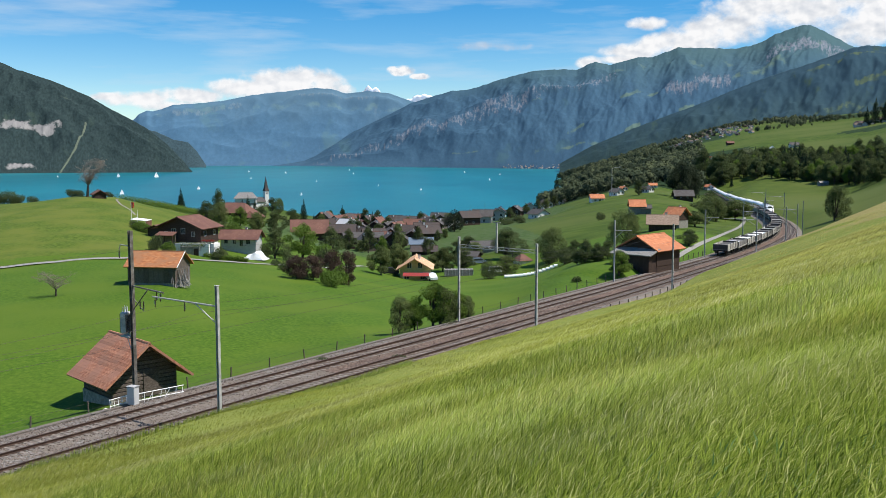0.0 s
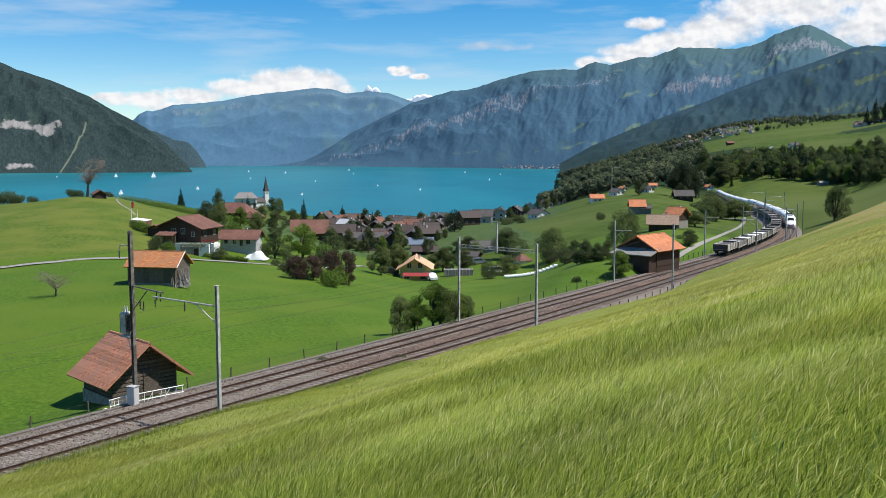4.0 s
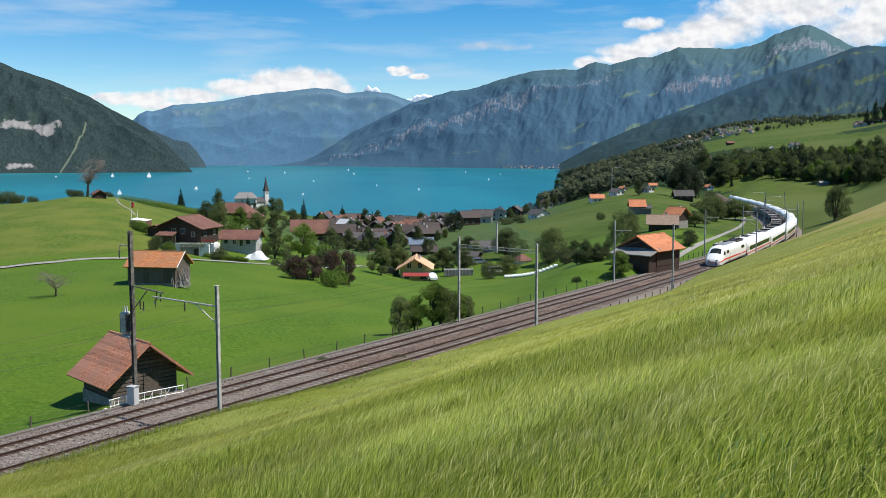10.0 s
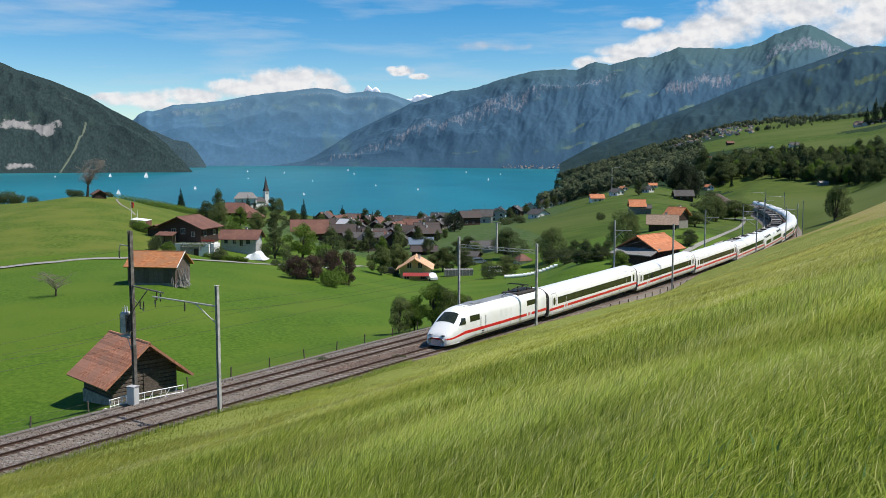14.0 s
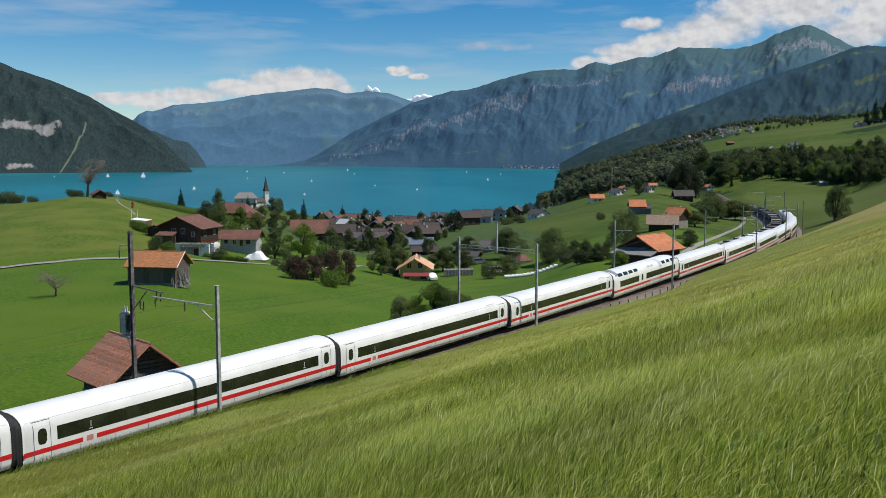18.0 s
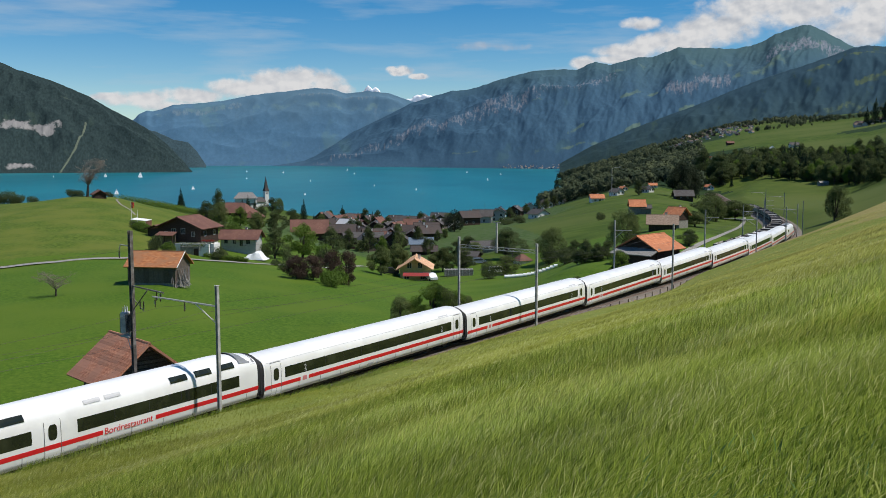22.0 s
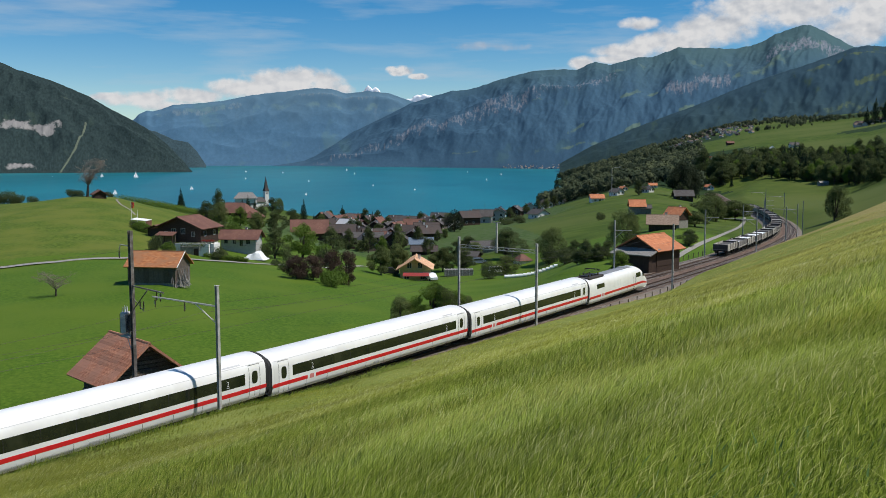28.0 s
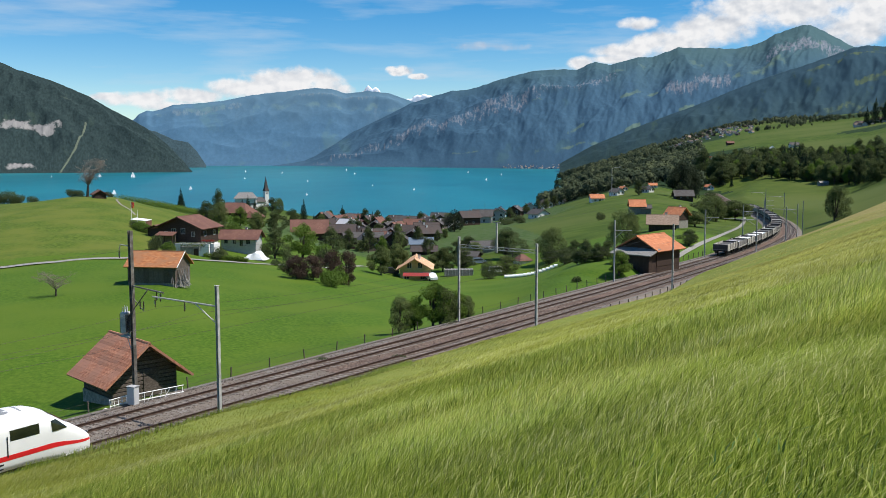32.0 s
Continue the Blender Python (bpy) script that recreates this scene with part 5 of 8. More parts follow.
def freight():
    """A standing goods train on the far track."""
    rnd = random.Random(11)
    mats = [M_PALEBOARD, M_GREYWOOD, M_PALEBOARD, M_GREYWOOD]
    s = 138.6
    for k in range(22):
        L = 9.6 if k < 14 else 12.5
        p = line_pose(s + L / 2, SPACING)
        w = thing("goods_wagon", p, "grey open goods wagon with stake sides and a load", "goods wagon", "wagons of the standing goods train")
        part("frame", Geo().box(-L / 2 + 0.5, L / 2 - 0.5, -1.35, 1.35, 0.95, 1.18, bevel=0.03), M_UNDER, w)
        part("deck", Geo().box(-L / 2 + 0.35, L / 2 - 0.35, -1.42, 1.42, 1.18, 1.28), M_GREYWOOD, w)
        hgt = 2.25 + rnd.uniform(-0.05, 0.15)
        mt = mats[k % 4]
        for side in (-1, 1):
            for a in range(4):
                x0 = -L / 2 + 0.45 + a * (L - 0.9) / 4
                part("side_board", Geo().box(x0 + 0.05, x0 + (L - 0.9) / 4 - 0.05, side * 1.40 - 0.04, side * 1.40 + 0.04, 1.30, hgt), mt, w)
                part("stake", Geo().box(x0 - 0.05, x0 + 0.05, side * 1.46 - 0.04, side * 1.46 + 0.04, 1.0, hgt + 0.1), M_UNDER, w)
            part("sole_bar", Geo().box(-L / 2 + 0.4, L / 2 - 0.4, side * 1.45 - 0.02, side * 1.45 + 0.02, 1.0, 1.26), M_PALEBOARD, w)
        for e in (-1, 1):
            part("end_board", Geo().box(e * (L / 2 - 0.42) - 0.04, e * (L / 2 - 0.42) + 0.04, -1.38, 1.38, 1.30, hgt), M_SLATE, w)
            for y in (-0.85, 0.85):
                part("buffer", Geo().tube((e * (L / 2 - 0.5), y, 1.05), (e * (L / 2 - 0.02), y, 1.05), 0.12, 0.2, 10), M_IRON, w)
        for a in range(2):
            x0 = -L / 2 + 0.6 + a * (L - 1.2) / 2
            part("load_cover", Geo().box(x0 + 0.05, x0 + (L - 1.2) / 2 - 0.05, -1.3, 1.3, 1.28, hgt - rnd.uniform(0.12, 0.4), bevel=0.10),
                 M_SHEET if rnd.random() < 0.10 else M_GREYWOOD if rnd.random() < 0.45 else M_SLATE, w)
        for x in (-L / 2 + 1.9, L / 2 - 1.9):
            g = Geo()
            for y in (-0.75, 0.75):
                g.tube((x, y - 0.06, 0.46), (x, y + 0.06, 0.46), 0.46, n=16)
            g.tube((x, -0.8, 0.46), (x, 0.8, 0.46), 0.08, n=8)
            part("wheelset", g, M_IRON, w)
            part("axle_guard", Geo().box(x - 0.5, x + 0.5, -1.15, -1.0, 0.4, 0.95), M_UNDER, w)
            part("axle_guard", Geo().box(x - 0.5, x + 0.5, 1.0, 1.15, 0.4, 0.95), M_UNDER, w)
        s += L + 0.35


# ---------------------------------------------------------------- buildings
def roof_plane(pts, thick=0.16):
    """A slab under four (or three) corners."""
    a, b, c = (Vector(p) for p in pts[:3])
    n = (b - a).cross(c - a).normalized()
    if n.z < 0:
        n = -n
        pts = list(reversed(pts))
    k = len(pts)
    vs = [Vector(p) for p in pts] + [Vector(p) - n * thick for p in pts]
    fs = [tuple(range(k)), tuple(range(2 * k - 1, k - 1, -1))] + [((i + 1) % k, i, k + i, k + (i + 1) % k) for i in range(k)]
    return Geo().add(vs, fs)


def house(x, y, rot, l, w, wall_h, roof_h, wall_mat, roof_mat, label, name="house", category="house", over=0.6, base=None, base_h=0.0, group="",
          front=(), side=(), far_side=(), chimney=True, hip=(0.0, 0.0), z=None, courses=0, back=(), k=1.0):
    """Ridge along local x (length l); the front gable looks along +x. front, side: windows as (across, sill, wide, high)."""
    if z is None:
        z = min(ground_z(x + dx, y + dy) for dx in (-w / 3, w / 3) for dy in (-w / 3, w / 3)) - 0.1
    t = thing(name, pose(x, y, z, 0, 0, rot), label, category, group)
    t.scale = (k, k, k)
    hw, hl = w / 2, l / 2
    g = Geo()
    bh = base_h
    top = wall_h + roof_h - 0.12

    def gable(xx):
        return [(xx, -hw, bh), (xx, hw, bh), (xx, hw, wall_h), (xx, 0, top), (xx, -hw, wall_h)]
    if hip[0] or hip[1]:
        g.box(-hl, hl, -hw, hw, bh, wall_h)
        g.add([(-hl + hip[1] * 0.95, 0, top - 0.1), (hl - hip[0] * 0.95, 0, top - 0.1), (-hl, -hw, wall_h - 0.05), (hl, -hw, wall_h - 0.05), (hl, hw, wall_h - 0.05), (-hl, hw, wall_h - 0.05)],
              [(2, 3, 1, 0), (4, 5, 0, 1), (3, 4, 1), (5, 2, 0)])
    else:
        g.add(gable(-hl) + gable(hl), [(4, 3, 2, 1, 0), (5, 6, 7, 8, 9), (0, 1, 6, 5), (1, 2, 7, 6), (2, 3, 8, 7), (3, 4, 9, 8), (4, 0, 5, 9)])
    part("wall", g, wall_mat, t)
    if base is not None:
        part("plinth", Geo().box(-hl + 0.05, hl - 0.05, -hw + 0.05, hw - 0.05, -1.8, bh + 0.02), base, t)
    else:
        part("plinth", Geo().box(-hl + 0.02, hl - 0.02, -hw + 0.02, hw - 0.02, -1.8, 0.02), M_STONE, t)
    pitch = roof_h / hw
    ez = wall_h - over * pitch
    o = over
    h0, h1 = hip
    r0, r1 = (hl + (0 if h0 else o) - h0), (-hl - (0 if h1 else o) + h1)
    e0, e1 = hl + o, -hl - o
    rt = wall_h + roof_h
    for sgn in (-1, 1):
        rp = part("roof", roof_plane([(e0, sgn * (hw + o), ez), (e1, sgn * (hw + o), ez), (r1, 0, rt), (r0, 0, rt)]), roof_mat, t)
        if courses:
            up = Vector((0, -sgn * (hw + o), rt - ez))
            nrm = Vector((0, sgn * (rt - ez), hw + o)).normalized()
            for c in range(courses):
                a = Vector((0, sgn * (hw + o), ez)) + up * (c / courses) + nrm * 0.012
                b = a + up * (1.04 / courses) - nrm * 0.010
                cg = Geo()
                n = max(1, int((e0 - e1) / 0.30))
                for i in range(n):
                    xa, xb = e1 + (e0 - e1) * i / n + 0.006, e1 + (e0 - e1) * (i + 1) / n - 0.006
                    lift = nrm * random.uniform(0, 0.009)
                    q = [Vector((xa, 0, 0)) + a + lift, Vector((xb, 0, 0)) + a + lift, Vector((xb, 0, 0)) + b + lift, Vector((xa, 0, 0)) + b + lift]
                    d = nrm * 0.02
                    cg.add(q + [p - d for p in q], [(0, 1, 2, 3) if sgn < 0 else (3, 2, 1, 0), (0, 4, 5, 1), (1, 5, 6, 2), (3, 7, 4, 0)])
                part("tile_course", cg, roof_mat, rp)
    if h0:
        part("hip_roof", roof_plane([(e0, -(hw + o), ez), (e0, hw + o, ez), (r0, 0, rt)]), roof_mat, t)
    if h1:
        part("hip_roof", roof_plane([(e1, -(hw + o), ez), (e1, hw + o, ez), (r1, 0, rt)]), roof_mat, t)
    part("ridge_cap", Geo().tube((r1, 0, rt - 0.02), (r0, 0, rt - 0.02), 0.10, n=6), roof_mat, t)

    def window(m, wide, high):
        fr = Geo()
        b = 0.06
        fr.box(-wide / 2 - b, -wide / 2, -0.06, 0.05, -b, high + b, m).box(wide / 2, wide / 2 + b, -0.06, 0.05, -b, high + b, m)
        fr.box(-wide / 2, wide / 2, -0.06, 0.05, -b, 0, m).box(-wide / 2, wide / 2, -0.06, 0.05, high, high + b, m).box(-0.03, 0.03, -0.05, 0.05, 0, high, m)
        wd = part("window", fr, M_GREYWALL, t)
        part("pane", Geo().box(-wide / 2, wide / 2, -0.02, 0.03, 0, high, m), M_PANE, wd)
    for a, s0, ww, hh in front:
        window(Matrix.Translation((hl, a, s0)) @ pose(0, 0, 0, 0, 0, 90), ww, hh)
    for a, s0, ww, hh in back:
        window(Matrix.Translation((-hl, a, s0)) @ pose(0, 0, 0, 0, 0, -90), ww, hh)
    for a, s0, ww, hh in side:
        window(Matrix.Translation((a, -hw, s0)), ww, hh)
    for a, s0, ww, hh in far_side:
        window(Matrix.Translation((a, hw, s0)) @ pose(0, 0, 0, 0, 0, 180), ww, hh)
    if chimney:
        c = part("chimney", Geo().box(-0.3, 0.3, -0.3, 0.3, -0.9, 0.7, Matrix.Translation((l * 0.12, w * 0.13, rt - w * 0.13 * pitch + 0.2))), M_PLASTER, t)
        part("cowl", Geo().box(-0.36, 0.36, -0.36, 0.36, 0.7, 0.8, Matrix.Translation((l * 0.12, w * 0.13, rt - w * 0.13 * pitch + 0.2))), M_SLATE, c)
    return t


def hay_shed():
    t = house(-24.3, 71.1, -46, 4.7, 5.0, 2.5, 2.05, M_DARKWOOD, M_REDTILE, "old dark log hay shed with a red clay tile roof", "hay_shed", "shed", 0.95, chimney=False, courses=19, z=31.33)
    t.scale = (1.04, 1.04, 1.04)
    hl, hw = 2.35, 2.5
    # log courses of the gable and the flank, lying proud of the wall
    for k in range(13):
        z0 = 0.25 + k * 0.29
        wide = hw if z0 < 2.4 else max(0.2, (4.2 - z0) / 1.85 * hw)
        part("log", Geo().box(hl, hl + 0.06, -wide, wide, z0, z0 + 0.25, bevel=0.03), M_PLANK, t)
    for k in range(8):
        z0 = 0.25 + k * 0.27
        part("log", Geo().box(-hl, hl, -hw - 0.06, -hw, z0, z0 + 0.23, bevel=0.03), M_PLANK, t)
    part("plinth", Geo().box(-hl - 0.05, hl + 0.05, -hw - 0.12, hw + 0.05, -0.6, 0.7), M_STONE, t, "rough grey rubble stone plinth")
    d = part("door", Geo().box(hl + 0.06, hl + 0.12, -0.15, 1.0, 0.5, 2.4), M_PLANK, t, "dark plank door")
    part("hinge", Geo().box(hl + 0.12, hl + 0.14, -0.1, 0.6, 2.0, 2.06), M_IRON, d)
    for e in (-1, 1):
        part("purlin", Geo().box(hl, hl + 0.85, e * 2.1 - 0.08, e * 2.1 + 0.08, 2.55, 2.72), M_DARKWOOD, t)
    part("purlin", Geo().box(hl, hl + 0.85, -0.09, 0.09, 4.0, 4.16), M_DARKWOOD, t)
    # white gate leaves and junk in front
    r = thing("white_railing", pose(-20.9, 65.9, 32.15, 0, 0, 44), "white-painted metal railing leaves leaning before the shed", "railing")
    for k in range(9):
        part("bar", Geo().tube((-2.5 + k * 0.6, 0, 0), (-2.5 + k * 0.6 + random.uniform(-0.2, 0.2), 0.05, 0.95), 0.025, n=6), M_WHITEPAINT, r)
    for z in (0.45, 0.95):
        part("rail", Geo().tube((-2.55, 0, z), (2.4, 0, z + 0.04), 0.04, n=6), M_WHITEPAINT, r)
    for k in range(3):
        part("brace", Geo().tube((-1.9 + k * 1.3, 0, 0.05), (-1.3 + k * 1.3, 0, 0.95), 0.02, n=5), M_WHITEPAINT, r)
    r2 = thing("white_railing", pose(-22.6, 64.1, 32.1, 0, 0, 60), "white-painted metal railing leaf propped at the shed's corner", "railing")
    for k in range(6):
        part("bar", Geo().tube((-0.9 + k * 0.36, 0, 0), (-0.9 + k * 0.36, 0.12, 1.0), 0.025, n=6), M_WHITEPAINT, r2)
    for z in (0.1, 0.55, 1.0):
        part("rail", Geo().tube((-0.95, 0.12 * z, z), (0.95, 0.12 * z, z), 0.035, n=6), M_WHITEPAINT, r2)
    st = thing("stone_heap", pose(-23.4, 64.0, 32.1), "small heap of pale stones by the shed", "stones")
    for k in range(9):
        part("stone", rock(random.uniform(0.12, 0.28), k), M_PLASTER, st, at=pose(random.uniform(-0.7, 0.7), random.uniform(-0.5, 0.5), 0.08, 0, 0, k * 40))


def rock(r, seed):
    bm = bmesh.new()
    bmesh.ops.create_icosphere(bm, subdivisions=1, radius=r)
    for v in bm.verts:
        v.co *= 1 + 0.35 * noise.noise(v.co / r * 1.3 + Vector((seed, 0, 0)))
        v.co.z *= 0.7
    me = bpy.data.meshes.new("stone")
    bm.to_mesh(me)
    bm.free()
    me.materials.append(M_PLASTER)
    return me


def farm_buildings():
    b = house(-37.4, 122.0, -9, 7.8, 5.4, 3.75, 1.85, M_PLANK, M_RUSTROOF, "weathered wooden barn with a rusty orange roof", "field_barn", "barn", 0.5, base=M_STONE, base_h=0.9, chimney=False, k=0.84)
    for k in range(9):
        part("wall_board", Geo().box(-3.7 + k * 0.82, -3.7 + k * 0.82 + 0.78, -2.74, -2.7, 0.9, 3.7), M_PLANK, b)
    part("barge_board", Geo().tube((4.42, -3.2, 3.38), (4.42, 0, 5.68), 0.06, n=5), M_WHITEPAINT, b, "pale sheet-metal roof edge")
    house(-48.4, 176.7, -104, 7.6, 9.8, 5.2, 2.07, M_DARKWOOD, M_BROWNROOF, "large dark wooden chalet with a brown tiled roof", "chalet", "house", 0.95, chimney=False, base=M_PLASTER, base_h=1.6, z=32.2, k=0.90,
          front=[(-1.2, 3.7, 0.85, 1.1), (0.9, 3.7, 0.85, 1.1), (-3.0, 3.2, 0.7, 0.9), (3.2, 3.2, 0.7, 0.9)], far_side=[(-2, 3.2, 0.8, 1.0), (2, 3.2, 0.8, 1.0)], side=[(-2, 3.2, 0.8, 1.0), (2, 3.2, 0.8, 1.0)])
    house(-56.0, 184.0, -104, 6.0, 5.5, 4.2, 1.0, M_DARKWOOD, M_BROWNROOF, "low dark wooden annexe beside the chalet", "annexe", "house", 0.8, chimney=False, z=33.4, k=0.60)
    po = thing("porch_roof", pose(-50.9, 171.0, 34.0, 0, 0, -8), "small brown tiled porch roof on wooden posts", "porch")
    po.scale = (0.85, 0.85, 0.85)
    part("roof", roof_plane([(-2.2, -1.2, 1.75), (1.9, -1.2, 1.75), (1.9, 1.3, 2.4), (-2.2, 1.3, 2.4)], 0.14), M_BROWNROOF, po)
    for x in (-2.0, 0.0, 1.7):
        part("post", Geo().box(x - 0.07, x + 0.07, -1.0, -0.86, -2.5, 1.75), M_DARKWOOD, po)
    part("back_wall", Geo().box(-2.0, 1.7, 0.6, 0.8, -2.5, 1.9), M_PLANK, po)
    fl = thing("geranium_bed", pose(-43.6, 171.9, 34.0, 0, 0, -8), "red geraniums and green leaves along the terrace edge", "flowers")
    part("flowers", leaf_cloud([(-1.0 + k * 0.3, 0, 0.35, 0.25, 0.2, 0.25) for k in range(8)], 300, 0.08, 5), M_FLOWER, fl)
    part("trough", Geo().box(-1.2, 1.3, -0.18, 0.18, -0.3, 0.15), M_STONE, fl)
    te = thing("terrace", pose(-45.9, 171.2, 31.6, 0, 0, -8), "stone-edged garden terrace before the chalet", "terrace")
    part("fill", Geo().box(-3.4, 4.2, -0.9, 2.0, -1.5, 2.35, bevel=0.05), M_PLASTER, te)
    part("lawn_edge", leaf_cloud([(-3.2 + k * 0.37, -0.7, 2.4, 0.35, 0.3, 0.25) for k in range(20)], 900, 0.10, 8), M_LEAF, te, "low green border plants")
    # white walls in the grey plaster: the front's shade is in their colour
    house(-40.5, 186.7, -4, 9.2, 6.2, 2.6, 1.75, M_GREYWALL, M_BROWNROOF, "low white bungalow with a brown tiled roof", "bungalow", "house", 0.9, base=M_GREYWALL, z=31.9, k=0.77,
          side=[(-3.2, 1.0, 0.9, 1.1), (-1.0, 0.9, 0.8, 1.2), (0.8, 0.3, 0.8, 1.9), (2.6, 0.9, 1.0, 1.2)])
    house(-6.2, 209.8, -91, 9.0, 6.6, 3.3, 1.95, M_YELLOWWALL, M_PALEROOF, "yellow house with a pale orange roof", "yellow_house", "house", 0.85,
          front=[(-1.2, 3.1, 0.9, 1.1), (1.2, 3.1, 0.9, 1.1), (-1.8, 0.7, 1.0, 1.4), (1.8, 0.7, 1.0, 1.4)])
    aw = thing("awning", pose(-5.9, 203.8, ground_z(-5.9, 204.5) + 1.7, 0, 0, 0), "red canvas awning on the yellow house", "awning")
    part("cloth", Geo().prism([(-2.9, 0.0), (2.9, 0.0), (2.9, 0.08), (-2.9, 0.08)], -0.2, 0.0).add([(-2.9, -1.6, -0.35), (2.9, -1.6, -0.35), (2.9, 0, 0.25), (-2.9, 0, 0.25)], [(0, 1, 2, 3)]), M_AWNING, aw)
    for x in (-2.8, 2.8):
        part("post", Geo().tube((x, -1.55, -2.2), (x, -1.55, -0.35), 0.04, n=6), M_WHITEPAINT, aw)
    # barn with the big orange roof by the line
    rb = house(34.4, 154.0, -135, 6.6, 6.6, 2.8, 1.8, M_DARKWOOD, M_ORANGEROOF, "dark wooden barn with a big orange tiled roof", "railway_barn", "barn", 0.75, chimney=False, hip=(0.0, 0.0), z=32.25, base=M_DARKWOOD, base_h=0.0)
    rb.scale = (1.05, 1.05, 1.05)
    l = thing("lean_to", pose(34.4, 154.0, 32.25, 0, 0, -135), "grey-roofed lean-to shed against the barn", "shed")
    l.scale = (1.05, 1.05, 1.05)
    # the dark wood also stands in for shade on these walls
    part("wall", Geo().box(3.32, 5.3, -3.0, 3.2, -2.4, 2.05), M_DARKWOOD, l)
    part("roof", roof_plane([(5.9, -3.6, 1.85), (5.9, 3.8, 1.85), (3.1, 3.8, 2.75), (3.1, -3.6, 2.75)]), M_GREYWOOD, l)
    for k in range(7):
        part("wall_board", Geo().box(5.3, 5.34, -3.0 + k * 0.89, -3.0 + k * 0.89 + 0.84, -1.2, 1.9), M_DARKWOOD, l)
    house(54.6, 231.3, -14, 6.6, 5.6, 2.4, 1.8, M_DARKWOOD, M_TANROOF, "wooden farmhouse with a brown tiled roof", "farmhouse", "house", 0.7)
    house(60.0, 238.6, -52, 5.6, 4.6, 3.0, 2.0, M_DARKWOOD, M_ORANGEROOF, "cross wing with an orange tiled roof", "farmhouse", "house", 0.8, base=M_STONE, base_h=0.7, front=[(0, 3.2, 0.8, 0.9)], z=33.1, k=0.78)
    house(67.0, 322.0, -4, 5.0, 5.2, 3.4, 2.0, M_GREYWOOD, M_ORANGEROOF, "small hut with an orange tiled roof", "hut", "shed", 0.5, chimney=False)
    house(69.6, 321.0, -4, 3.6, 4.2, 2.4, 1.0, M_GREYWOOD, M_SLATE, "small grey wooden annexe", "hut", "shed", 0.4, chimney=False)
    house(122.0, 474.0, -3, 11.5, 8.5, 4.6, 3.2, M_DARKWOOD, M_SLATE, "dark chalet with a black roof", "chalet", "house", 1.1, side=[(-2, 2.6, 1, 1), (2, 2.6, 1, 1)], k=0.76)
    house(-75.0, 336.7, -12, 15.0, 12.0, 5.0, 3.9, M_DARKWOOD, M_BROWNROOF, "large brown-roofed farmhouse above the village", "farmhouse", "house", 1.2, hip=(2.5, 2.5), z=26.6, k=0.74)
    house(-68.4, 334.1, -100, 9.0, 8.0, 3.4, 2.6, M_DARKWOOD, M_BROWNROOF, "brown-roofed wing of the farmhouse", "farmhouse", "house", 1.0, hip=(1.5, 0.0), chimney=False, z=26.2, k=0.70)
    house(-42.6, 297.0, 8, 11.0, 9.0, 3.6, 3.6, M_DARKWOOD, M_BROWNROOF, "brown-roofed wooden house on the village edge", "house", "house", 1.0, k=0.95)
    house(-87.6, 237.6, -58, 3.4, 3.4, 1.7, 1.0, M_DARKWOOD, M_BROWNROOF, "small dark hut on the hill's crest", "hut", "shed", 0.5, chimney=False, k=0.88)
    house(236.5, 581.0, 4, 5.6, 3.6, 2.2, 0.9, M_GREYWOOD, M_PALEBOARD, "pale field hut with a sheet roof", "hut", "shed", 0.3, chimney=False)
    # open pavilion with a white canvas roof, and the flags
    p = thing("pavilion", pose(-62.7, 193.0, ground_z(-62.7, 193.0), 0, 0, -14), "white canvas pavilion roof on posts", "pavilion")
    p.scale = (0.68, 0.68, 0.68)
    part("canopy", roof_plane([(-2.6, -1.6, 2.4), (2.8, -1.6, 2.0), (2.8, 1.8, 2.2), (-2.6, 1.8, 2.7)], 0.1), M_CANVAS, p)
    part("side_panel", Geo().box(2.6, 2.7, -1.5, 1.7, -0.4, 2.0), M_BROWNROOF, p, "dark red side panel")
    for x in (-2.3, 2.5):
        for y in (-1.4, 1.5):
            part("post", Geo().tube((x, y, -0.5), (x, y, 2.2), 0.05, n=6), M_WHITEPAINT, p)
    for k, (x, y, hgt) in enumerate(((-66.4, 198.4, 4.2), (-65.2, 198.6, 2.5))):
        f = thing("flagpole", pose(x, y, ground_z(x, y)), "white flagpole beside the hedge", "flagpole", "flagpoles")
        part("pole", Geo().tube((0, 0, -0.3), (0, 0, hgt), 0.06, 0.04, 8), M_WHITEPAINT, f)
        part("finial", Geo().tube((0, 0, hgt), (0, 0, hgt + 0.12), 0.07, 0.02, 8), M_WHITEPAINT, f)
        if k == 0:
            for i in range(5):
                p = part("flag_strip", Geo().box(0, 0.13, -0.012, 0.012, hgt - 1.35, hgt - 0.1), M_FLAGRED, f, "red flag cloth", at=pose(0.05 + 0.12 * i, 0, 0))
                if 0 < i < 4:
                    part("yellow_patch", Geo().prism([(0.0, hgt - 0.35 - 0.25 * i), (0.13, hgt - 0.6 - 0.25 * i), (0.13, hgt - 0.35 - 0.25 * i), (0.0, hgt - 0.1 - 0.25 * i)], -0.018, 0.018), M_FLAGYELLOW, p)
                FLAG.append((p, i))
    lp = thing("floodlight_mast", pose(93.5, 517.4, ground_z(93.5, 517.4)), "tall grey floodlight mast with a bent head", "street lamp")
    part("pole", Geo().tube((0, 0, -0.5), (0, 0, 15.5), 0.22, 0.12, 8), M_STEEL, lp)
    part("head", Geo().path([(0, 0, 15.4), (1.6, 0, 16.0), (5.0, 0, 16.4)], 0.16, 6), M_STEEL, lp)


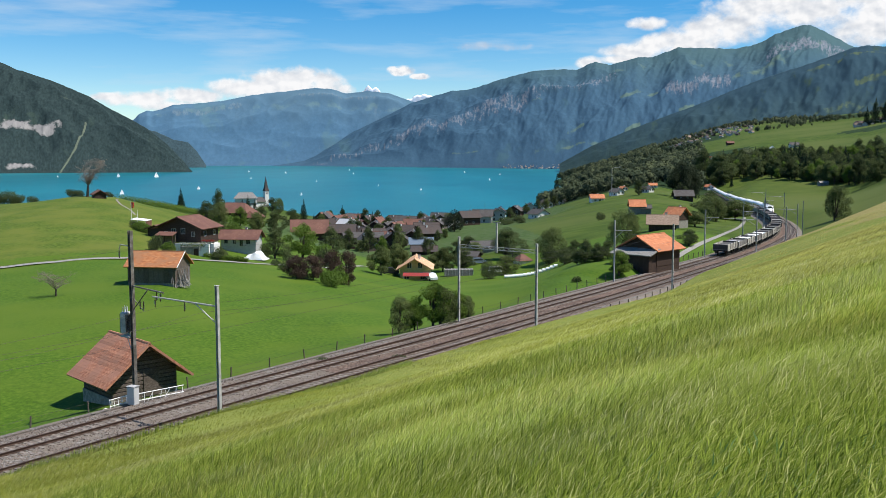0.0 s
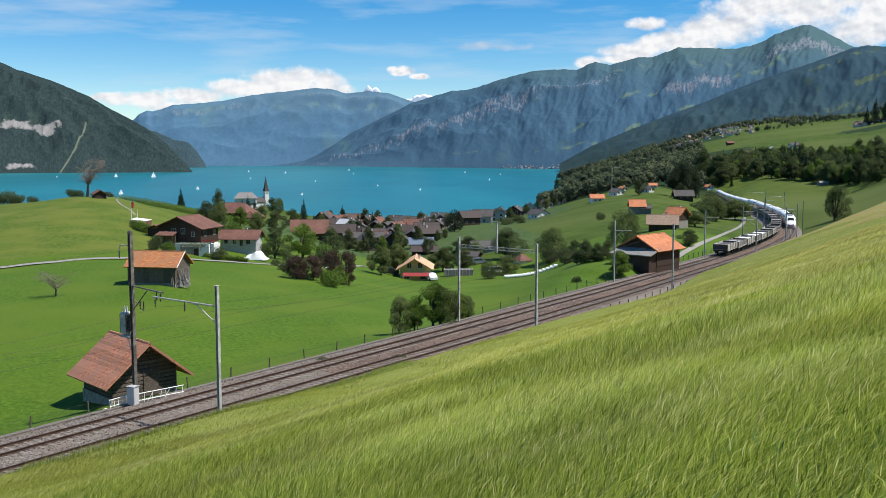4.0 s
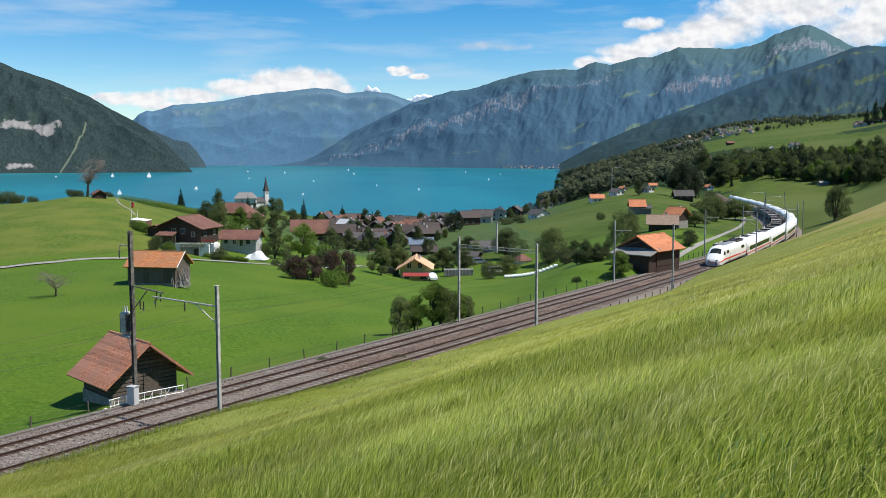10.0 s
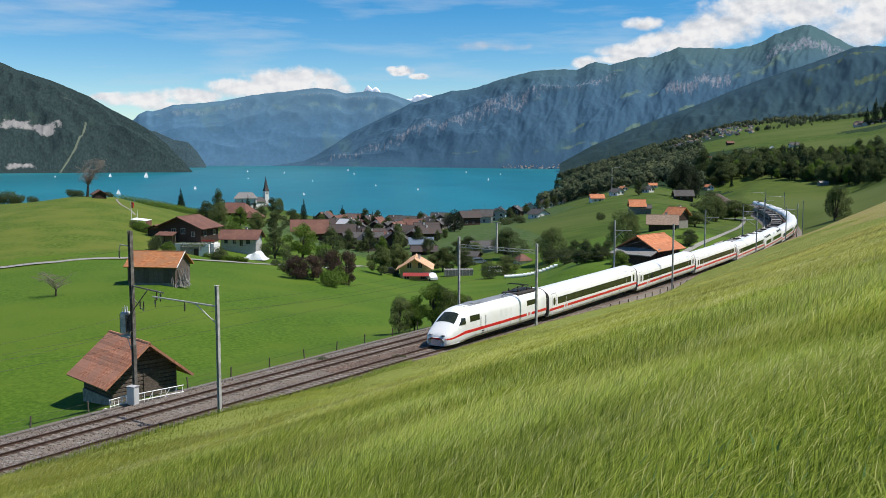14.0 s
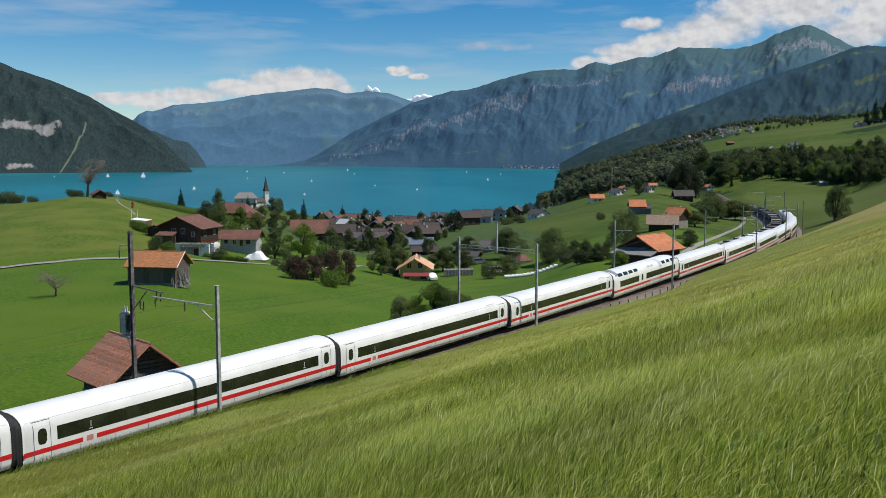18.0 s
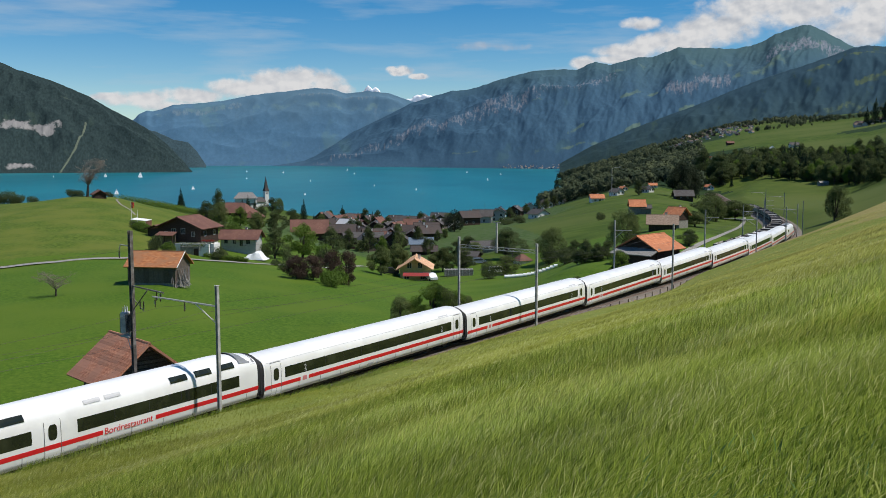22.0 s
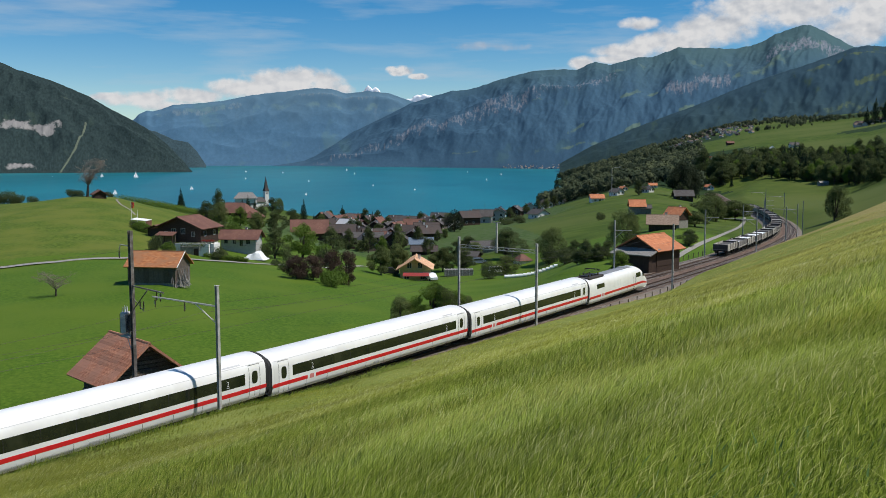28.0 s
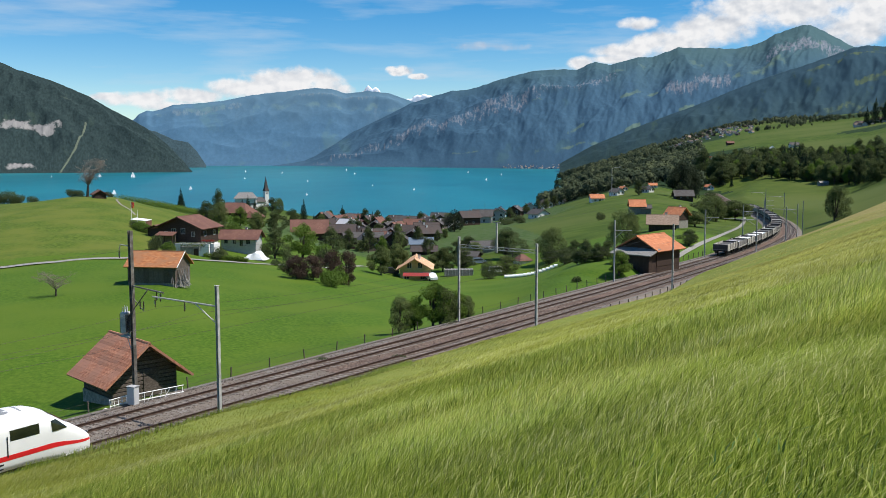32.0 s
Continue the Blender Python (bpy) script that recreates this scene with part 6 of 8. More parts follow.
VILLAGE_SPOTS = [(-47, 420), (-37.6, 430), (-27, 330), (-21.7, 380), (-16.4, 390), (-10, 420), (-32.6, 470), (-18.7, 480), (-11.4, 520), (-28.6, 560), (-44.4, 590), (-52.4, 560),
                 (-1.4, 560), (-18.9, 335), (-32.4, 372), (-5.1, 440), (-61, 480), (-25, 425), (-40, 500), (-8, 475), (-35, 395), (-14, 450), (-3, 510), (-22, 520), (-53, 520), (-12, 360), (-24, 348), (-17, 352), (-6, 372), (-27, 362), (-40, 372), (-20, 402), (-2, 455), (-30, 410), (4, 470), (-7, 392), (-44, 440), (-57, 450)]
SHORE_SPOTS = [(13.4, 484), (21.6, 504), (30.3, 524), (43.5, 560), (70.3, 640), (87.4, 700), (104.1, 760), (56, 600), (36, 590)]


def village():
    rnd = random.Random(21)
    # dark roofs and walls put the village's cloud shade into colour
    roofs = [M_DARKROOF, M_SLATE, M_DARKROOF, M_BROWNROOF, M_DARKROOF]
    walls = [M_DARKWOOD, M_DARKWOOD, M_PLANK, M_DARKWOOD, M_PLASTER]
    for i, (x, y) in enumerate(VILLAGE_SPOTS):
        l, w = rnd.uniform(8.0, 12.5), rnd.uniform(6.5, 8.6)
        wm, rm = walls[i % 5], roofs[(i * 3) % 5]
        nm = {id(M_DARKWOOD): "dark wooden", id(M_PLASTER): "white plastered", id(M_PLANK): "weathered wooden"}[id(wm)]
        house(x, y, rnd.choice([0, 90, 180, 270]) + rnd.uniform(-25, 25), l, w, rnd.uniform(3.6, 4.8), rnd.uniform(2.3, 3.1), wm, rm,
              nm + " village house with a " + {id(M_BROWNROOF): "brown tiled", id(M_SLATE): "dark slate", id(M_DARKROOF): "dark tile"}[id(rm)] + " roof", "village_house", "house", 0.9,
              group="houses of the lakeside village", front=[(-2, 3, 0.9, 1.1), (2, 3, 0.9, 1.1)], back=[(-2, 3, 0.9, 1.1), (2, 3, 0.9, 1.1)],
              side=[(-3, 1.2, 1, 1.2), (0, 1.2, 1, 1.2), (3, 1.2, 1, 1.2)], far_side=[(-3, 1.2, 1, 1.2), (3, 1.2, 1, 1.2)], k=0.88)
    for i, (x, y) in enumerate(SHORE_SPOTS):
        house(x, y, rnd.choice([-80, -100, 0, 20]) + rnd.uniform(-12, 12), rnd.uniform(8, 10), rnd.uniform(7, 8.5), rnd.uniform(4.0, 5.2), rnd.uniform(2.4, 3.0), M_GREYWALL if i % 3 else M_DARKWOOD,
              M_SLATE if i % 2 else M_DARKROOF, ("grey-white plastered" if i % 3 else "dark wooden") + " lakeside house with a " + ("slate" if i % 2 else "dark tile") + " roof", "village_house", "house", 0.9,
              group="houses of the lakeside village", front=[(-2, 3.2, 1.2, 1.3), (2, 3.2, 1.2, 1.3), (-2, 0.8, 1.2, 1.3), (2, 0.8, 1.2, 1.3)], side=[(-3, 1.2, 1, 1.3), (1, 1.2, 1, 1.3)])
    house(51.2, 499.5, -60, 10.5, 9.0, 3.6, 2.6, M_PLASTER, M_SLATE, "white house with a grey roof on the green slope", "house", "house", 0.9, front=[(-2, 1.2, 1.0, 1.2), (1.5, 1.2, 1.2, 1.6)], side=[(0, 1, 1, 1.2), (3, 1, 1, 1.2)], k=0.84)
    lh = house(-29.8, 345.6, 12, 14, 8.0, 4.6, 1.5, M_DARKWOOD, M_SLATE, "long dark village building with a row of white windows", "long_house", "house", 0.7, chimney=False,
               side=[(-5.6 + k * 1.4, 3.0, 0.9, 0.9) for k in range(9)])
    house(-5.7, 284.9, -2, 10.5, 6.0, 2.6, 1.9, M_DARKWOOD, M_DARKROOF, "dark wooden barn with a dark brown roof behind the yellow house", "barn", "barn", 0.8, chimney=False, k=0.70)
    house(-7.8, 330, 4, 10.0, 9.0, 3.0, 2.4, M_GREYWOOD, M_BLUEROOF, "building with a blue-grey sheet-metal roof", "workshop", "building", 0.8, chimney=False, k=0.78)
    house(19.6, 229.0, 30, 5.4, 5.0, 2.2, 2.0, M_PLASTER, M_BROWNROOF, "small house with a steep red-brown roof", "house", "house", 0.5, chimney=False, hip=(2.0, 2.0), k=0.62)
    house(11.3, 262, 15, 7.0, 6.0, 2.4, 1.4, M_GREYWOOD, M_SLATE, "grey shed with a slate roof", "shed", "shed", 0.5, chimney=False)
    house(7.0, 243, -20, 5.0, 4.4, 2.2, 1.0, M_DARKWOOD, M_SLATE, "low dark garden shed", "shed", "shed", 0.4, chimney=False)
    for (x, y), rm, rot, sc in (((81.9, 497.5), M_ORANGEROOF, 5, 0.63), ((97.4, 523.5), M_SLATE, -60, 0.62), ((111.6, 579.1), M_ORANGEROOF, -70, 0.46), ((114.5, 523.1), M_SLATE, -50, 0.52), ((134.0, 596.8), M_ORANGEROOF, 0, 0.46),
                                ((190.0, 668.0), M_ORANGEROOF, -80, 0.60), ((261.5, 950), M_BROWNROOF, 0, 0.82), ((274, 962), M_ORANGEROOF, -80, 0.82), ((374.3, 1000), M_SLATE, 0, 0.82), ((382.6, 1250), M_BROWNROOF, 0, 0.82)):
        house(x, y, rot, 11 * sc, 8.5 * sc, 4.2 * sc, 2.9 * sc, M_PLASTER if rm is not M_BROWNROOF else M_DARKWOOD, rm, "hillside house with an orange tiled roof" if rm is M_ORANGEROOF else "hillside house with a dark roof",
              "hillside_house", "house", 0.9 * sc, group="houses on the eastern hillside", front=[(-2 * sc, 2.4 * sc, 1, 1.0), (2 * sc, 2.4 * sc, 1, 1.0)], side=[(-2 * sc, 1.2 * sc, 1, 1.0), (2 * sc, 1.2 * sc, 1, 1.0)])
    house(352, 1003, -90, 7, 6, 1.2, 3.4, M_PLASTER, M_CANVAS, "white tent-roofed hall on the upper fields", "hall", "building", 0.4, chimney=False)
    house(-47.5, 430, 60, 8.0, 7.0, 4.4, 2.6, M_PLASTER, M_BROWNROOF, "white plastered village house with a brown roof", "village_house", "house", 0.8, group="houses of the lakeside village", front=[(-1.5, 2.6, 0.9, 1.1), (1.5, 2.6, 0.9, 1.1)], side=[(-2, 1.4, 0.9, 1.1), (2, 1.4, 0.9, 1.1)])
    house(-42.5, 412, -35, 7.0, 6.5, 4.0, 2.4, M_PLASTER, M_LIGHTGREY, "white plastered village house with a pale roof", "village_house", "house", 0.8, group="houses of the lakeside village", front=[(-1.5, 2.6, 0.9, 1.1), (1.5, 2.6, 0.9, 1.1)], side=[(-2, 1.4, 0.9, 1.1), (2, 1.4, 0.9, 1.1)])
    # church
    x, y = -117.6, 620.0
    z = ground_z(x, y) + 1.2
    c = thing("church", pose(x, y, z, 0, 0, 38), "white village church with a tall brown shingled spire", "church")
    part("tower", Geo().box(-1.45, 1.45, -1.45, 1.45, -4, 8.6), M_PLASTER, c)
    part("spire", Geo().add([(-1.7, -1.7, 8.6), (1.7, -1.7, 8.6), (1.7, 1.7, 8.6), (-1.7, 1.7, 8.6), (-1.0, -1.0, 11.0), (1.0, -1.0, 11.0), (1.0, 1.0, 11.0), (-1.0, 1.0, 11.0), (0, 0, 18.6)],
                            [(3, 2, 1, 0), (0, 1, 5, 4), (1, 2, 6, 5), (2, 3, 7, 6), (3, 0, 4, 7), (4, 5, 8), (5, 6, 8), (6, 7, 8), (7, 4, 8)]), M_DARKROOF, c)
    for a in (-1, 1):
        part("belfry_window", Geo().box(a * 0.6 - 0.25, a * 0.6 + 0.25, -1.49, -1.41, 6.4, 7.6), M_PANE, c)
    part("nave", Geo().box(-12.5, -2.0, -3.5, 3.5, -4, 1.6), M_PLASTER, c)
    for sg in (-1, 1):
        part("nave_roof", roof_plane([(-13, sg * 4.0, 1.5), (-1.9, sg * 4.0, 1.5), (-1.9, 0, 4.6), (-13, 0, 4.6)]), M_SLATE, c)
    house(-124.2, 587.0, 8, 15, 10, 4.0, 3.6, M_PLASTER, M_GREYWOOD, "large house with a weathered grey roof near the church", "house", "house", 0.9, hip=(2.5, 2.5), front=[(0, 2, 1, 1)], z=20.6, k=0.86)


def clutter():
    # wrapped silage bales in a row
    r = thing("silage_row", pose(18.4, 198.0, ground_z(18.4, 198.0), 0, 0, 0), "long row of white plastic-wrapped silage bales", "bales")
    rnd = random.Random(3)
    for k in range(14):
        x = -7.0 + k * 1.08
        gz = ground_z(18.4 + x * 0.75, 198.0) - ground_z(18.4, 198.0)
        part("bale", Geo().tube((x * 0.75, 0, gz + 0.42), (x * 0.75 + 0.80, 0, gz + 0.40), 0.40, 0.39, 14), M_SHEET, r)
    r2 = thing("white_cover", pose(-35.4, 176.0, ground_z(-35.4, 176.0) + 0.3, 0, 0, -10), "crumpled white plastic sheet over a heap", "cover")
    r2.scale = (0.85, 0.85, 0.75)
    rows = []
    for j in range(17):
        row = []
        for i in range(23):
            u, v = -1 + 2 * i / 22, -1 + 2 * j / 16
            f = max(0.0, min(1.0, 2.2 * (1 - abs(u + 0.1)), 2.6 * (1 - abs(v))))
            peak = 0.9 + 0.9 * math.exp(-((u - 0.15) / 0.35) ** 2) + 0.35 * (1 - 2 * abs(noise.noise((u * 2.2, v * 2.2, 3.0)))) + 0.16 * noise.noise((u * 7, v * 7, 1.0))
            row.append((u * 2.6, v * 1.7, -0.15 + f * peak))
        rows.append(row)
    part("cover_sheet", Geo().grid(rows), M_SHEET, r2)
    w = thing("terrace_wall", pose(-44.9, 169.6, ground_z(-44.9, 169.6) - 0.2, 0, 0, -8), "pale stone terrace wall below the chalet with a white stair flank", "wall")
    part("stone_face", Geo().box(-3.2, 0.4, -0.2, 0.3, 0.0, 1.75, bevel=0.04), M_STONE, w)
    part("coping", Geo().box(-3.25, 0.45, -0.25, 0.35, 1.75, 1.85), M_GRAVEL, w)
    part("stair_flank", Geo().prism([(0.4, 0.0), (2.3, 0.2), (2.3, 2.3), (1.8, 2.2), (0.4, 0.9)], -0.3, 0.2), M_WHITEPAINT, w, "white-painted stair flank")
    part("door", Geo().box(-0.6, 0.25, -0.24, -0.18, 0.05, 1.5), M_DARKWOOD, w)
    part("shrubs", leaf_cloud([(-3.0 + k * 0.42, 0.0, 2.0, 0.3, 0.3, 0.3) for k in range(12)], 500, 0.10, 4), M_LEAF, w, "low green plants on the wall")
    # parked vehicles by the yellow house
    for x, y, rot, mat, lab in ((-2.6, 204.2, -70, M_SHEET, "small white van parked beside the yellow house"), (-12.0, 207.5, 5, M_IRON, "dark car parked beside the yellow house"),
                                (9.0, 236.0, 20, M_BLUEROOF, "blue car parked in a yard"), (12.6, 214.0, 10, M_SHEET, "white car parked behind the bales")):
        v = thing("parked_car", pose(x, y, ground_z(x, y) + 0.02, 0, 0, rot), lab, "car", "parked cars")
        part("body", Geo().prism([(-2.1, 0.35), (2.1, 0.35), (2.15, 0.85), (1.3, 1.0), (0.7, 1.55), (-1.5, 1.6), (-2.1, 1.0)], -0.85, 0.85), mat, v)
        part("side_glass", Geo().prism([(-1.5, 1.02), (1.1, 1.02), (0.65, 1.48), (-1.4, 1.5)], -0.87, 0.87), M_PANE, v)
        for a in (-1.3, 1.3):
            for b in (-0.8, 0.8):
                part("wheel", Geo().tube((a, b - 0.1, 0.32), (a, b + 0.1, 0.32), 0.33, n=14), M_IRON, v)
    gh = thing("greenhouse", pose(3.6, 212.5, ground_z(3.6, 212.5), 0, 0, 4), "low glass garden greenhouse with pale frame", "greenhouse")
    part("glazing", Geo().prism([(-3.2, 0), (3.2, 0), (3.2, 1.5), (-3.2, 1.5)], -1.2, 1.2), M_GREYWOOD, gh)
    for k in range(9):
        part("bar", Geo().box(-3.2 + k * 0.8 - 0.04, -3.2 + k * 0.8 + 0.04, -1.26, 1.26, 0, 1.56), M_STEEL, gh)
    lg = thing("log_pile", pose(-33.9, 119.8, ground_z(-33.9, 119.8), 0, 0, 20), "pile of pale branches and firewood by the barn", "wood pile")
    for k in range(70):
        a, zz = rnd.uniform(-1.3, 1.3), rnd.uniform(0.0, 2.6)
        part("branch", Geo().tube((a, rnd.uniform(-0.9, 0.3), zz * 0.4), (a * 0.55 + rnd.uniform(-0.6, 0.6), rnd.uniform(0.0, 0.9), 0.5 + zz), rnd.uniform(0.02, 0.06), 0.015, 5), M_GREYWOOD, lg)


# ---------------------------------------------------------------- trees
def leaf_material(name, a, b, trans=0.3):
    return material(name, [tuple(c * 0.6 for c in a), a, b], 0.9, 0.75, spec=0.12, random_value=0.2, trans=trans, detail=6, lift=0.65)


M_LEAF = leaf_material("green_leaves", (0.098, 0.128, 0.040), (0.175, 0.205, 0.072))
M_LEAFDARK = leaf_material("dark_leaves", (0.066, 0.090, 0.032), (0.120, 0.148, 0.054))
M_LEAFBLACK = leaf_material("blackish_leaves", (0.026, 0.038, 0.018), (0.050, 0.064, 0.028), 0.15)
M_LEAFLIGHT = leaf_material("light_leaves", (0.10, 0.165, 0.025), (0.17, 0.235, 0.045))
M_TWIG = material("fine_twigs", [(0.13, 0.105, 0.088), (0.20, 0.165, 0.14), (0.28, 0.235, 0.20)], 3.0, 0.9)
M_LEAFRED = leaf_material("copper_leaves", (0.070, 0.048, 0.036), (0.115, 0.08, 0.055))
M_NEEDLE = leaf_material("spruce_needles", (0.024, 0.044, 0.02), (0.045, 0.072, 0.03), 0.15)
M_FLOWER = leaf_material("flower_red", (0.28, 0.03, 0.02), (0.25, 0.10, 0.05), 0.2)
M_BARK = material("bark", [(0.03, 0.024, 0.018), (0.07, 0.058, 0.045), (0.13, 0.11, 0.09)], 5.0, 0.95, 0.02, 12.0)


def leaf_cloud(lobes, count, size, seed, outward=0.6):
    """Small leaf sprays spread over lobes (x, y, z, rx, ry, rz), denser towards their skin."""
    rs = np.random.RandomState(seed)
    lb = np.array(lobes, float)
    vol = (lb[:, 3] * lb[:, 4] * lb[:, 5]) ** 0.67
    pick = rs.choice(len(lb), count, p=vol / vol.sum())
    d = rs.normal(size=(count, 3))
    d /= np.linalg.norm(d, axis=1)[:, None]
    rad = 1 - 0.55 * rs.rand(count) ** 1.8
    wob = 1 + 0.16 * np.sin(d[:, 0] * 7 + pick) * np.cos(d[:, 2] * 6 + pick * 2)
    c = lb[pick, :3] + d * lb[pick, 3:] * (rad * wob)[:, None]
    nrm = d * outward + rs.normal(size=(count, 3)) * 0.6 + np.array([0, 0, 0.25])
    nrm /= np.linalg.norm(nrm, axis=1)[:, None]
    t = np.cross(nrm, rs.normal(size=(count, 3)))
    t /= np.linalg.norm(t, axis=1)[:, None]
    b = np.cross(nrm, t)
    sz = size * (0.6 + 0.8 * rs.rand(count))[:, None]
    V = np.stack([c - t * sz, c - b * sz * 0.45 + nrm * sz * 0.12, c + t * sz, c + b * sz * 0.45 + nrm * sz * 0.12], 1).reshape(-1, 3)
    g = Geo()
    g.v = V.tolist()
    g.f = np.arange(count * 4).reshape(-1, 4).tolist()
    g.mi = [0] * count
    return g


def broadleaf(name, h, r, seed, mat, label, count=15000, size=0.105, trunk=0.11, flat=1.0):
    """A tapered trunk with limbs and a crown of leaf sprays on several lobes."""
    rnd = random.Random(seed)
    t = thing(name, Matrix(), label, "tree")
    th = h * trunk
    g = Geo()
    g.tube((0, 0, -0.8), (0.04 * h * rnd.uniform(-1, 1), 0, th), 0.035 * h, 0.024 * h, 9)
    lobes = []
    n = 17
    side = rnd.uniform(0, 6.28)
    for i in range(n):
        a = 2.4 * i + rnd.uniform(-0.6, 0.6)
        q = (i + 0.5) / n
        rr = r * 0.72 * math.sin(math.pi * (0.24 + 0.66 * q)) * rnd.uniform(0.55, 1.25) * (1 + 0.28 * math.cos(a - side))
        z = th + (h - th) * (0.02 + 0.80 * q + rnd.uniform(-0.06, 0.06))
        c = (rr * math.cos(a), rr * math.sin(a), z)
        lr = r * rnd.uniform(0.24, 0.50)
        lobes.append((*c, lr, lr, lr * rnd.uniform(0.65, 0.95) * flat))
        g.tube((0, 0, th * rnd.uniform(0.75, 1.0)), (c[0] * 0.9, c[1] * 0.9, c[2] - 0.1 * lr), 0.014 * h, 0.004 * h, 6)
    g.tube((0, 0, th), (0, 0, h * 0.85), 0.022 * h, 0.005 * h, 7)
    lobes.append((0, 0, h - r * 0.42, r * 0.4, r * 0.4, r * 0.42))
    part("trunk", g, M_BARK, t)
    part("crown", leaf_cloud(lobes, count, size, seed), mat, t)
    return t


def conifer(name, h, r, seed, label):
    t = thing(name, Matrix(), label, "tree")
    part("trunk", Geo().tube((0, 0, -0.8), (0, 0, h * 0.96), 0.022 * h, 0.004 * h, 8), M_BARK, t)
    lobes = []
    rnd = random.Random(seed)
    n = 16
    for i in range(n):
        q = i / n
        rr = r * (1 - q) ** 0.85 * rnd.uniform(0.8, 1.1)
        for a in range(5 if q < 0.75 else 3):
            an = a * 1.2566 + i * 0.7
            lobes.append((0.55 * rr * math.cos(an), 0.55 * rr * math.sin(an), h * (0.10 + 0.86 * q) - 0.1 * rr, rr * 0.5, rr * 0.5, h * 0.045))
    part("crown", leaf_cloud(lobes, 9000, 0.135 * h / 14, seed, 0.3), M_NEEDLE, t)
    return t


def bush(name, r, h, seed, mat, label, count=3600, size=0.10):
    t = thing(name, Matrix(), label, "bush")
    rnd = random.Random(seed)
    lobes = [(0, 0, h * 0.5, r * 0.8, r * 0.8, h * 0.5)]
    g = Geo()
    for i in range(8):
        a = i * 2.4
        c = (r * 0.55 * math.cos(a), r * 0.55 * math.sin(a), h * rnd.uniform(0.25, 0.75))
        lobes.append((*c, r * 0.45, r * 0.45, h * 0.3))
        g.tube((0, 0, -0.3), c, 0.04, 0.012, 5)
    part("stem", g, M_BARK, t)
    part("foliage", leaf_cloud(lobes, count, size, seed), mat, t)
    return t


def bare_tree(x, y, h, seed, label, wide=0.5, stem=0.26, low=0.30):
    """A leafless tree: limbs fan out from the stem to points spread through an egg-shaped crown."""
    t = thing("bare_tree", pose(x, y, ground_z(x, y) - 0.05), label, "tree", "leafless trees")
    rnd = random.Random(seed)
    part("trunk", Geo().tube((0, 0, -0.5), (0.02 * h, 0, h * stem), h * 0.034, h * 0.026, 9, False), M_BARK, t)
    fork = Vector((0.02 * h, 0, h * stem))
    mid = Vector((0, 0, h * (low + 1) / 2))
    half = Vector((h * wide, h * wide, h * (1 - low) / 2))

    def aim(shell):
        while True:
            d = Vector((rnd.uniform(-1, 1), rnd.uniform(-1, 1), rnd.uniform(-1, 1)))
            if 0.3 < d.length < 1:
                d = Vector((d.x * 1.3, d.y * 1.3, d.z)).normalized() * shell
                return mid + Vector((d.x * half.x, d.y * half.y, d.z * half.z))

    def bent(g, a, b, r0, r1, n, k=4):
        q = (b - a).length * 0.12
        pts = [a + (b - a) * (i / k) + Vector((rnd.uniform(-q, q), rnd.uniform(-q, q), q * math.sin(math.pi * i / k))) * (0.0 if i in (0, k) else 1.0) for i in range(k + 1)]
        for i in range(k):
            ra, rb = r0 + (r1 - r0) * i / k, r0 + (r1 - r0) * (i + 1) / k
            g.tube(pts[i], pts[i + 1], ra, rb, n, False)
        return pts
    twigs = Geo()
    for i in range(12):
        tip = aim(rnd.uniform(0.72, 0.92))
        if tip.z < fork.z + 0.05 * h:
            tip.z = fork.z + rnd.uniform(0.05, 0.15) * h
        limb = Geo()
        pts = bent(limb, fork, tip, h * 0.011, h * 0.0028, 6, 5)
        for j in range(9):
            a = pts[rnd.randint(1, 5)]
            b = a + (aim(1.0) - a) * rnd.uniform(0.25, 0.5)
            p2 = bent(limb, a, b, h * 0.0034, h * 0.0014, 4, 3)
            for k in range(8):
                c = p2[rnd.randint(1, 3)]
                o = (c - mid)
                d = (o.normalized() if o.length > 0 else Vector((0, 0, 1))) + Vector((rnd.uniform(-1, 1), rnd.uniform(-1, 1), rnd.uniform(-0.7, 1))) * 0.9
                twigs.tube(c, c + d.normalized() * h * rnd.uniform(0.05, 0.12), h * 0.0012, h * 0.0006, 3, False)
        part("limb", limb, M_TWIG, t)
    part("twig_spray", twigs, M_TWIG, t)


def put(src, x, y, scale=1.0, group="", label="", sz=None):
    ob = copy_thing(src, pose(x, y, ground_z(x, y) - 0.05, 0, 0, (x * 37 + y * 11) % 360))
    ob.scale = (scale, scale, scale * (sz or 1.0))
    if label:
        ob["label"] = label
    if group:
        ob["group"] = group
    return ob


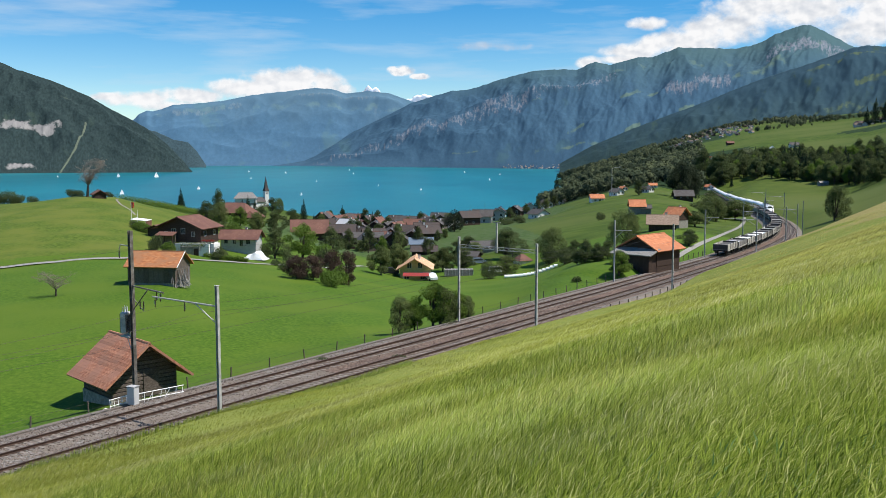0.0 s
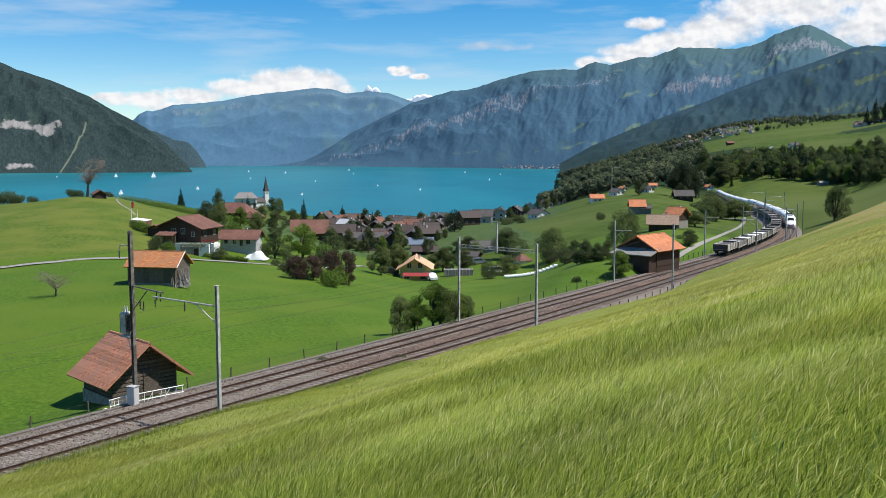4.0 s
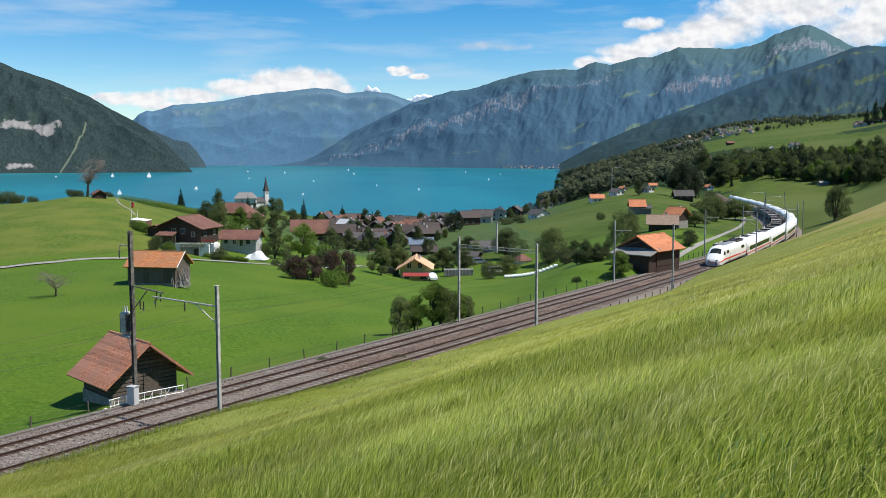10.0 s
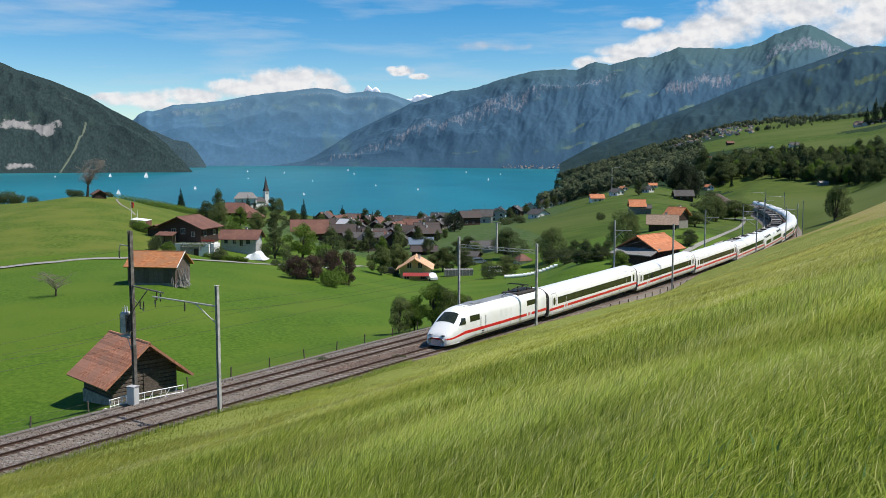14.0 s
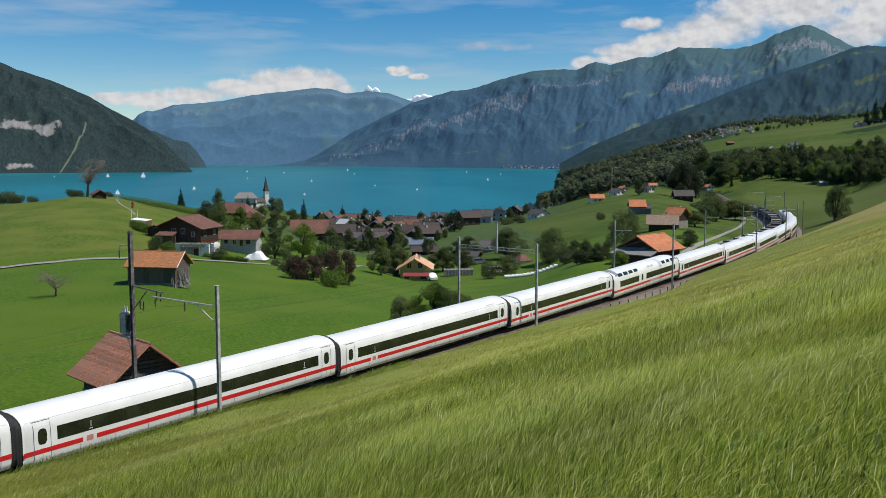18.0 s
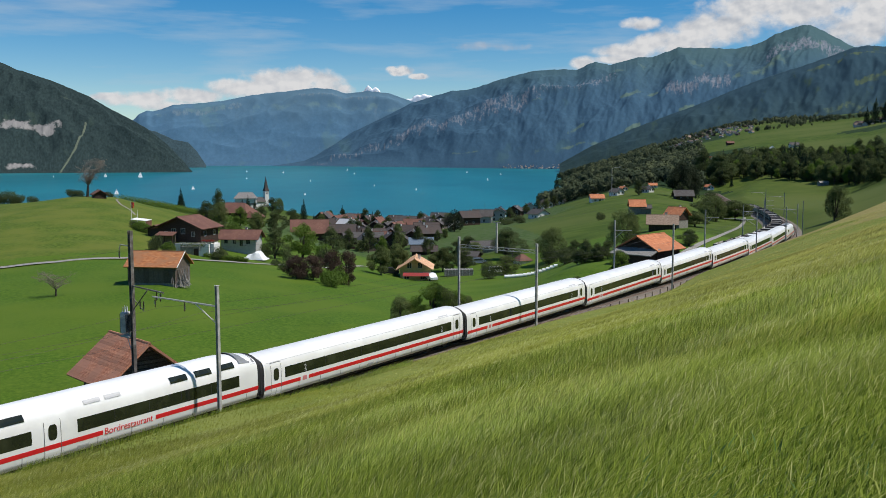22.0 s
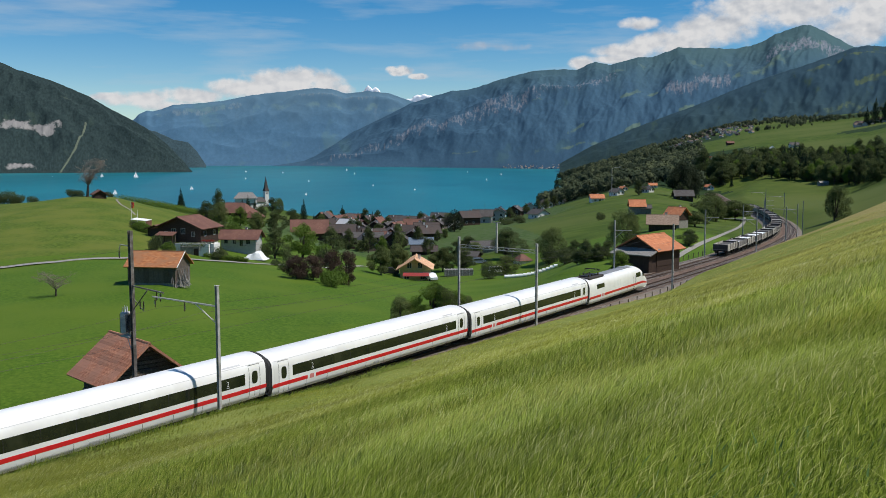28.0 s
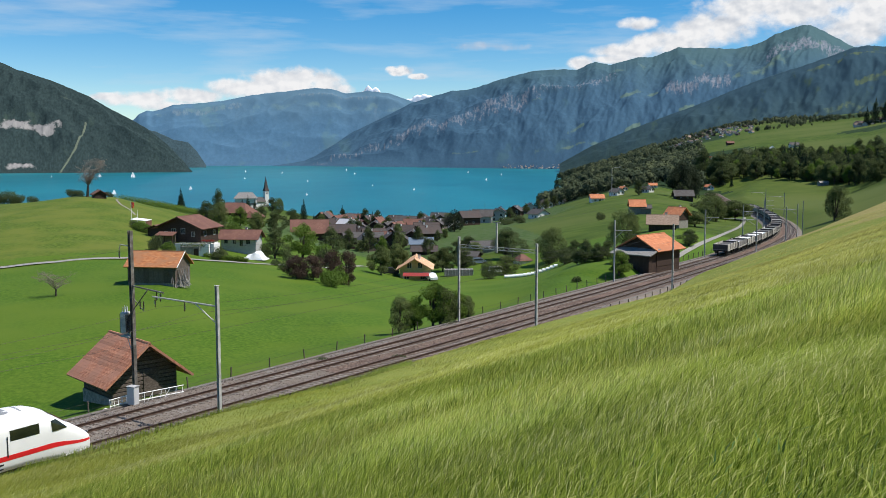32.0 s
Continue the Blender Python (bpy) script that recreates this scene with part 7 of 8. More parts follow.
def trees():
    oak = broadleaf("broadleaf_tree", 8.0, 3.4, 1, M_LEAF, "green broadleaf tree with an uneven crown")
    oak2 = broadleaf("broadleaf_tree", 9.0, 3.2, 2, M_LEAFDARK, "dark green broadleaf tree with a dense crown")
    lite = broadleaf("broadleaf_tree", 8.0, 2.6, 3, M_LEAFLIGHT, "light green broadleaf tree with a loose crown")
    copper = broadleaf("broadleaf_tree", 6.2, 3.3, 4, M_LEAFRED, "dark copper-leaved tree with a round crown", trunk=0.12)
    apple = broadleaf("fruit_tree", 5.4, 2.9, 5, M_LEAF, "low spreading fruit tree with green leaves", flat=0.8, trunk=0.18)
    fir = conifer("conifer", 14.0, 3.0, 6, "tall dark green spruce")
    big = broadleaf("broadleaf_tree", 22.0, 9.5, 7, M_LEAFBLACK, "huge dark green tree with a dense crown", count=20000, size=0.26, trunk=0.08)
    shrub = bush("bush", 1.6, 1.9, 8, M_LEAF, "rounded green garden bush")
    shrub2 = bush("bush", 2.2, 2.6, 9, M_LEAFDARK, "dense dark green bush")
    shrub3 = bush("bush", 1.7, 2.0, 18, M_LEAFLIGHT, "light green rounded hedge bush")
    low = bush("bush", 0.7, 0.8, 10, M_LEAFDARK, "small dark roadside bush", 500, 0.1)
    hide = [oak, oak2, lite, copper, apple, fir, big, shrub, shrub2, low, shrub3]
    homes = [(-4.7, 99.5, 0.52), (126.0, 486.0, 0.8), (-57.0, 262.0, 0.7), (-16.6, 153.6, 0.5), (-2.2, 236.0, 0.7), (-93.0, 331.0, 0.7), (176.0, 690.0, 0.8), (-42.0, 174.6, 0.6), (-40.6, 200.0, 0.7), (-3.9, 80.5, 1.0), (-62.0, 189.4, 0.8)]
    for src, (x, y, s) in zip(hide, homes):
        src.matrix_basis = pose(x, y, ground_z(x, y) - 0.05)
        src.scale = (s, s, s)
    # by the line
    for x, y, s, src in ((-3.1, 99.8, 0.46, lite), (-1.0, 100.4, 0.70, lite), (-0.2, 101.0, 0.60, oak), (1.4, 102.6, 0.50, lite), (2.8, 104.2, 0.38, oak)):
        put(src, x, y, s, "trees beside the railway", sz=0.9)
    for x, y, s in ((-10.5, 79.2, 1.0), (20.0, 138.5, 1.2), (-10.9, 79.6, 0.8)):
        put(low, x, y, s)
    # copper trees and hedge in the meadow's middle
    for x, y, s, src, tall in ((-30.0, 199.2, 1.17, lite, 0.83), (-27.4, 212.8, 1.30, shrub3, 1.40), (-24.2, 194.7, 1.08, shrub2, 1.36), (-27.9, 230.4, 0.84, oak2, 0.97), (-29.6, 177.7, 0.65, shrub2, 1.69), (-23.7, 150.2, 0.65, copper, 1.00), (-21.4, 152.1, 0.67, copper, 1.07), (-20.6, 172.7, 0.59, copper, 1.32),
                            (-18.4, 177.2, 0.61, copper, 1.32), (-18.7, 148.8, 0.72, shrub3, 1.76), (-17.1, 153.0, 0.92, shrub3, 1.76), (-17.3, 145.8, 0.94, shrub3, 1.29), (-30.9, 170.4, 0.48, shrub2, 0.96), (-28.1, 163.0, 0.52, shrub2, 1.25),
                            (-25.4, 154.5, 0.44, shrub2, 1.73)):
        put(src, x, y, s, "trees in the middle of the meadow", sz=tall)
    # round the chalets
    for x, y, s, src, tall in ((-89.3, 317.7, 0.71, fir, 1.00), (-93.7, 388.9, 1.06, oak2, 1.47), (-61.6, 242.3, 0.82, oak2, 0.76), (-59.3, 248.0, 0.84, oak, 0.89), (-96.3, 460.0, 0.91, fir, 1.00), (-91.1, 450.9, 0.77, fir, 1.00),
                            (-101.0, 469.2, 0.78, fir, 1.00), (-100.9, 550.8, 1.12, oak2, 0.89), (-93.1, 531.9, 0.95, oak, 1.24), (-51.1, 257.0, 0.79, oak, 0.86), (-45.4, 250.9, 0.87, oak2, 0.91), (-97.4, 444.5, 0.95, oak2, 0.96), (-84.1, 431.9, 0.92, oak2, 0.94),
                            (-33.6, 185.1, 0.78, oak2, 0.86), (-35.3, 182.6, 0.77, shrub2, 1.16), (-47.2, 209.8, 1.23, shrub3, 1.65), (-50.9, 164.3, 0.62, shrub2, 1.84), (-48.2, 163.0, 0.80, shrub3, 1.5), (-40.6, 167.1, 0.62, shrub2, 1.5), (-62.2, 415.4, 0.91, fir, 1.00), (-63.8, 394.9, 1.20, oak2, 0.71), (-57.6, 416.0, 0.47, fir, 1.00), (-56.8, 436.3, 0.78, oak, 0.96)):
        put(src, x, y, s, "trees round the chalets", sz=tall)
    for x, y, s, src in ((-61.2, 188.0, 0.95, shrub3), (-60.2, 187.0, 0.9, shrub3), (-59.2, 186.4, 0.8, shrub3), (-63.0, 190.5, 0.6, shrub2), (-54.6, 178.6, 0.8, shrub3), (-53.4, 178.0, 0.8, shrub3), (-52.2, 177.2, 0.7, shrub3),
                         (-50.9, 174.6, 0.5, shrub2), (-42.6, 173.4, 0.9, shrub), (-41.4, 173.2, 0.8, shrub), (-43.0, 169.2, 0.5, shrub3), (-41.6, 169.0, 0.5, shrub3), (-40.2, 168.9, 0.5, shrub3), (-38.8, 168.9, 0.55, shrub3),
                         (-37.4, 169.0, 0.6, shrub3), (-36.2, 169.3, 0.5, shrub3), (-46.0, 205.0, 0.8, shrub3), (-43.0, 206.0, 0.9, shrub2), (-50.0, 215.0, 0.9, shrub3), (-52.5, 222.0, 1.0, shrub2)):
        put(src, x, y, s, "garden bushes by the chalets")
    # village
    for x, y, s, src, tall in ((-13.4, 200.2, 0.88, apple, 1.36), (-10.4, 212.5, 1.06, apple, 1.24), (-0.1, 224.7, 1.06, apple, 1.03), (5.1, 420.0, 0.54, big, 0.85), (7.3, 270.6, 0.95, oak2, 0.58), (4.9, 223.1, 1.00, oak2, 0.60),
                            (16.4, 240.8, 1.37, oak2, 0.67), (30.9, 454.8, 2.01, shrub2, 0.74), (36.8, 448.6, 1.61, shrub2, 1.04), (9.9, 199.3, 0.92, shrub2, 1.69), (14.4, 210.8, 0.90, oak, 0.64), (-37.8, 478.5, 0.36, fir, 1.00), (-41.0, 438.1, 1.10, oak2, 0.55),
                            (-24.6, 519.4, 0.16, fir, 1.00), (-42.9, 377.6, 0.62, oak, 0.95), (-9.9, 359.9, 0.81, oak2, 0.63), (-33.0, 318.0, 0.9, oak2, 0.70), (-27.0, 308.0, 0.7, oak, 0.75), (-20.0, 318.0, 0.6, oak2, 0.80), (-37.0, 330.0, 0.8, oak2, 0.85),
                            (-14.6, 338.0, 0.6, oak2, 0.85), (-26.0, 392.0, 0.7, oak2, 1.00), (-40.0, 404.0, 0.8, oak2, 1.00), (-9.0, 428.0, 0.7, oak2, 1.00), (-20.0, 432.0, 0.7, oak, 1.00), (-34.0, 486.0, 0.9, oak2, 1.10), (-12.0, 500.0, 0.9, oak2, 1.00),
                            (-46.0, 548.0, 1.0, oak2, 1.00), (-4.0, 300.0, 0.7, oak2, 0.70), (4.5, 262.0, 0.9, oak2, 0.60), (9.0, 250.0, 0.8, oak, 0.70), (-54.0, 500.0, 0.9, fir, 0.80), (-16.0, 408.0, 0.5, fir, 0.90),
                            (-24.0, 299.0, 0.80, oak2, 1.29), (-15.6, 315.6, 0.73, oak, 1.71), (-29.5, 290.5, 0.72, oak2, 1.08), (-16.9, 257.4, 0.72, lite, 1.18), (-8.8, 329.9, 0.75, oak2, 1.16), (-4.1, 395.0, 1.12, oak2, 0.67), (-45.0, 427.6, 0.90, oak2, 0.88), (-26.8, 449.2, 0.85, oak2, 0.92), (-17.4, 454.7, 0.73, oak, 1.10), (-35.4, 388.4, 0.89, oak2, 0.98), (-5.1, 280.0, 0.53, oak2, 1.23), (-39.6, 468.3, 0.54, fir, 1.00), (-27.9, 399.0, 0.83, oak2, 0.83)):
        put(src, x, y, s, "trees of the lakeside village", sz=tall)
    for x, y, s, src in ((-33, 500, 0.5, fir), (-26, 450, 0.6, oak2), (-20, 505, 0.6, oak), (-58, 540, 0.8, oak2), (-14, 540, 0.7, oak2), (26, 515, 0.7, oak2), (38, 530, 0.8, oak2), (50, 560, 0.8, oak2), (62, 610, 0.9, oak2), (78, 660, 1.0, oak),
                         (95, 720, 1.2, oak2), (-48, 388, 0.6, oak2), (-23, 372, 0.5, oak2), (-31, 352, 0.5, oak), (-14, 378, 0.45, oak2), (-38, 386, 0.55, oak), (-10, 405, 0.5, oak2), (-28, 438, 0.6, oak), (-17, 462, 0.6, oak2), (-5, 492, 0.7, oak2), (3, 505, 0.8, oak), (-36, 476, 0.6, fir), (-46, 505, 0.5, fir), (9, 520, 0.7, oak2), (-9, 348, 0.45, oak2), (-2, 356, 0.5, oak2), (1, 372, 0.5, oak), (-42, 356, 0.5, oak2), (-37, 342, 0.45, lite), (16, 498, 0.6, oak2), (-61, 505, 0.7, oak2), (-37, 450, 0.6, oak2), (-50, 470, 0.7, oak), (110, 770, 1.3, oak2), (70, 630, 0.9, oak)):
        put(src, x, y, s, "trees of the lakeside village")
    # hedgerow below the green shoulder and trees by the barn
    for x, y, s, src, tall in ((25.9, 220.1, 1.15, oak, 0.88), (24.8, 215.0, 1.01, shrub2, 1.60), (25.0, 188.0, 0.94, shrub2, 1.41), (24.6, 163.5, 0.87, shrub2, 1.15), (27.2, 161.0, 0.76, shrub2, 1.19), (53.3, 314.5, 0.79, shrub2, 1.29), (28.0, 197.8, 0.59, oak2, 0.84), (25.2, 163.4, 0.54, oak2, 0.86), (26.9, 161.3, 0.45, oak2, 0.81), (28.9, 163.3, 0.50, oak2, 0.74),
                            (37.7, 189.5, 1.07, oak, 0.92), (27.2, 143.0, 0.77, lite, 0.65), (52.0, 195.8, 0.71, oak2, 0.58), (70.8, 261.3, 1.49, apple, 0.55), (103.1, 359.1, 1.77, oak2, 0.55),
                            (101.9, 324.5, 2.35, apple, 0.55), (96.9, 324.6, 1.31, apple, 0.64), (23.9, 164.8, 0.33, oak2, 0.98), (25.2, 191.0, 0.58, oak2, 0.75)):
        put(src, x, y, s, "trees along the hedgerow", sz=tall)
    for x, y, s, src, tall in ((127.0, 496.0, 0.72, big, 1.30), (133.5, 500.0, 0.66, big, 1.34), (204.8, 662.9, 0.54, fir, 1.00), (201.1, 674.2, 0.98, fir, 1.00), (202.9, 682.0, 2.49, oak2, 0.55), (114.5, 272.0, 1.22, oak, 1.08),
                            (150.1, 610.8, 1.57, oak2, 0.81), (121.3, 992.6, 1.94, fir, 1.00), (116.8, 616.3, 1.41, oak2, 0.55), (205.8, 740.4, 2.62, oak2, 0.94), (204.0, 690.0, 3.13, oak2, 0.79), (89.8, 306.9, 1.48, oak, 0.72), (104.0, 496.2, 0.96, oak2, 0.97), (122.4, 842.3, 2.43, oak, 0.68),
                            (118.8, 748.4, 1.44, oak2, 0.63)):
        put(src, x, y, s, "trees on the eastern hillside", sz=tall)
    # the wood above the right-hand meadow: from its lower edge up the slope
    rnd = random.Random(12)
    for k in range(300):
        b = rnd.uniform(15.2, 26.0)
        r0 = float(np.interp(b, [15.0, 15.8, 17.3, 18.7, 19.8, 21.9, 22.8, 24.3, 26.0], [800, 720, 728, 706, 684, 644, 622, 590, 540]))
        r = r0 + (rnd.random() ** 1.5) * (190 if b > 17 else 130) + (4 if k % 3 else 0)
        x, y = r * math.sin(math.radians(b)), r * math.cos(math.radians(b))
        src = (oak2, oak, oak2, lite, oak2, oak, fir)[k % 7]
        put(src, x, y, rnd.uniform(1.0, 1.75) * (0.75 if src is fir else 1.0), "trees of the upper wood", sz=rnd.uniform(0.85, 1.1))
    bare_tree(-47.0, 112.0, 3.9, 3, "small leafless fruit tree in the meadow", 0.70, 0.24, 0.22)
    bare_tree(-92.6, 243.0, 11.6, 5, "large leafless tree on the hill's crest", 0.54, 0.24, 0.32)
    # shrubs along the left crest
    for x, y, s in ((-122.5, 255, 1.3), (-119.5, 257, 1.5), (-116.8, 256, 1.0), (-113.5, 258, 0.8), (-100.8, 254, 0.9), (-98.6, 253, 0.7), (-90.2, 252, 0.6)):
        put(shrub2, x, y, s, "shrubs on the hill's crest", "low dark shrub on the hill's crest")
    # the big spruces high on the right-hand fields
    for x, y, s in ((556, 1210, 2.6), (566, 1204, 2.2), (548, 1216, 1.9)):
        put(fir, x, y, s, "trees on the eastern hillside")


def far_woods():
    """Distant tree cover on the eastern hills, and distant villages."""
    rs = np.random.RandomState(5)
    g = Geo()
    V, Fc = [], []
    spots = []
    for k in range(5200):
        r = 520 + 1500 * rs.rand() ** 0.8
        b = math.radians(rs.uniform(6.0, 27.5))
        x, y = r * math.sin(b), r * math.cos(b)
        spots.append((x, y))
    P = np.array(spots)
    Z = height(P[:, 0], P[:, 1])
    for (x, y), z in zip(P, Z):
        r = math.hypot(x, y)
        b = math.degrees(math.atan2(x, y))
        n = noise.noise((x * 0.006, y * 0.006, 8.0)) + 0.35 * noise.noise((x * 0.02, y * 0.02, 2.0))
        strip_wood = b < 15.5 and y > 640 and n > -0.12 and r < (2100 if b < 12.8 else 1420)
        need = 0.55 if r < 1550 else 0.12 if b < 18.5 else 0.05
        if z < 4.5 or (not strip_wood and (n < need or r < 860)):
            continue
        h = rs.uniform(6, 15) * (0.7 if r > 1450 and b > 12.8 else 1.0)
        w = h * rs.uniform(0.32, 0.5)
        c = 200
        d = rs.normal(size=(c, 3))
        d /= np.linalg.norm(d, axis=1)[:, None]
        cen = np.array([x, y, z + h * 0.55]) + d * np.array([w, w, h * 0.48]) * (0.55 + 0.4 * rs.rand(c))[:, None]
        t = np.cross(d, rs.normal(size=(c, 3)))
        t /= np.linalg.norm(t, axis=1)[:, None]
        bb = np.cross(d, t)
        s = h * 0.052
        o = len(V)
        for i in range(c):
            V.extend([(cen[i] - t[i] * s - bb[i] * s * 0.7).tolist(), (cen[i] + t[i] * s - bb[i] * s * 0.7).tolist(), (cen[i] + t[i] * s + bb[i] * s * 0.7).tolist(), (cen[i] - t[i] * s + bb[i] * s * 0.7).tolist()])
            Fc.append((o + i * 4, o + i * 4 + 1, o + i * 4 + 2, o + i * 4 + 3))
    g.v, g.f, g.mi = V, Fc, [0] * len(Fc)
    tagged(new("far_woods", g.mesh("far_woods", M_FARWOOD)), "distant dark green woods on the hillsides", "woods", kind="stuff")
    # distant villages
    rnd = random.Random(8)
    src = house(470, 1800, 20, 11, 9, 4.5, 3.4, M_GREYWALL, M_TANROOF, "distant hillside house with a tan roof", "distant_house", "house", 0.8, group="houses of the distant villages", chimney=False)
    src2 = house(500, 1770, 80, 12, 9, 4.5, 3.4, M_PLANK, M_DARKROOF, "distant wooden hillside house", "distant_house", "house", 0.8, group="houses of the distant villages", chimney=False)
    src3 = house(280, 3330, 40, 12, 9, 5.0, 3.0, M_GREYWALL, M_TANROOF, "pale house on the far lake shore", "distant_house", "house", 0.6, group="houses of the distant villages", chimney=False, z=6.0)
    src3.scale = (0.7, 0.7, 0.7)
    src4 = house(516, 1760, 50, 12, 9, 4.5, 3.4, M_GREYWALL, M_SLATE, "distant hillside house with a grey roof", "distant_house", "house", 0.8, group="houses of the distant villages", chimney=False)
    for k in range(330):
        if k >= 205:
            deg = rnd.uniform(3.6, 9.2)
            up = 95 * rnd.random() ** 1.5
            r, b = float(np.interp(deg, [0.6, 8.5, 17.4], [3700, 3250, 2800])) + up, math.radians(deg)
            ob = copy_thing(src3, pose(r * math.sin(b), r * math.cos(b), 2.6 + up * 0.30, 0, 0, rnd.uniform(0, 360)))
            ob.scale = (0.48, 0.48, 0.48)
            continue
        if k < 180:
            r, b = rnd.uniform(1540, 2200), math.radians(rnd.uniform(13.6, 18.3))
        else:
            r, b = rnd.uniform(1330, 1440), math.radians(rnd.uniform(23.6, 25.4))
        x, y = r * math.sin(b), r * math.cos(b)
        ob = copy_thing((src, src4, src2, src4)[k % 4], pose(x, y, ground_z(x, y) - 0.3, 0, 0, rnd.uniform(0, 360)))
        ob.scale = (0.52, 0.52, 0.52) if k < 180 else (0.7, 0.7, 0.7)


# lightened and greyed, so that haze sits in the leaf colour
M_FARWOOD = material("far_wood_leaves", [(0.048, 0.064, 0.038), (0.090, 0.110, 0.056), (0.150, 0.165, 0.082)], 0.11, 0.9, spec=0.1, detail=3, lift=0.85, trans=0.2, big=(0.036, 0.052, 0.030), big_scale=0.02)


def vineyard():
    rnd = random.Random(2)
    v = thing("vineyard", Matrix(), "rows of green vines on the slope behind the chalet", "vines")
    for k in range(9):
        lobes = []
        for i in range(32):
            x, y = -94 + i * 1.15 + k * 0.4, 266 + k * 5.0 - i * 0.5
            lobes.append((x, y, ground_z(x, y) + 0.8, 0.8, 0.8, 0.95 + 0.3 * rnd.random()))
        part("vine_hedge", leaf_cloud(lobes, 2600, 0.17, k), M_LEAFLIGHT, v)


def paths():
    def lane(name, pts, wide, label):
        g = Geo()
        rows = []
        P = np.array(pts, float)
        t = np.linspace(0, len(P) - 1, 120)
        i = np.arange(len(P))
        x, y = np.interp(t, i, P[:, 0]), np.interp(t, i, P[:, 1])
        k = np.ones(13) / 13
        x[6:-6], y[6:-6] = np.convolve(x, k, "valid"), np.convolve(y, k, "valid")
        dx, dy = np.gradient(x), np.gradient(y)
        n = np.hypot(dx, dy)
        for a in range(120):
            row = []
            for o in np.linspace(-wide / 2, wide / 2, 4):
                px, py = x[a] - dy[a] / n[a] * o, y[a] + dx[a] / n[a] * o
                row.append((px, py, ground_z(px, py) + 0.12))
            rows.append(row)
        g.grid(rows)
        g.f = [tuple(reversed(f)) for f in g.f]
        tagged(new(name, g.mesh(name, M_GRAVEL)), label, "path", kind="structure")
    lane("road_meadow", [(-110, 118), (-88, 130), (-67, 140), (-60.5, 145), (-51.6, 150), (-44.3, 160), (-38, 166), (-31.5, 170), (-26.5, 178)], 1.7, "narrow pale gravel lane across the meadow")
    lane("road_east", [(40, 166), (46.4, 181), (54, 198), (65.2, 224), (79.4, 258), (90.5, 284), (101, 312), (112, 346)], 1.1, "pale gravel lane beside the railway curve")
    lane("path_crest", [(-84.5, 243), (-83.4, 238), (-78.6, 227), (-73.4, 218.7), (-69.6, 210.6)], 0.45, "narrow trodden footpath down from the crest")
    lane("path_garden", [(-26.5, 178), (-22, 190), (-18.9, 215), (-12.3, 212)], 1.2, "narrow pale footpath to the yellow house")


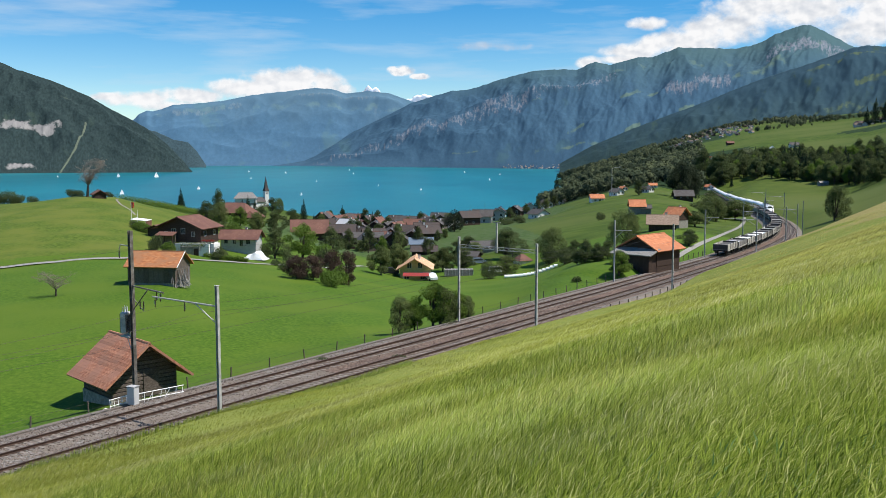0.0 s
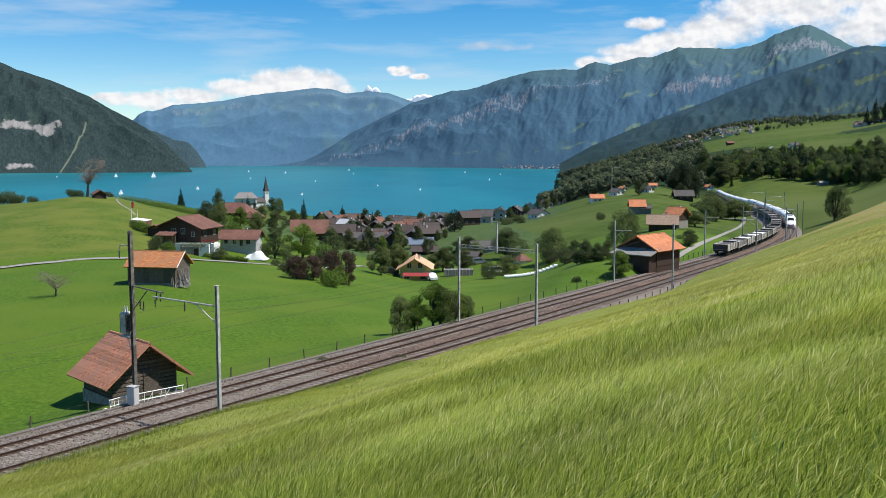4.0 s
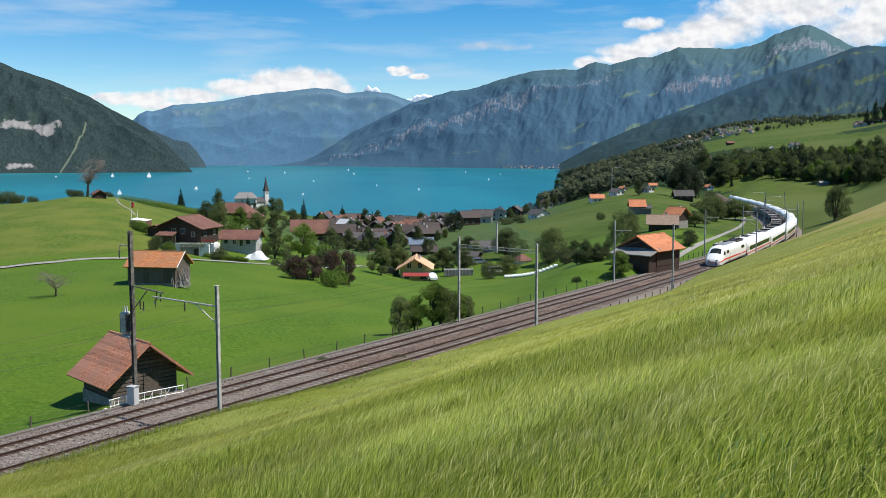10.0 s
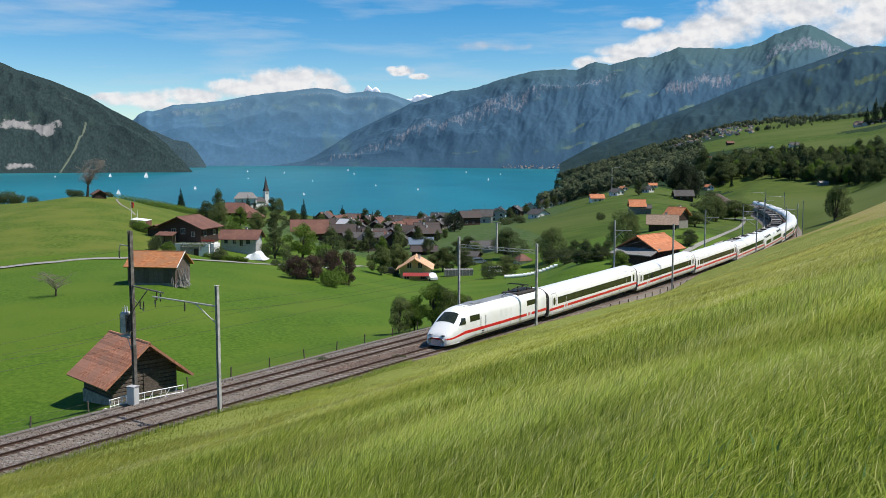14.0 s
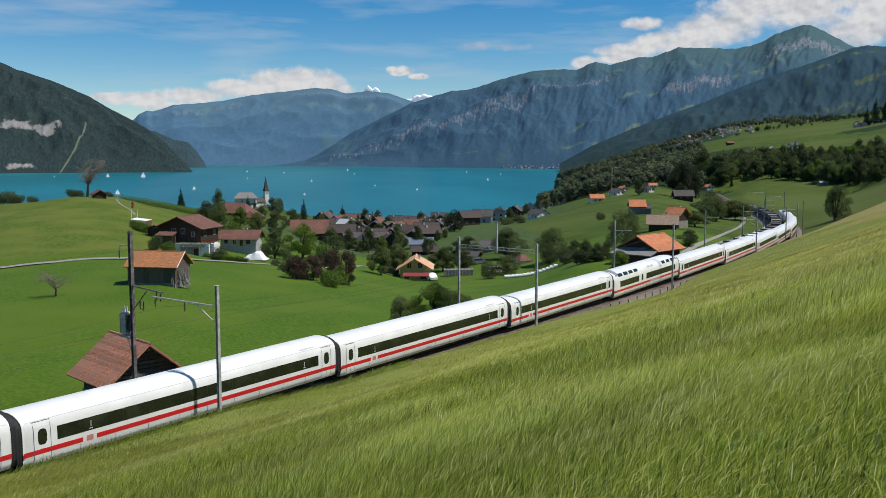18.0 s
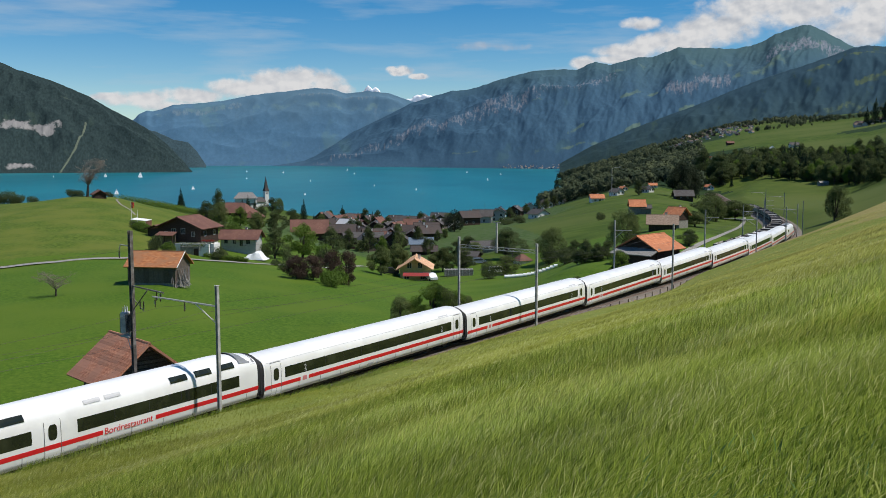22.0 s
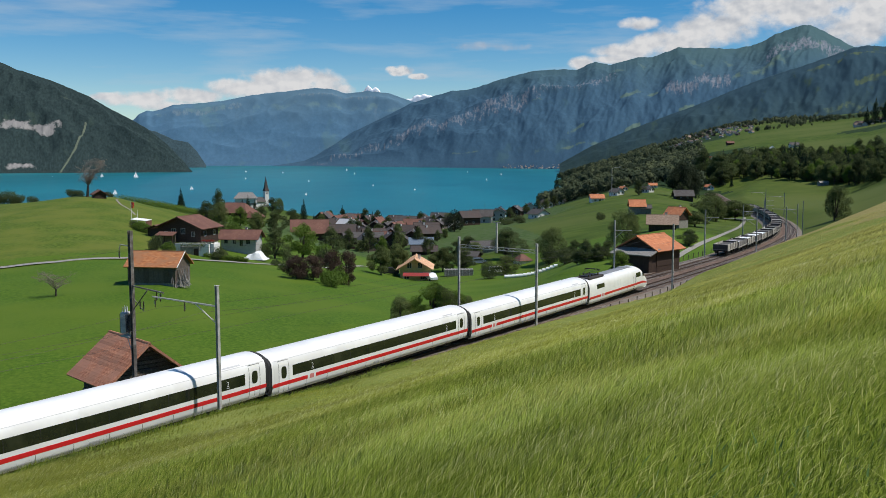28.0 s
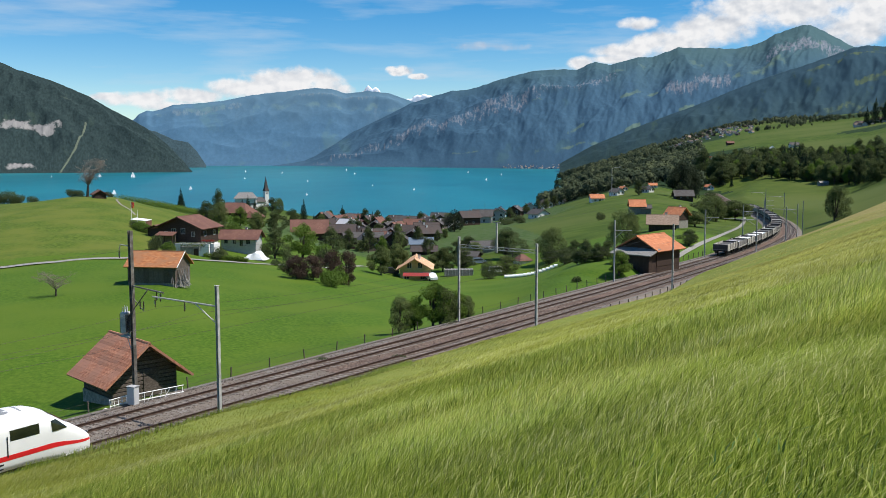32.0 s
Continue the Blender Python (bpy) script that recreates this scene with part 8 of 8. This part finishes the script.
# ---------------------------------------------------------------- clouds, boats
def cloud_material(name, puffs, seed, scale, edge=0.16, shade=(0.58, 0.63, 0.71), bright=(0.97, 0.97, 0.98)):
    """White cloud on a far backdrop sheet. puffs: middle (x, z) and half-axes of the cloud's heaps in the sheet's metres."""
    m = bpy.data.materials.new(name)
    m.use_nodes = True
    nt = m.node_tree
    ln = nt.links
    nt.nodes.clear()
    out = nt.nodes.new("ShaderNodeOutputMaterial")
    tc = nt.nodes.new("ShaderNodeTexCoord")

    def calc(op, a, b=None, c=None):
        n = nt.nodes.new("ShaderNodeMath")
        n.operation = op
        for k, v in enumerate((a, b, c)):
            if v is None:
                continue
            if isinstance(v, (int, float)):
                n.inputs[k].default_value = v
            else:
                ln.new(v, n.inputs[k])
        return n.outputs["Value"]

    def fbm(s, shift, detail=9.0, rough=0.58):
        mp = nt.nodes.new("ShaderNodeMapping")
        mp.inputs["Location"].default_value = shift
        mp.inputs["Scale"].default_value = (1.0, 1.0, 1.35)
        n = nt.nodes.new("ShaderNodeTexNoise")
        n.inputs["Scale"].default_value = s
        n.inputs["Detail"].default_value = detail
        n.inputs["Roughness"].default_value = rough
        ln.new(tc.outputs["Object"], mp.inputs["Vector"])
        ln.new(mp.outputs["Vector"], n.inputs["Vector"])
        return n.outputs["Fac"]

    sep = nt.nodes.new("ShaderNodeSeparateXYZ")
    ln.new(tc.outputs["Object"], sep.inputs["Vector"])
    body = None
    for x0, z0, rx, rz in puffs:
        dx = calc("DIVIDE", calc("SUBTRACT", sep.outputs["X"], x0), rx)
        dz = calc("DIVIDE", calc("SUBTRACT", sep.outputs["Z"], z0), rz)
        q = calc("SUBTRACT", 1.0, calc("ADD", calc("MULTIPLY", dx, dx), calc("MULTIPLY", dz, dz)))
        q = calc("MAXIMUM", q, -1.5)
        body = q if body is None else calc("SMOOTH_MAX", body, q, 0.3)
    n = fbm(scale, (seed * 100.0, 0, 0))
    dens = calc("ADD", calc("MULTIPLY", body, 0.95), calc("MULTIPLY", calc("SUBTRACT", n, 0.5), 2.2))
    al = nt.nodes.new("ShaderNodeMapRange")
    al.interpolation_type = "SMOOTHSTEP"
    al.inputs["From Min"].default_value, al.inputs["From Max"].default_value = 0.02, 0.02 + edge * 2.4
    ln.new(dens, al.inputs["Value"])
    # relief: the same heaps sampled a little way off towards the light
    n1 = fbm(scale * 0.8, (seed * 100.0, 0, 0), 4.0, 0.5)
    n2 = fbm(scale * 0.8, (seed * 100.0 - 16.0, 0, -26.0), 4.0, 0.5)
    rel = calc("SUBTRACT", n1, n2)
    lit = nt.nodes.new("ShaderNodeMapRange")
    lit.inputs["From Min"].default_value, lit.inputs["From Max"].default_value = -0.15, 0.06
    lit.inputs["To Min"].default_value, lit.inputs["To Max"].default_value = 0.0, 1.0
    ln.new(rel, lit.inputs["Value"])
    mx = nt.nodes.new("ShaderNodeMix")
    mx.data_type = "RGBA"
    mx.inputs["A"].default_value = (*shade, 1)
    mx.inputs["B"].default_value = (*bright, 1)
    ln.new(lit.outputs["Result"], mx.inputs["Factor"])
    em = nt.nodes.new("ShaderNodeEmission")
    em.inputs["Strength"].default_value = 0.80
    ln.new(mx.outputs["Result"], em.inputs["Color"])
    tr = nt.nodes.new("ShaderNodeBsdfTransparent")
    ms = nt.nodes.new("ShaderNodeMixShader")
    ln.new(al.outputs["Result"], ms.inputs["Fac"])
    ln.new(tr.outputs["BSDF"], ms.inputs[1])
    ln.new(em.outputs["Emission"], ms.inputs[2])
    ln.new(ms.outputs["Shader"], out.inputs["Surface"])
    return m


CLOUDS = []


def cloud_sheet(name, bearing, dist, z, wide, tall, mat, label, drift):
    """A far sheet of sky that carries cumulus; it drifts sideways with the wind."""
    b = math.radians(bearing)
    rows = [[(x, -0.00004 * x * x, zz) for x in np.linspace(-wide / 2, wide / 2, 13)] for zz in np.linspace(-tall / 2, tall / 2, 5)]
    ob = new(name, Geo().grid(rows).mesh(name, mat))
    ob.matrix_basis = pose(dist * math.sin(b), dist * math.cos(b), z, 0, 0, -bearing)
    tagged(ob, label, "clouds", kind="structure")
    CLOUDS.append((ob, drift))


def clouds():
    west = [(199, 71, 292, 73), (381, 42, 144, 62), (-51, 25, 223, 56), (-301, -14, 195, 48), (-538, -36, 209, 42), (-678, -25, 83, 25), (464, 25, 69, 39), (-413, -65, 167, 34), (144, 25, 334, 39)]
    cloud_sheet("backdrop_cloud_west", -11.5, 4790, 360, 1900, 420, cloud_material("cumulus_west", west, 1.7, 0.008, 0.32, (0.72, 0.755, 0.81)), "white cumulus resting on the mountains at the lake's end", -0.1)
    small = [(-126, 12, 82, 32), (-38, -14, 64, 17)]
    cloud_sheet("backdrop_cloud_small", -1.0, 4850, 470, 700, 260, cloud_material("cumulus_small", small, 4.2, 0.014, 0.3), "small white cloud above the lake", -0.25)
    faint = [(-112, 10, 140, 26), (84, 4, 125, 26)]
    cloud_sheet("backdrop_cloud_faint", 3.2, 4850, 600, 700, 200, cloud_material("cumulus_faint", faint, 7.7, 0.012, 0.9, (0.62, 0.62, 0.68), (0.74, 0.74, 0.78)), "faint greyish wisps of cloud", -0.3)
    east = [(40, 154, 482, 124), (-298, 71, 299, 99), (-668, 115, 117, 41), (-715, -23, 208, 49), (-507, 7, 247, 77), (-950, -78, 93, 41), (300, 62, 247, 124), (457, 146, 208, 138), (-142, 187, 234, 83), (-793, -61, 156, 27)]
    cloud_sheet("backdrop_cloud_east", 20.0, 4870, 600, 2600, 640, cloud_material("cumulus_east", east, 9.1, 0.0065, 0.34), "large bright cumulus behind the eastern range", -1.4)


BOATS = []


def boats():
    hull = [(-0.5, 0.0), (0.42, 0.0), (0.62, 0.16), (-0.5, 0.14)]
    for i, (px, py, size, vx) in enumerate(((-625, 2040, 13, -1.6), (-722, 2080, 9, -1.3), (-340, 1300, 6, -0.35), (-392, 1140, 7, -0.3), (-390, 1900, 4, -0.4), (-420, 2500, 6, -0.3), (-230, 1700, 4, -0.5), (-100, 1450, 3.5, -0.3),
                                            (-30, 1280, 4, -0.3), (60, 2600, 6, 0.3), (-560, 2700, 6, -0.3), (-300, 3000, 7, -0.3), (-170, 1120, 3.5, 0.2), (90, 1800, 5, -0.2), (-845, 2050, 4, -0.4), (140, 2300, 5, 0.1), (-230, 2400, 5, 0.1))):
        b = thing("sailing_boat", pose(px, py, 3.0, 0, 0, (180 if vx < 0 else 0) + 50), "small sailing boat with white sails on the lake", "boat", "sailing boats")
        s = size
        part("hull", Geo().prism([(x * s * 0.8, z * s * 0.5 - 0.2) for x, z in hull], -0.09 * s, 0.09 * s), M_WHITEPAINT, b)
        part("mast", Geo().tube((0.05 * s, 0, 0), (0.05 * s, 0, s), 0.012 * s, 0.006 * s, 6), M_STEEL, b)
        part("mainsail", Geo().prism([(-0.40 * s, 0.12 * s), (0.04 * s, 0.10 * s), (0.05 * s, 0.98 * s), (-0.06 * s, 0.75 * s), (-0.27 * s, 0.4 * s)], -0.008 * s, 0.008 * s), M_CANVAS, b)
        part("jib", Geo().prism([(0.07 * s, 0.12 * s), (0.46 * s, 0.10 * s), (0.07 * s, 0.85 * s)], -0.03 * s, -0.018 * s), M_CANVAS, b)
        BOATS.append((b, px, py, vx))
    # boats moored before the village
    rnd = random.Random(6)
    for k in range(16):
        x, y = -10 + k * 6.2 + rnd.uniform(-2, 2), 690 + k * 9 + rnd.uniform(-12, 12)
        b = thing("moored_boat", pose(x, y, 3.0, 0, 0, rnd.uniform(0, 360)), "small white motor boat moored near the shore", "boat", "moored boats")
        part("hull", Geo().prism([(-3.0, -0.2), (2.4, -0.2), (3.4, 0.9), (-3.0, 0.8)], -1.0, 1.0), M_WHITEPAINT, b)
        if k % 2:
            part("mast", Geo().tube((0.2, 0, 0.8), (0.2, 0, 9.0), 0.09, 0.05, 6), M_STEEL, b)
        part("cabin", Geo().prism([(-1.4, 0.8), (1.0, 0.85), (0.5, 1.6), (-1.3, 1.6)], -0.8, 0.8), M_CANVAS, b)


# ---------------------------------------------------------------- grass of the near slope
def grass_material(name, lo, hi, west_tone=0.74):
    m = bpy.data.materials.new(name)
    m.use_nodes = True
    nt = m.node_tree
    ln = nt.links
    p = nt.nodes["Principled BSDF"]
    p.inputs["Roughness"].default_value = 0.8
    p.inputs["Specular IOR Level"].default_value = 0.06
    ln.new(lifted_normal(nt, 1.6), p.inputs["Normal"])
    g = nt.nodes.new("ShaderNodeNewGeometry")
    r = nt.nodes.new("ShaderNodeValToRGB")
    r.color_ramp.elements[0].color = (*lo, 1)
    r.color_ramp.elements[1].color = (*hi, 1)
    ln.new(g.outputs["Random Per Island"], r.inputs["Fac"])
    tc = nt.nodes.new("ShaderNodeTexCoord")
    n = nt.nodes.new("ShaderNodeTexNoise")
    n.inputs["Scale"].default_value = 0.22
    n.inputs["Detail"].default_value = 4.0
    ln.new(tc.outputs["Object"], n.inputs["Vector"])
    mr = nt.nodes.new("ShaderNodeMapRange")
    mr.inputs["From Min"].default_value, mr.inputs["From Max"].default_value = 0.32, 0.68
    mr.inputs["To Min"].default_value, mr.inputs["To Max"].default_value = 0.78, 1.25
    ln.new(n.outputs["Fac"], mr.inputs["Value"])
    hs = nt.nodes.new("ShaderNodeHueSaturation")
    # deeper in tone on the western part of the slope
    east = nt.nodes.new("ShaderNodeSeparateXYZ")
    ln.new(tc.outputs["Object"], east.inputs["Vector"])
    lu = nt.nodes.new("ShaderNodeMapRange")
    lu.inputs["From Min"].default_value, lu.inputs["From Max"].default_value = -11.0, 1.0
    lu.inputs["To Min"].default_value, lu.inputs["To Max"].default_value = west_tone, 1.0
    ln.new(east.outputs["X"], lu.inputs["Value"])
    tone = nt.nodes.new("ShaderNodeMath")
    tone.operation = "MULTIPLY"
    ln.new(mr.outputs["Result"], tone.inputs[0])
    ln.new(lu.outputs["Result"], tone.inputs[1])
    ln.new(tone.outputs["Value"], hs.inputs["Value"])
    # pale sweeps where the wind lays the seed heads over, their sheen put into the colour
    mp = nt.nodes.new("ShaderNodeMapping")
    mp.inputs["Scale"].default_value = (0.5, 1.0, 1.0)
    mp.inputs["Rotation"].default_value = (0, 0, 0.5)
    ln.new(tc.outputs["Object"], mp.inputs["Vector"])
    n2 = nt.nodes.new("ShaderNodeTexNoise")
    n2.inputs["Scale"].default_value = 0.30
    n2.inputs["Detail"].default_value = 5.0
    ln.new(mp.outputs["Vector"], n2.inputs["Vector"])
    m2 = nt.nodes.new("ShaderNodeMapRange")
    m2.inputs["From Min"].default_value, m2.inputs["From Max"].default_value = 0.46, 0.70
    m2.inputs["To Min"].default_value, m2.inputs["To Max"].default_value = 0.0, 0.55
    ln.new(n2.outputs["Fac"], m2.inputs["Value"])
    mx = nt.nodes.new("ShaderNodeMix")
    mx.data_type = "RGBA"
    mx.inputs["B"].default_value = (min(1, hi[0] * 1.25), min(1, hi[1] * 1.2), hi[2] * 1.9, 1)
    ln.new(m2.outputs["Result"], mx.inputs["Factor"])
    ln.new(r.outputs["Color"], mx.inputs["A"])
    # drier and paler towards the stony crest in the east
    dry = nt.nodes.new("ShaderNodeMapRange")
    dry.inputs["From Min"].default_value, dry.inputs["From Max"].default_value = 5.0, 56.0
    dry.inputs["To Min"].default_value, dry.inputs["To Max"].default_value = 0.0, 0.75
    ln.new(east.outputs["X"], dry.inputs["Value"])
    m3 = nt.nodes.new("ShaderNodeMix")
    m3.data_type = "RGBA"
    m3.inputs["B"].default_value = (0.47, 0.385, 0.165, 1)
    ln.new(dry.outputs["Result"], m3.inputs["Factor"])
    ln.new(mx.outputs["Result"], m3.inputs["A"])
    ln.new(m3.outputs["Result"], hs.inputs["Color"])
    ln.new(hs.outputs["Color"], p.inputs["Base Color"])
    tl = nt.nodes.new("ShaderNodeBsdfTranslucent")
    ln.new(hs.outputs["Color"], tl.inputs["Color"])
    ms = nt.nodes.new("ShaderNodeMixShader")
    ms.inputs["Fac"].default_value = 0.45
    ln.new(p.outputs["BSDF"], ms.inputs[1])
    ln.new(tl.outputs["BSDF"], ms.inputs[2])
    ln.new(ms.outputs["Shader"], nt.nodes["Material Output"].inputs["Surface"])
    return m


M_GRASS = grass_material("tall_grass_blades", (0.255, 0.290, 0.037), (0.420, 0.442, 0.096))
M_GRASSNEAR = grass_material("near_grass_blades", (0.108, 0.176, 0.013), (0.405, 0.484, 0.082))
M_SEED = grass_material("seeding_grass_stalks", (0.46, 0.50, 0.13), (0.68, 0.68, 0.27))
M_WEED = grass_material("broad_weed_leaves", (0.10, 0.20, 0.06), (0.20, 0.32, 0.11))
GRASS = []


def grass_layer(name, label, rings, seed, mat, lean, arc=(-29, 29), turn=0.75, verge=99.0):
    """rings: (from, to, count, height, width) in metres round the foot of the slope's crest."""
    rs = np.random.RandomState(seed)
    allV, n_all = [], 0
    for r0, r1, count, hgt, wid in rings:
        r = np.sqrt(rs.rand(count) * (r1 * r1 - r0 * r0) + r0 * r0)
        b = np.radians(rs.uniform(arc[0], arc[1], count))
        x, y = r * np.sin(b), r * np.cos(b)
        s, d = line_coords(x, y)
        keep = (d > 3.6) & (d < verge)
        x, y, r = x[keep], y[keep], r[keep]
        z = height(x, y)
        c = len(x)
        clump = np.array([noise.noise((a * 0.55, e * 0.55, 1.0)) for a, e in zip(x, y)])
        h = hgt * (0.55 + 0.75 * rs.rand(c)) * (1 + 0.45 * clump)
        w = wid * (0.6 + 0.8 * rs.rand(c))
        gust = np.array([noise.noise((a * 0.12, e * 0.12, 4.0)) for a, e in zip(x, y)])
        la = rs.normal(0.15, turn, c)
        le = h * (lean + 0.45 * gust + 0.25 * clump + rs.normal(0, 0.20, c))
        dx, dy = np.cos(la) * le, np.sin(la) * le
        ta = rs.uniform(0, np.pi, c)
        wx, wy = np.cos(ta) * w, np.sin(ta) * w
        base = np.stack([x, y, z - 0.04], 1)
        side = np.stack([wx, wy, np.zeros(c)], 1)
        mid = base + np.stack([dx * 0.46, dy * 0.46, h * 0.63], 1)
        tip = base + np.stack([dx * 1.14, dy * 1.14, h * (1.0 - 0.30 * np.minimum(1.2, le / h))], 1)
        allV.append(np.stack([base - side, base + side, mid + side * 0.75, mid - side * 0.75, tip], 1).reshape(-1, 3))
        n_all += c
    V = np.concatenate(allV)
    o = (np.arange(n_all) * 5)[:, None]
    loops = np.concatenate([o + np.array([[0, 1, 2, 3]]), o + np.array([[3, 2, 4]])], 1).ravel()
    me = bpy.data.meshes.new(name)
    me.vertices.add(len(V))
    me.vertices.foreach_set("co", V.ravel())
    me.loops.add(len(loops))
    me.loops.foreach_set("vertex_index", loops)
    me.polygons.add(n_all * 2)
    st = (np.arange(n_all) * 7)[:, None] + np.array([[0, 4]])
    me.polygons.foreach_set("loop_start", st.ravel())
    me.materials.append(mat)
    me.update(calc_edges=True)
    ob = tagged(new(name, me), label, "grass", kind="stuff")
    GRASS.append((ob, seed))
    return ob


def grass():
    near = [(3.4, 8, 26000, 0.21, 0.0038), (8, 14, 28000, 0.25, 0.0046), (14, 24, 22000, 0.32, 0.0062)]
    far = [(11, 24, 26000, 0.30, 0.0060), (24, 45, 36000, 0.26, 0.0085), (45, 80, 24000, 0.22, 0.014), (80, 130, 8000, 0.14, 0.022)]
    for k in range(4):
        grass_layer("tall_grass", "tall green meadow grass bent by the wind", near, 31 + k, M_GRASSNEAR, 0.26 + 0.15 * k, turn=0.68)
        grass_layer("tall_grass", "pale green meadow grass laid over by the wind", far, 41 + k, M_GRASS, 0.55 + 0.15 * k, turn=0.55)
    seeds = [(3.5, 12, 12000, 0.25, 0.0031), (12, 24, 8000, 0.33, 0.0040), (24, 45, 12000, 0.27, 0.007), (45, 80, 4000, 0.18, 0.011)]
    for k in range(2):
        grass_layer("seed_grass", "pale seeding grass stalks among the meadow grass", seeds, 51 + k, M_SEED, 0.55, turn=0.6)
    grass_layer("verge_grass", "taller green grass along the railway cutting", [(40, 70, 60000, 0.42, 0.009)], 71, M_GRASSNEAR, 0.4, (-29, -2), verge=8.5)
    grass_layer("meadow_weeds", "dark broad-leaved weeds among the near grass", [(3.6, 6.0, 260, 0.20, 0.010)], 61, M_WEED, 0.5, (11, 28))


# ---------------------------------------------------------------- put the place together
MASTS = [(85.3, -3.0, 8.7, 0), (137.3, -3.0, 8.7, 6.1), (174.7, -3.0, 8.7, 0), (199.3, -3.0, 8.7, 6.1), (225.0, -3.0, 8.7, 0), (89.0, 7.0, 8.7, -2.6), (139.1, 7.0, 8.7, -2.6),
         (179.5, 7.0, 8.7, -2.6), (225.0, 7.0, 8.7, -2.6), (270.0, 7.0, 8.7, -2.6), (320.0, -3.0, 8.7, 6.1), (375.0, -3.0, 8.7, 6.1)]
mast(0.5, -3.0, 9.0, 6.1, 7.7)
portal()
for s, off, high, arm in MASTS:
    mast(s, off, high, arm)
transformer_pole()
wires()
fence()
freight()
hay_shed()
farm_buildings()
village()
clutter()
trees()
vineyard()
paths()
clouds()
boats()
grass()
far_woods()
build_train()
build_railway()


def motions():
    """The express runs down the near track at a steady speed; boats drift, clouds pass, the grass gives in the wind."""
    for ob, behind, turn in TRAIN:
        rows = []
        for k in range(0, 33):
            s = TRAIN_S - SPEED * (k - 19.0) + behind
            over = max(0.0, s - (S_MAX - 8))
            h = math.radians(HEADING[-1][1])
            p = Matrix.Translation((over * math.sin(h), over * math.cos(h), -GRADE * over)) @ line_pose(min(s, S_MAX - 8))
            rows.append((float(k), p @ pose(0, 0, 0, 0, 0, turn)))
        walk(ob, rows)
    for ob, px, py, vx in BOATS:
        turn = (180 if vx < 0 else 0) + 50
        walk(ob, [(0.0, pose(px, py, 3.0, 0, 0, turn)), (32.0, pose(px + 32 * vx, py, 3.0, 0, 0, turn))])
    for ob, vx in CLOUDS:
        m = ob.matrix_basis.copy()
        walk(ob, [(0.0, m), (32.0, Matrix.Translation((vx * 32, 0, 0)) @ m)])
    for ob, i in FLAG:
        rows = []
        for k in range(107):
            t = k * 0.3 if k < 106 else 32.0
            x, y = 0.05, 0.0
            for j in range(i):
                a = 0.55 * math.sin(3.1 * t - 1.1 * j) * (0.4 + 0.15 * j)
                x, y = x + 0.12 * math.cos(a), y + 0.12 * math.sin(a)
            a = 0.55 * math.sin(3.1 * t - 1.1 * i) * (0.4 + 0.15 * i)
            rows.append((t, pose(x, y, 0, 0, 0, math.degrees(a))))
        walk(ob, rows)
    for ob, seed in GRASS:
        ph = random.Random(seed).uniform(0, 6)
        rows = []
        for i in range(81):
            t = i * 0.4
            a = 0.028 * math.sin(2.3 * t + ph) + 0.018 * math.sin(3.9 * t + 2 * ph)
            rows.append((t, pose(a, a * 0.3, 0)))
        walk(ob, rows)


motions()
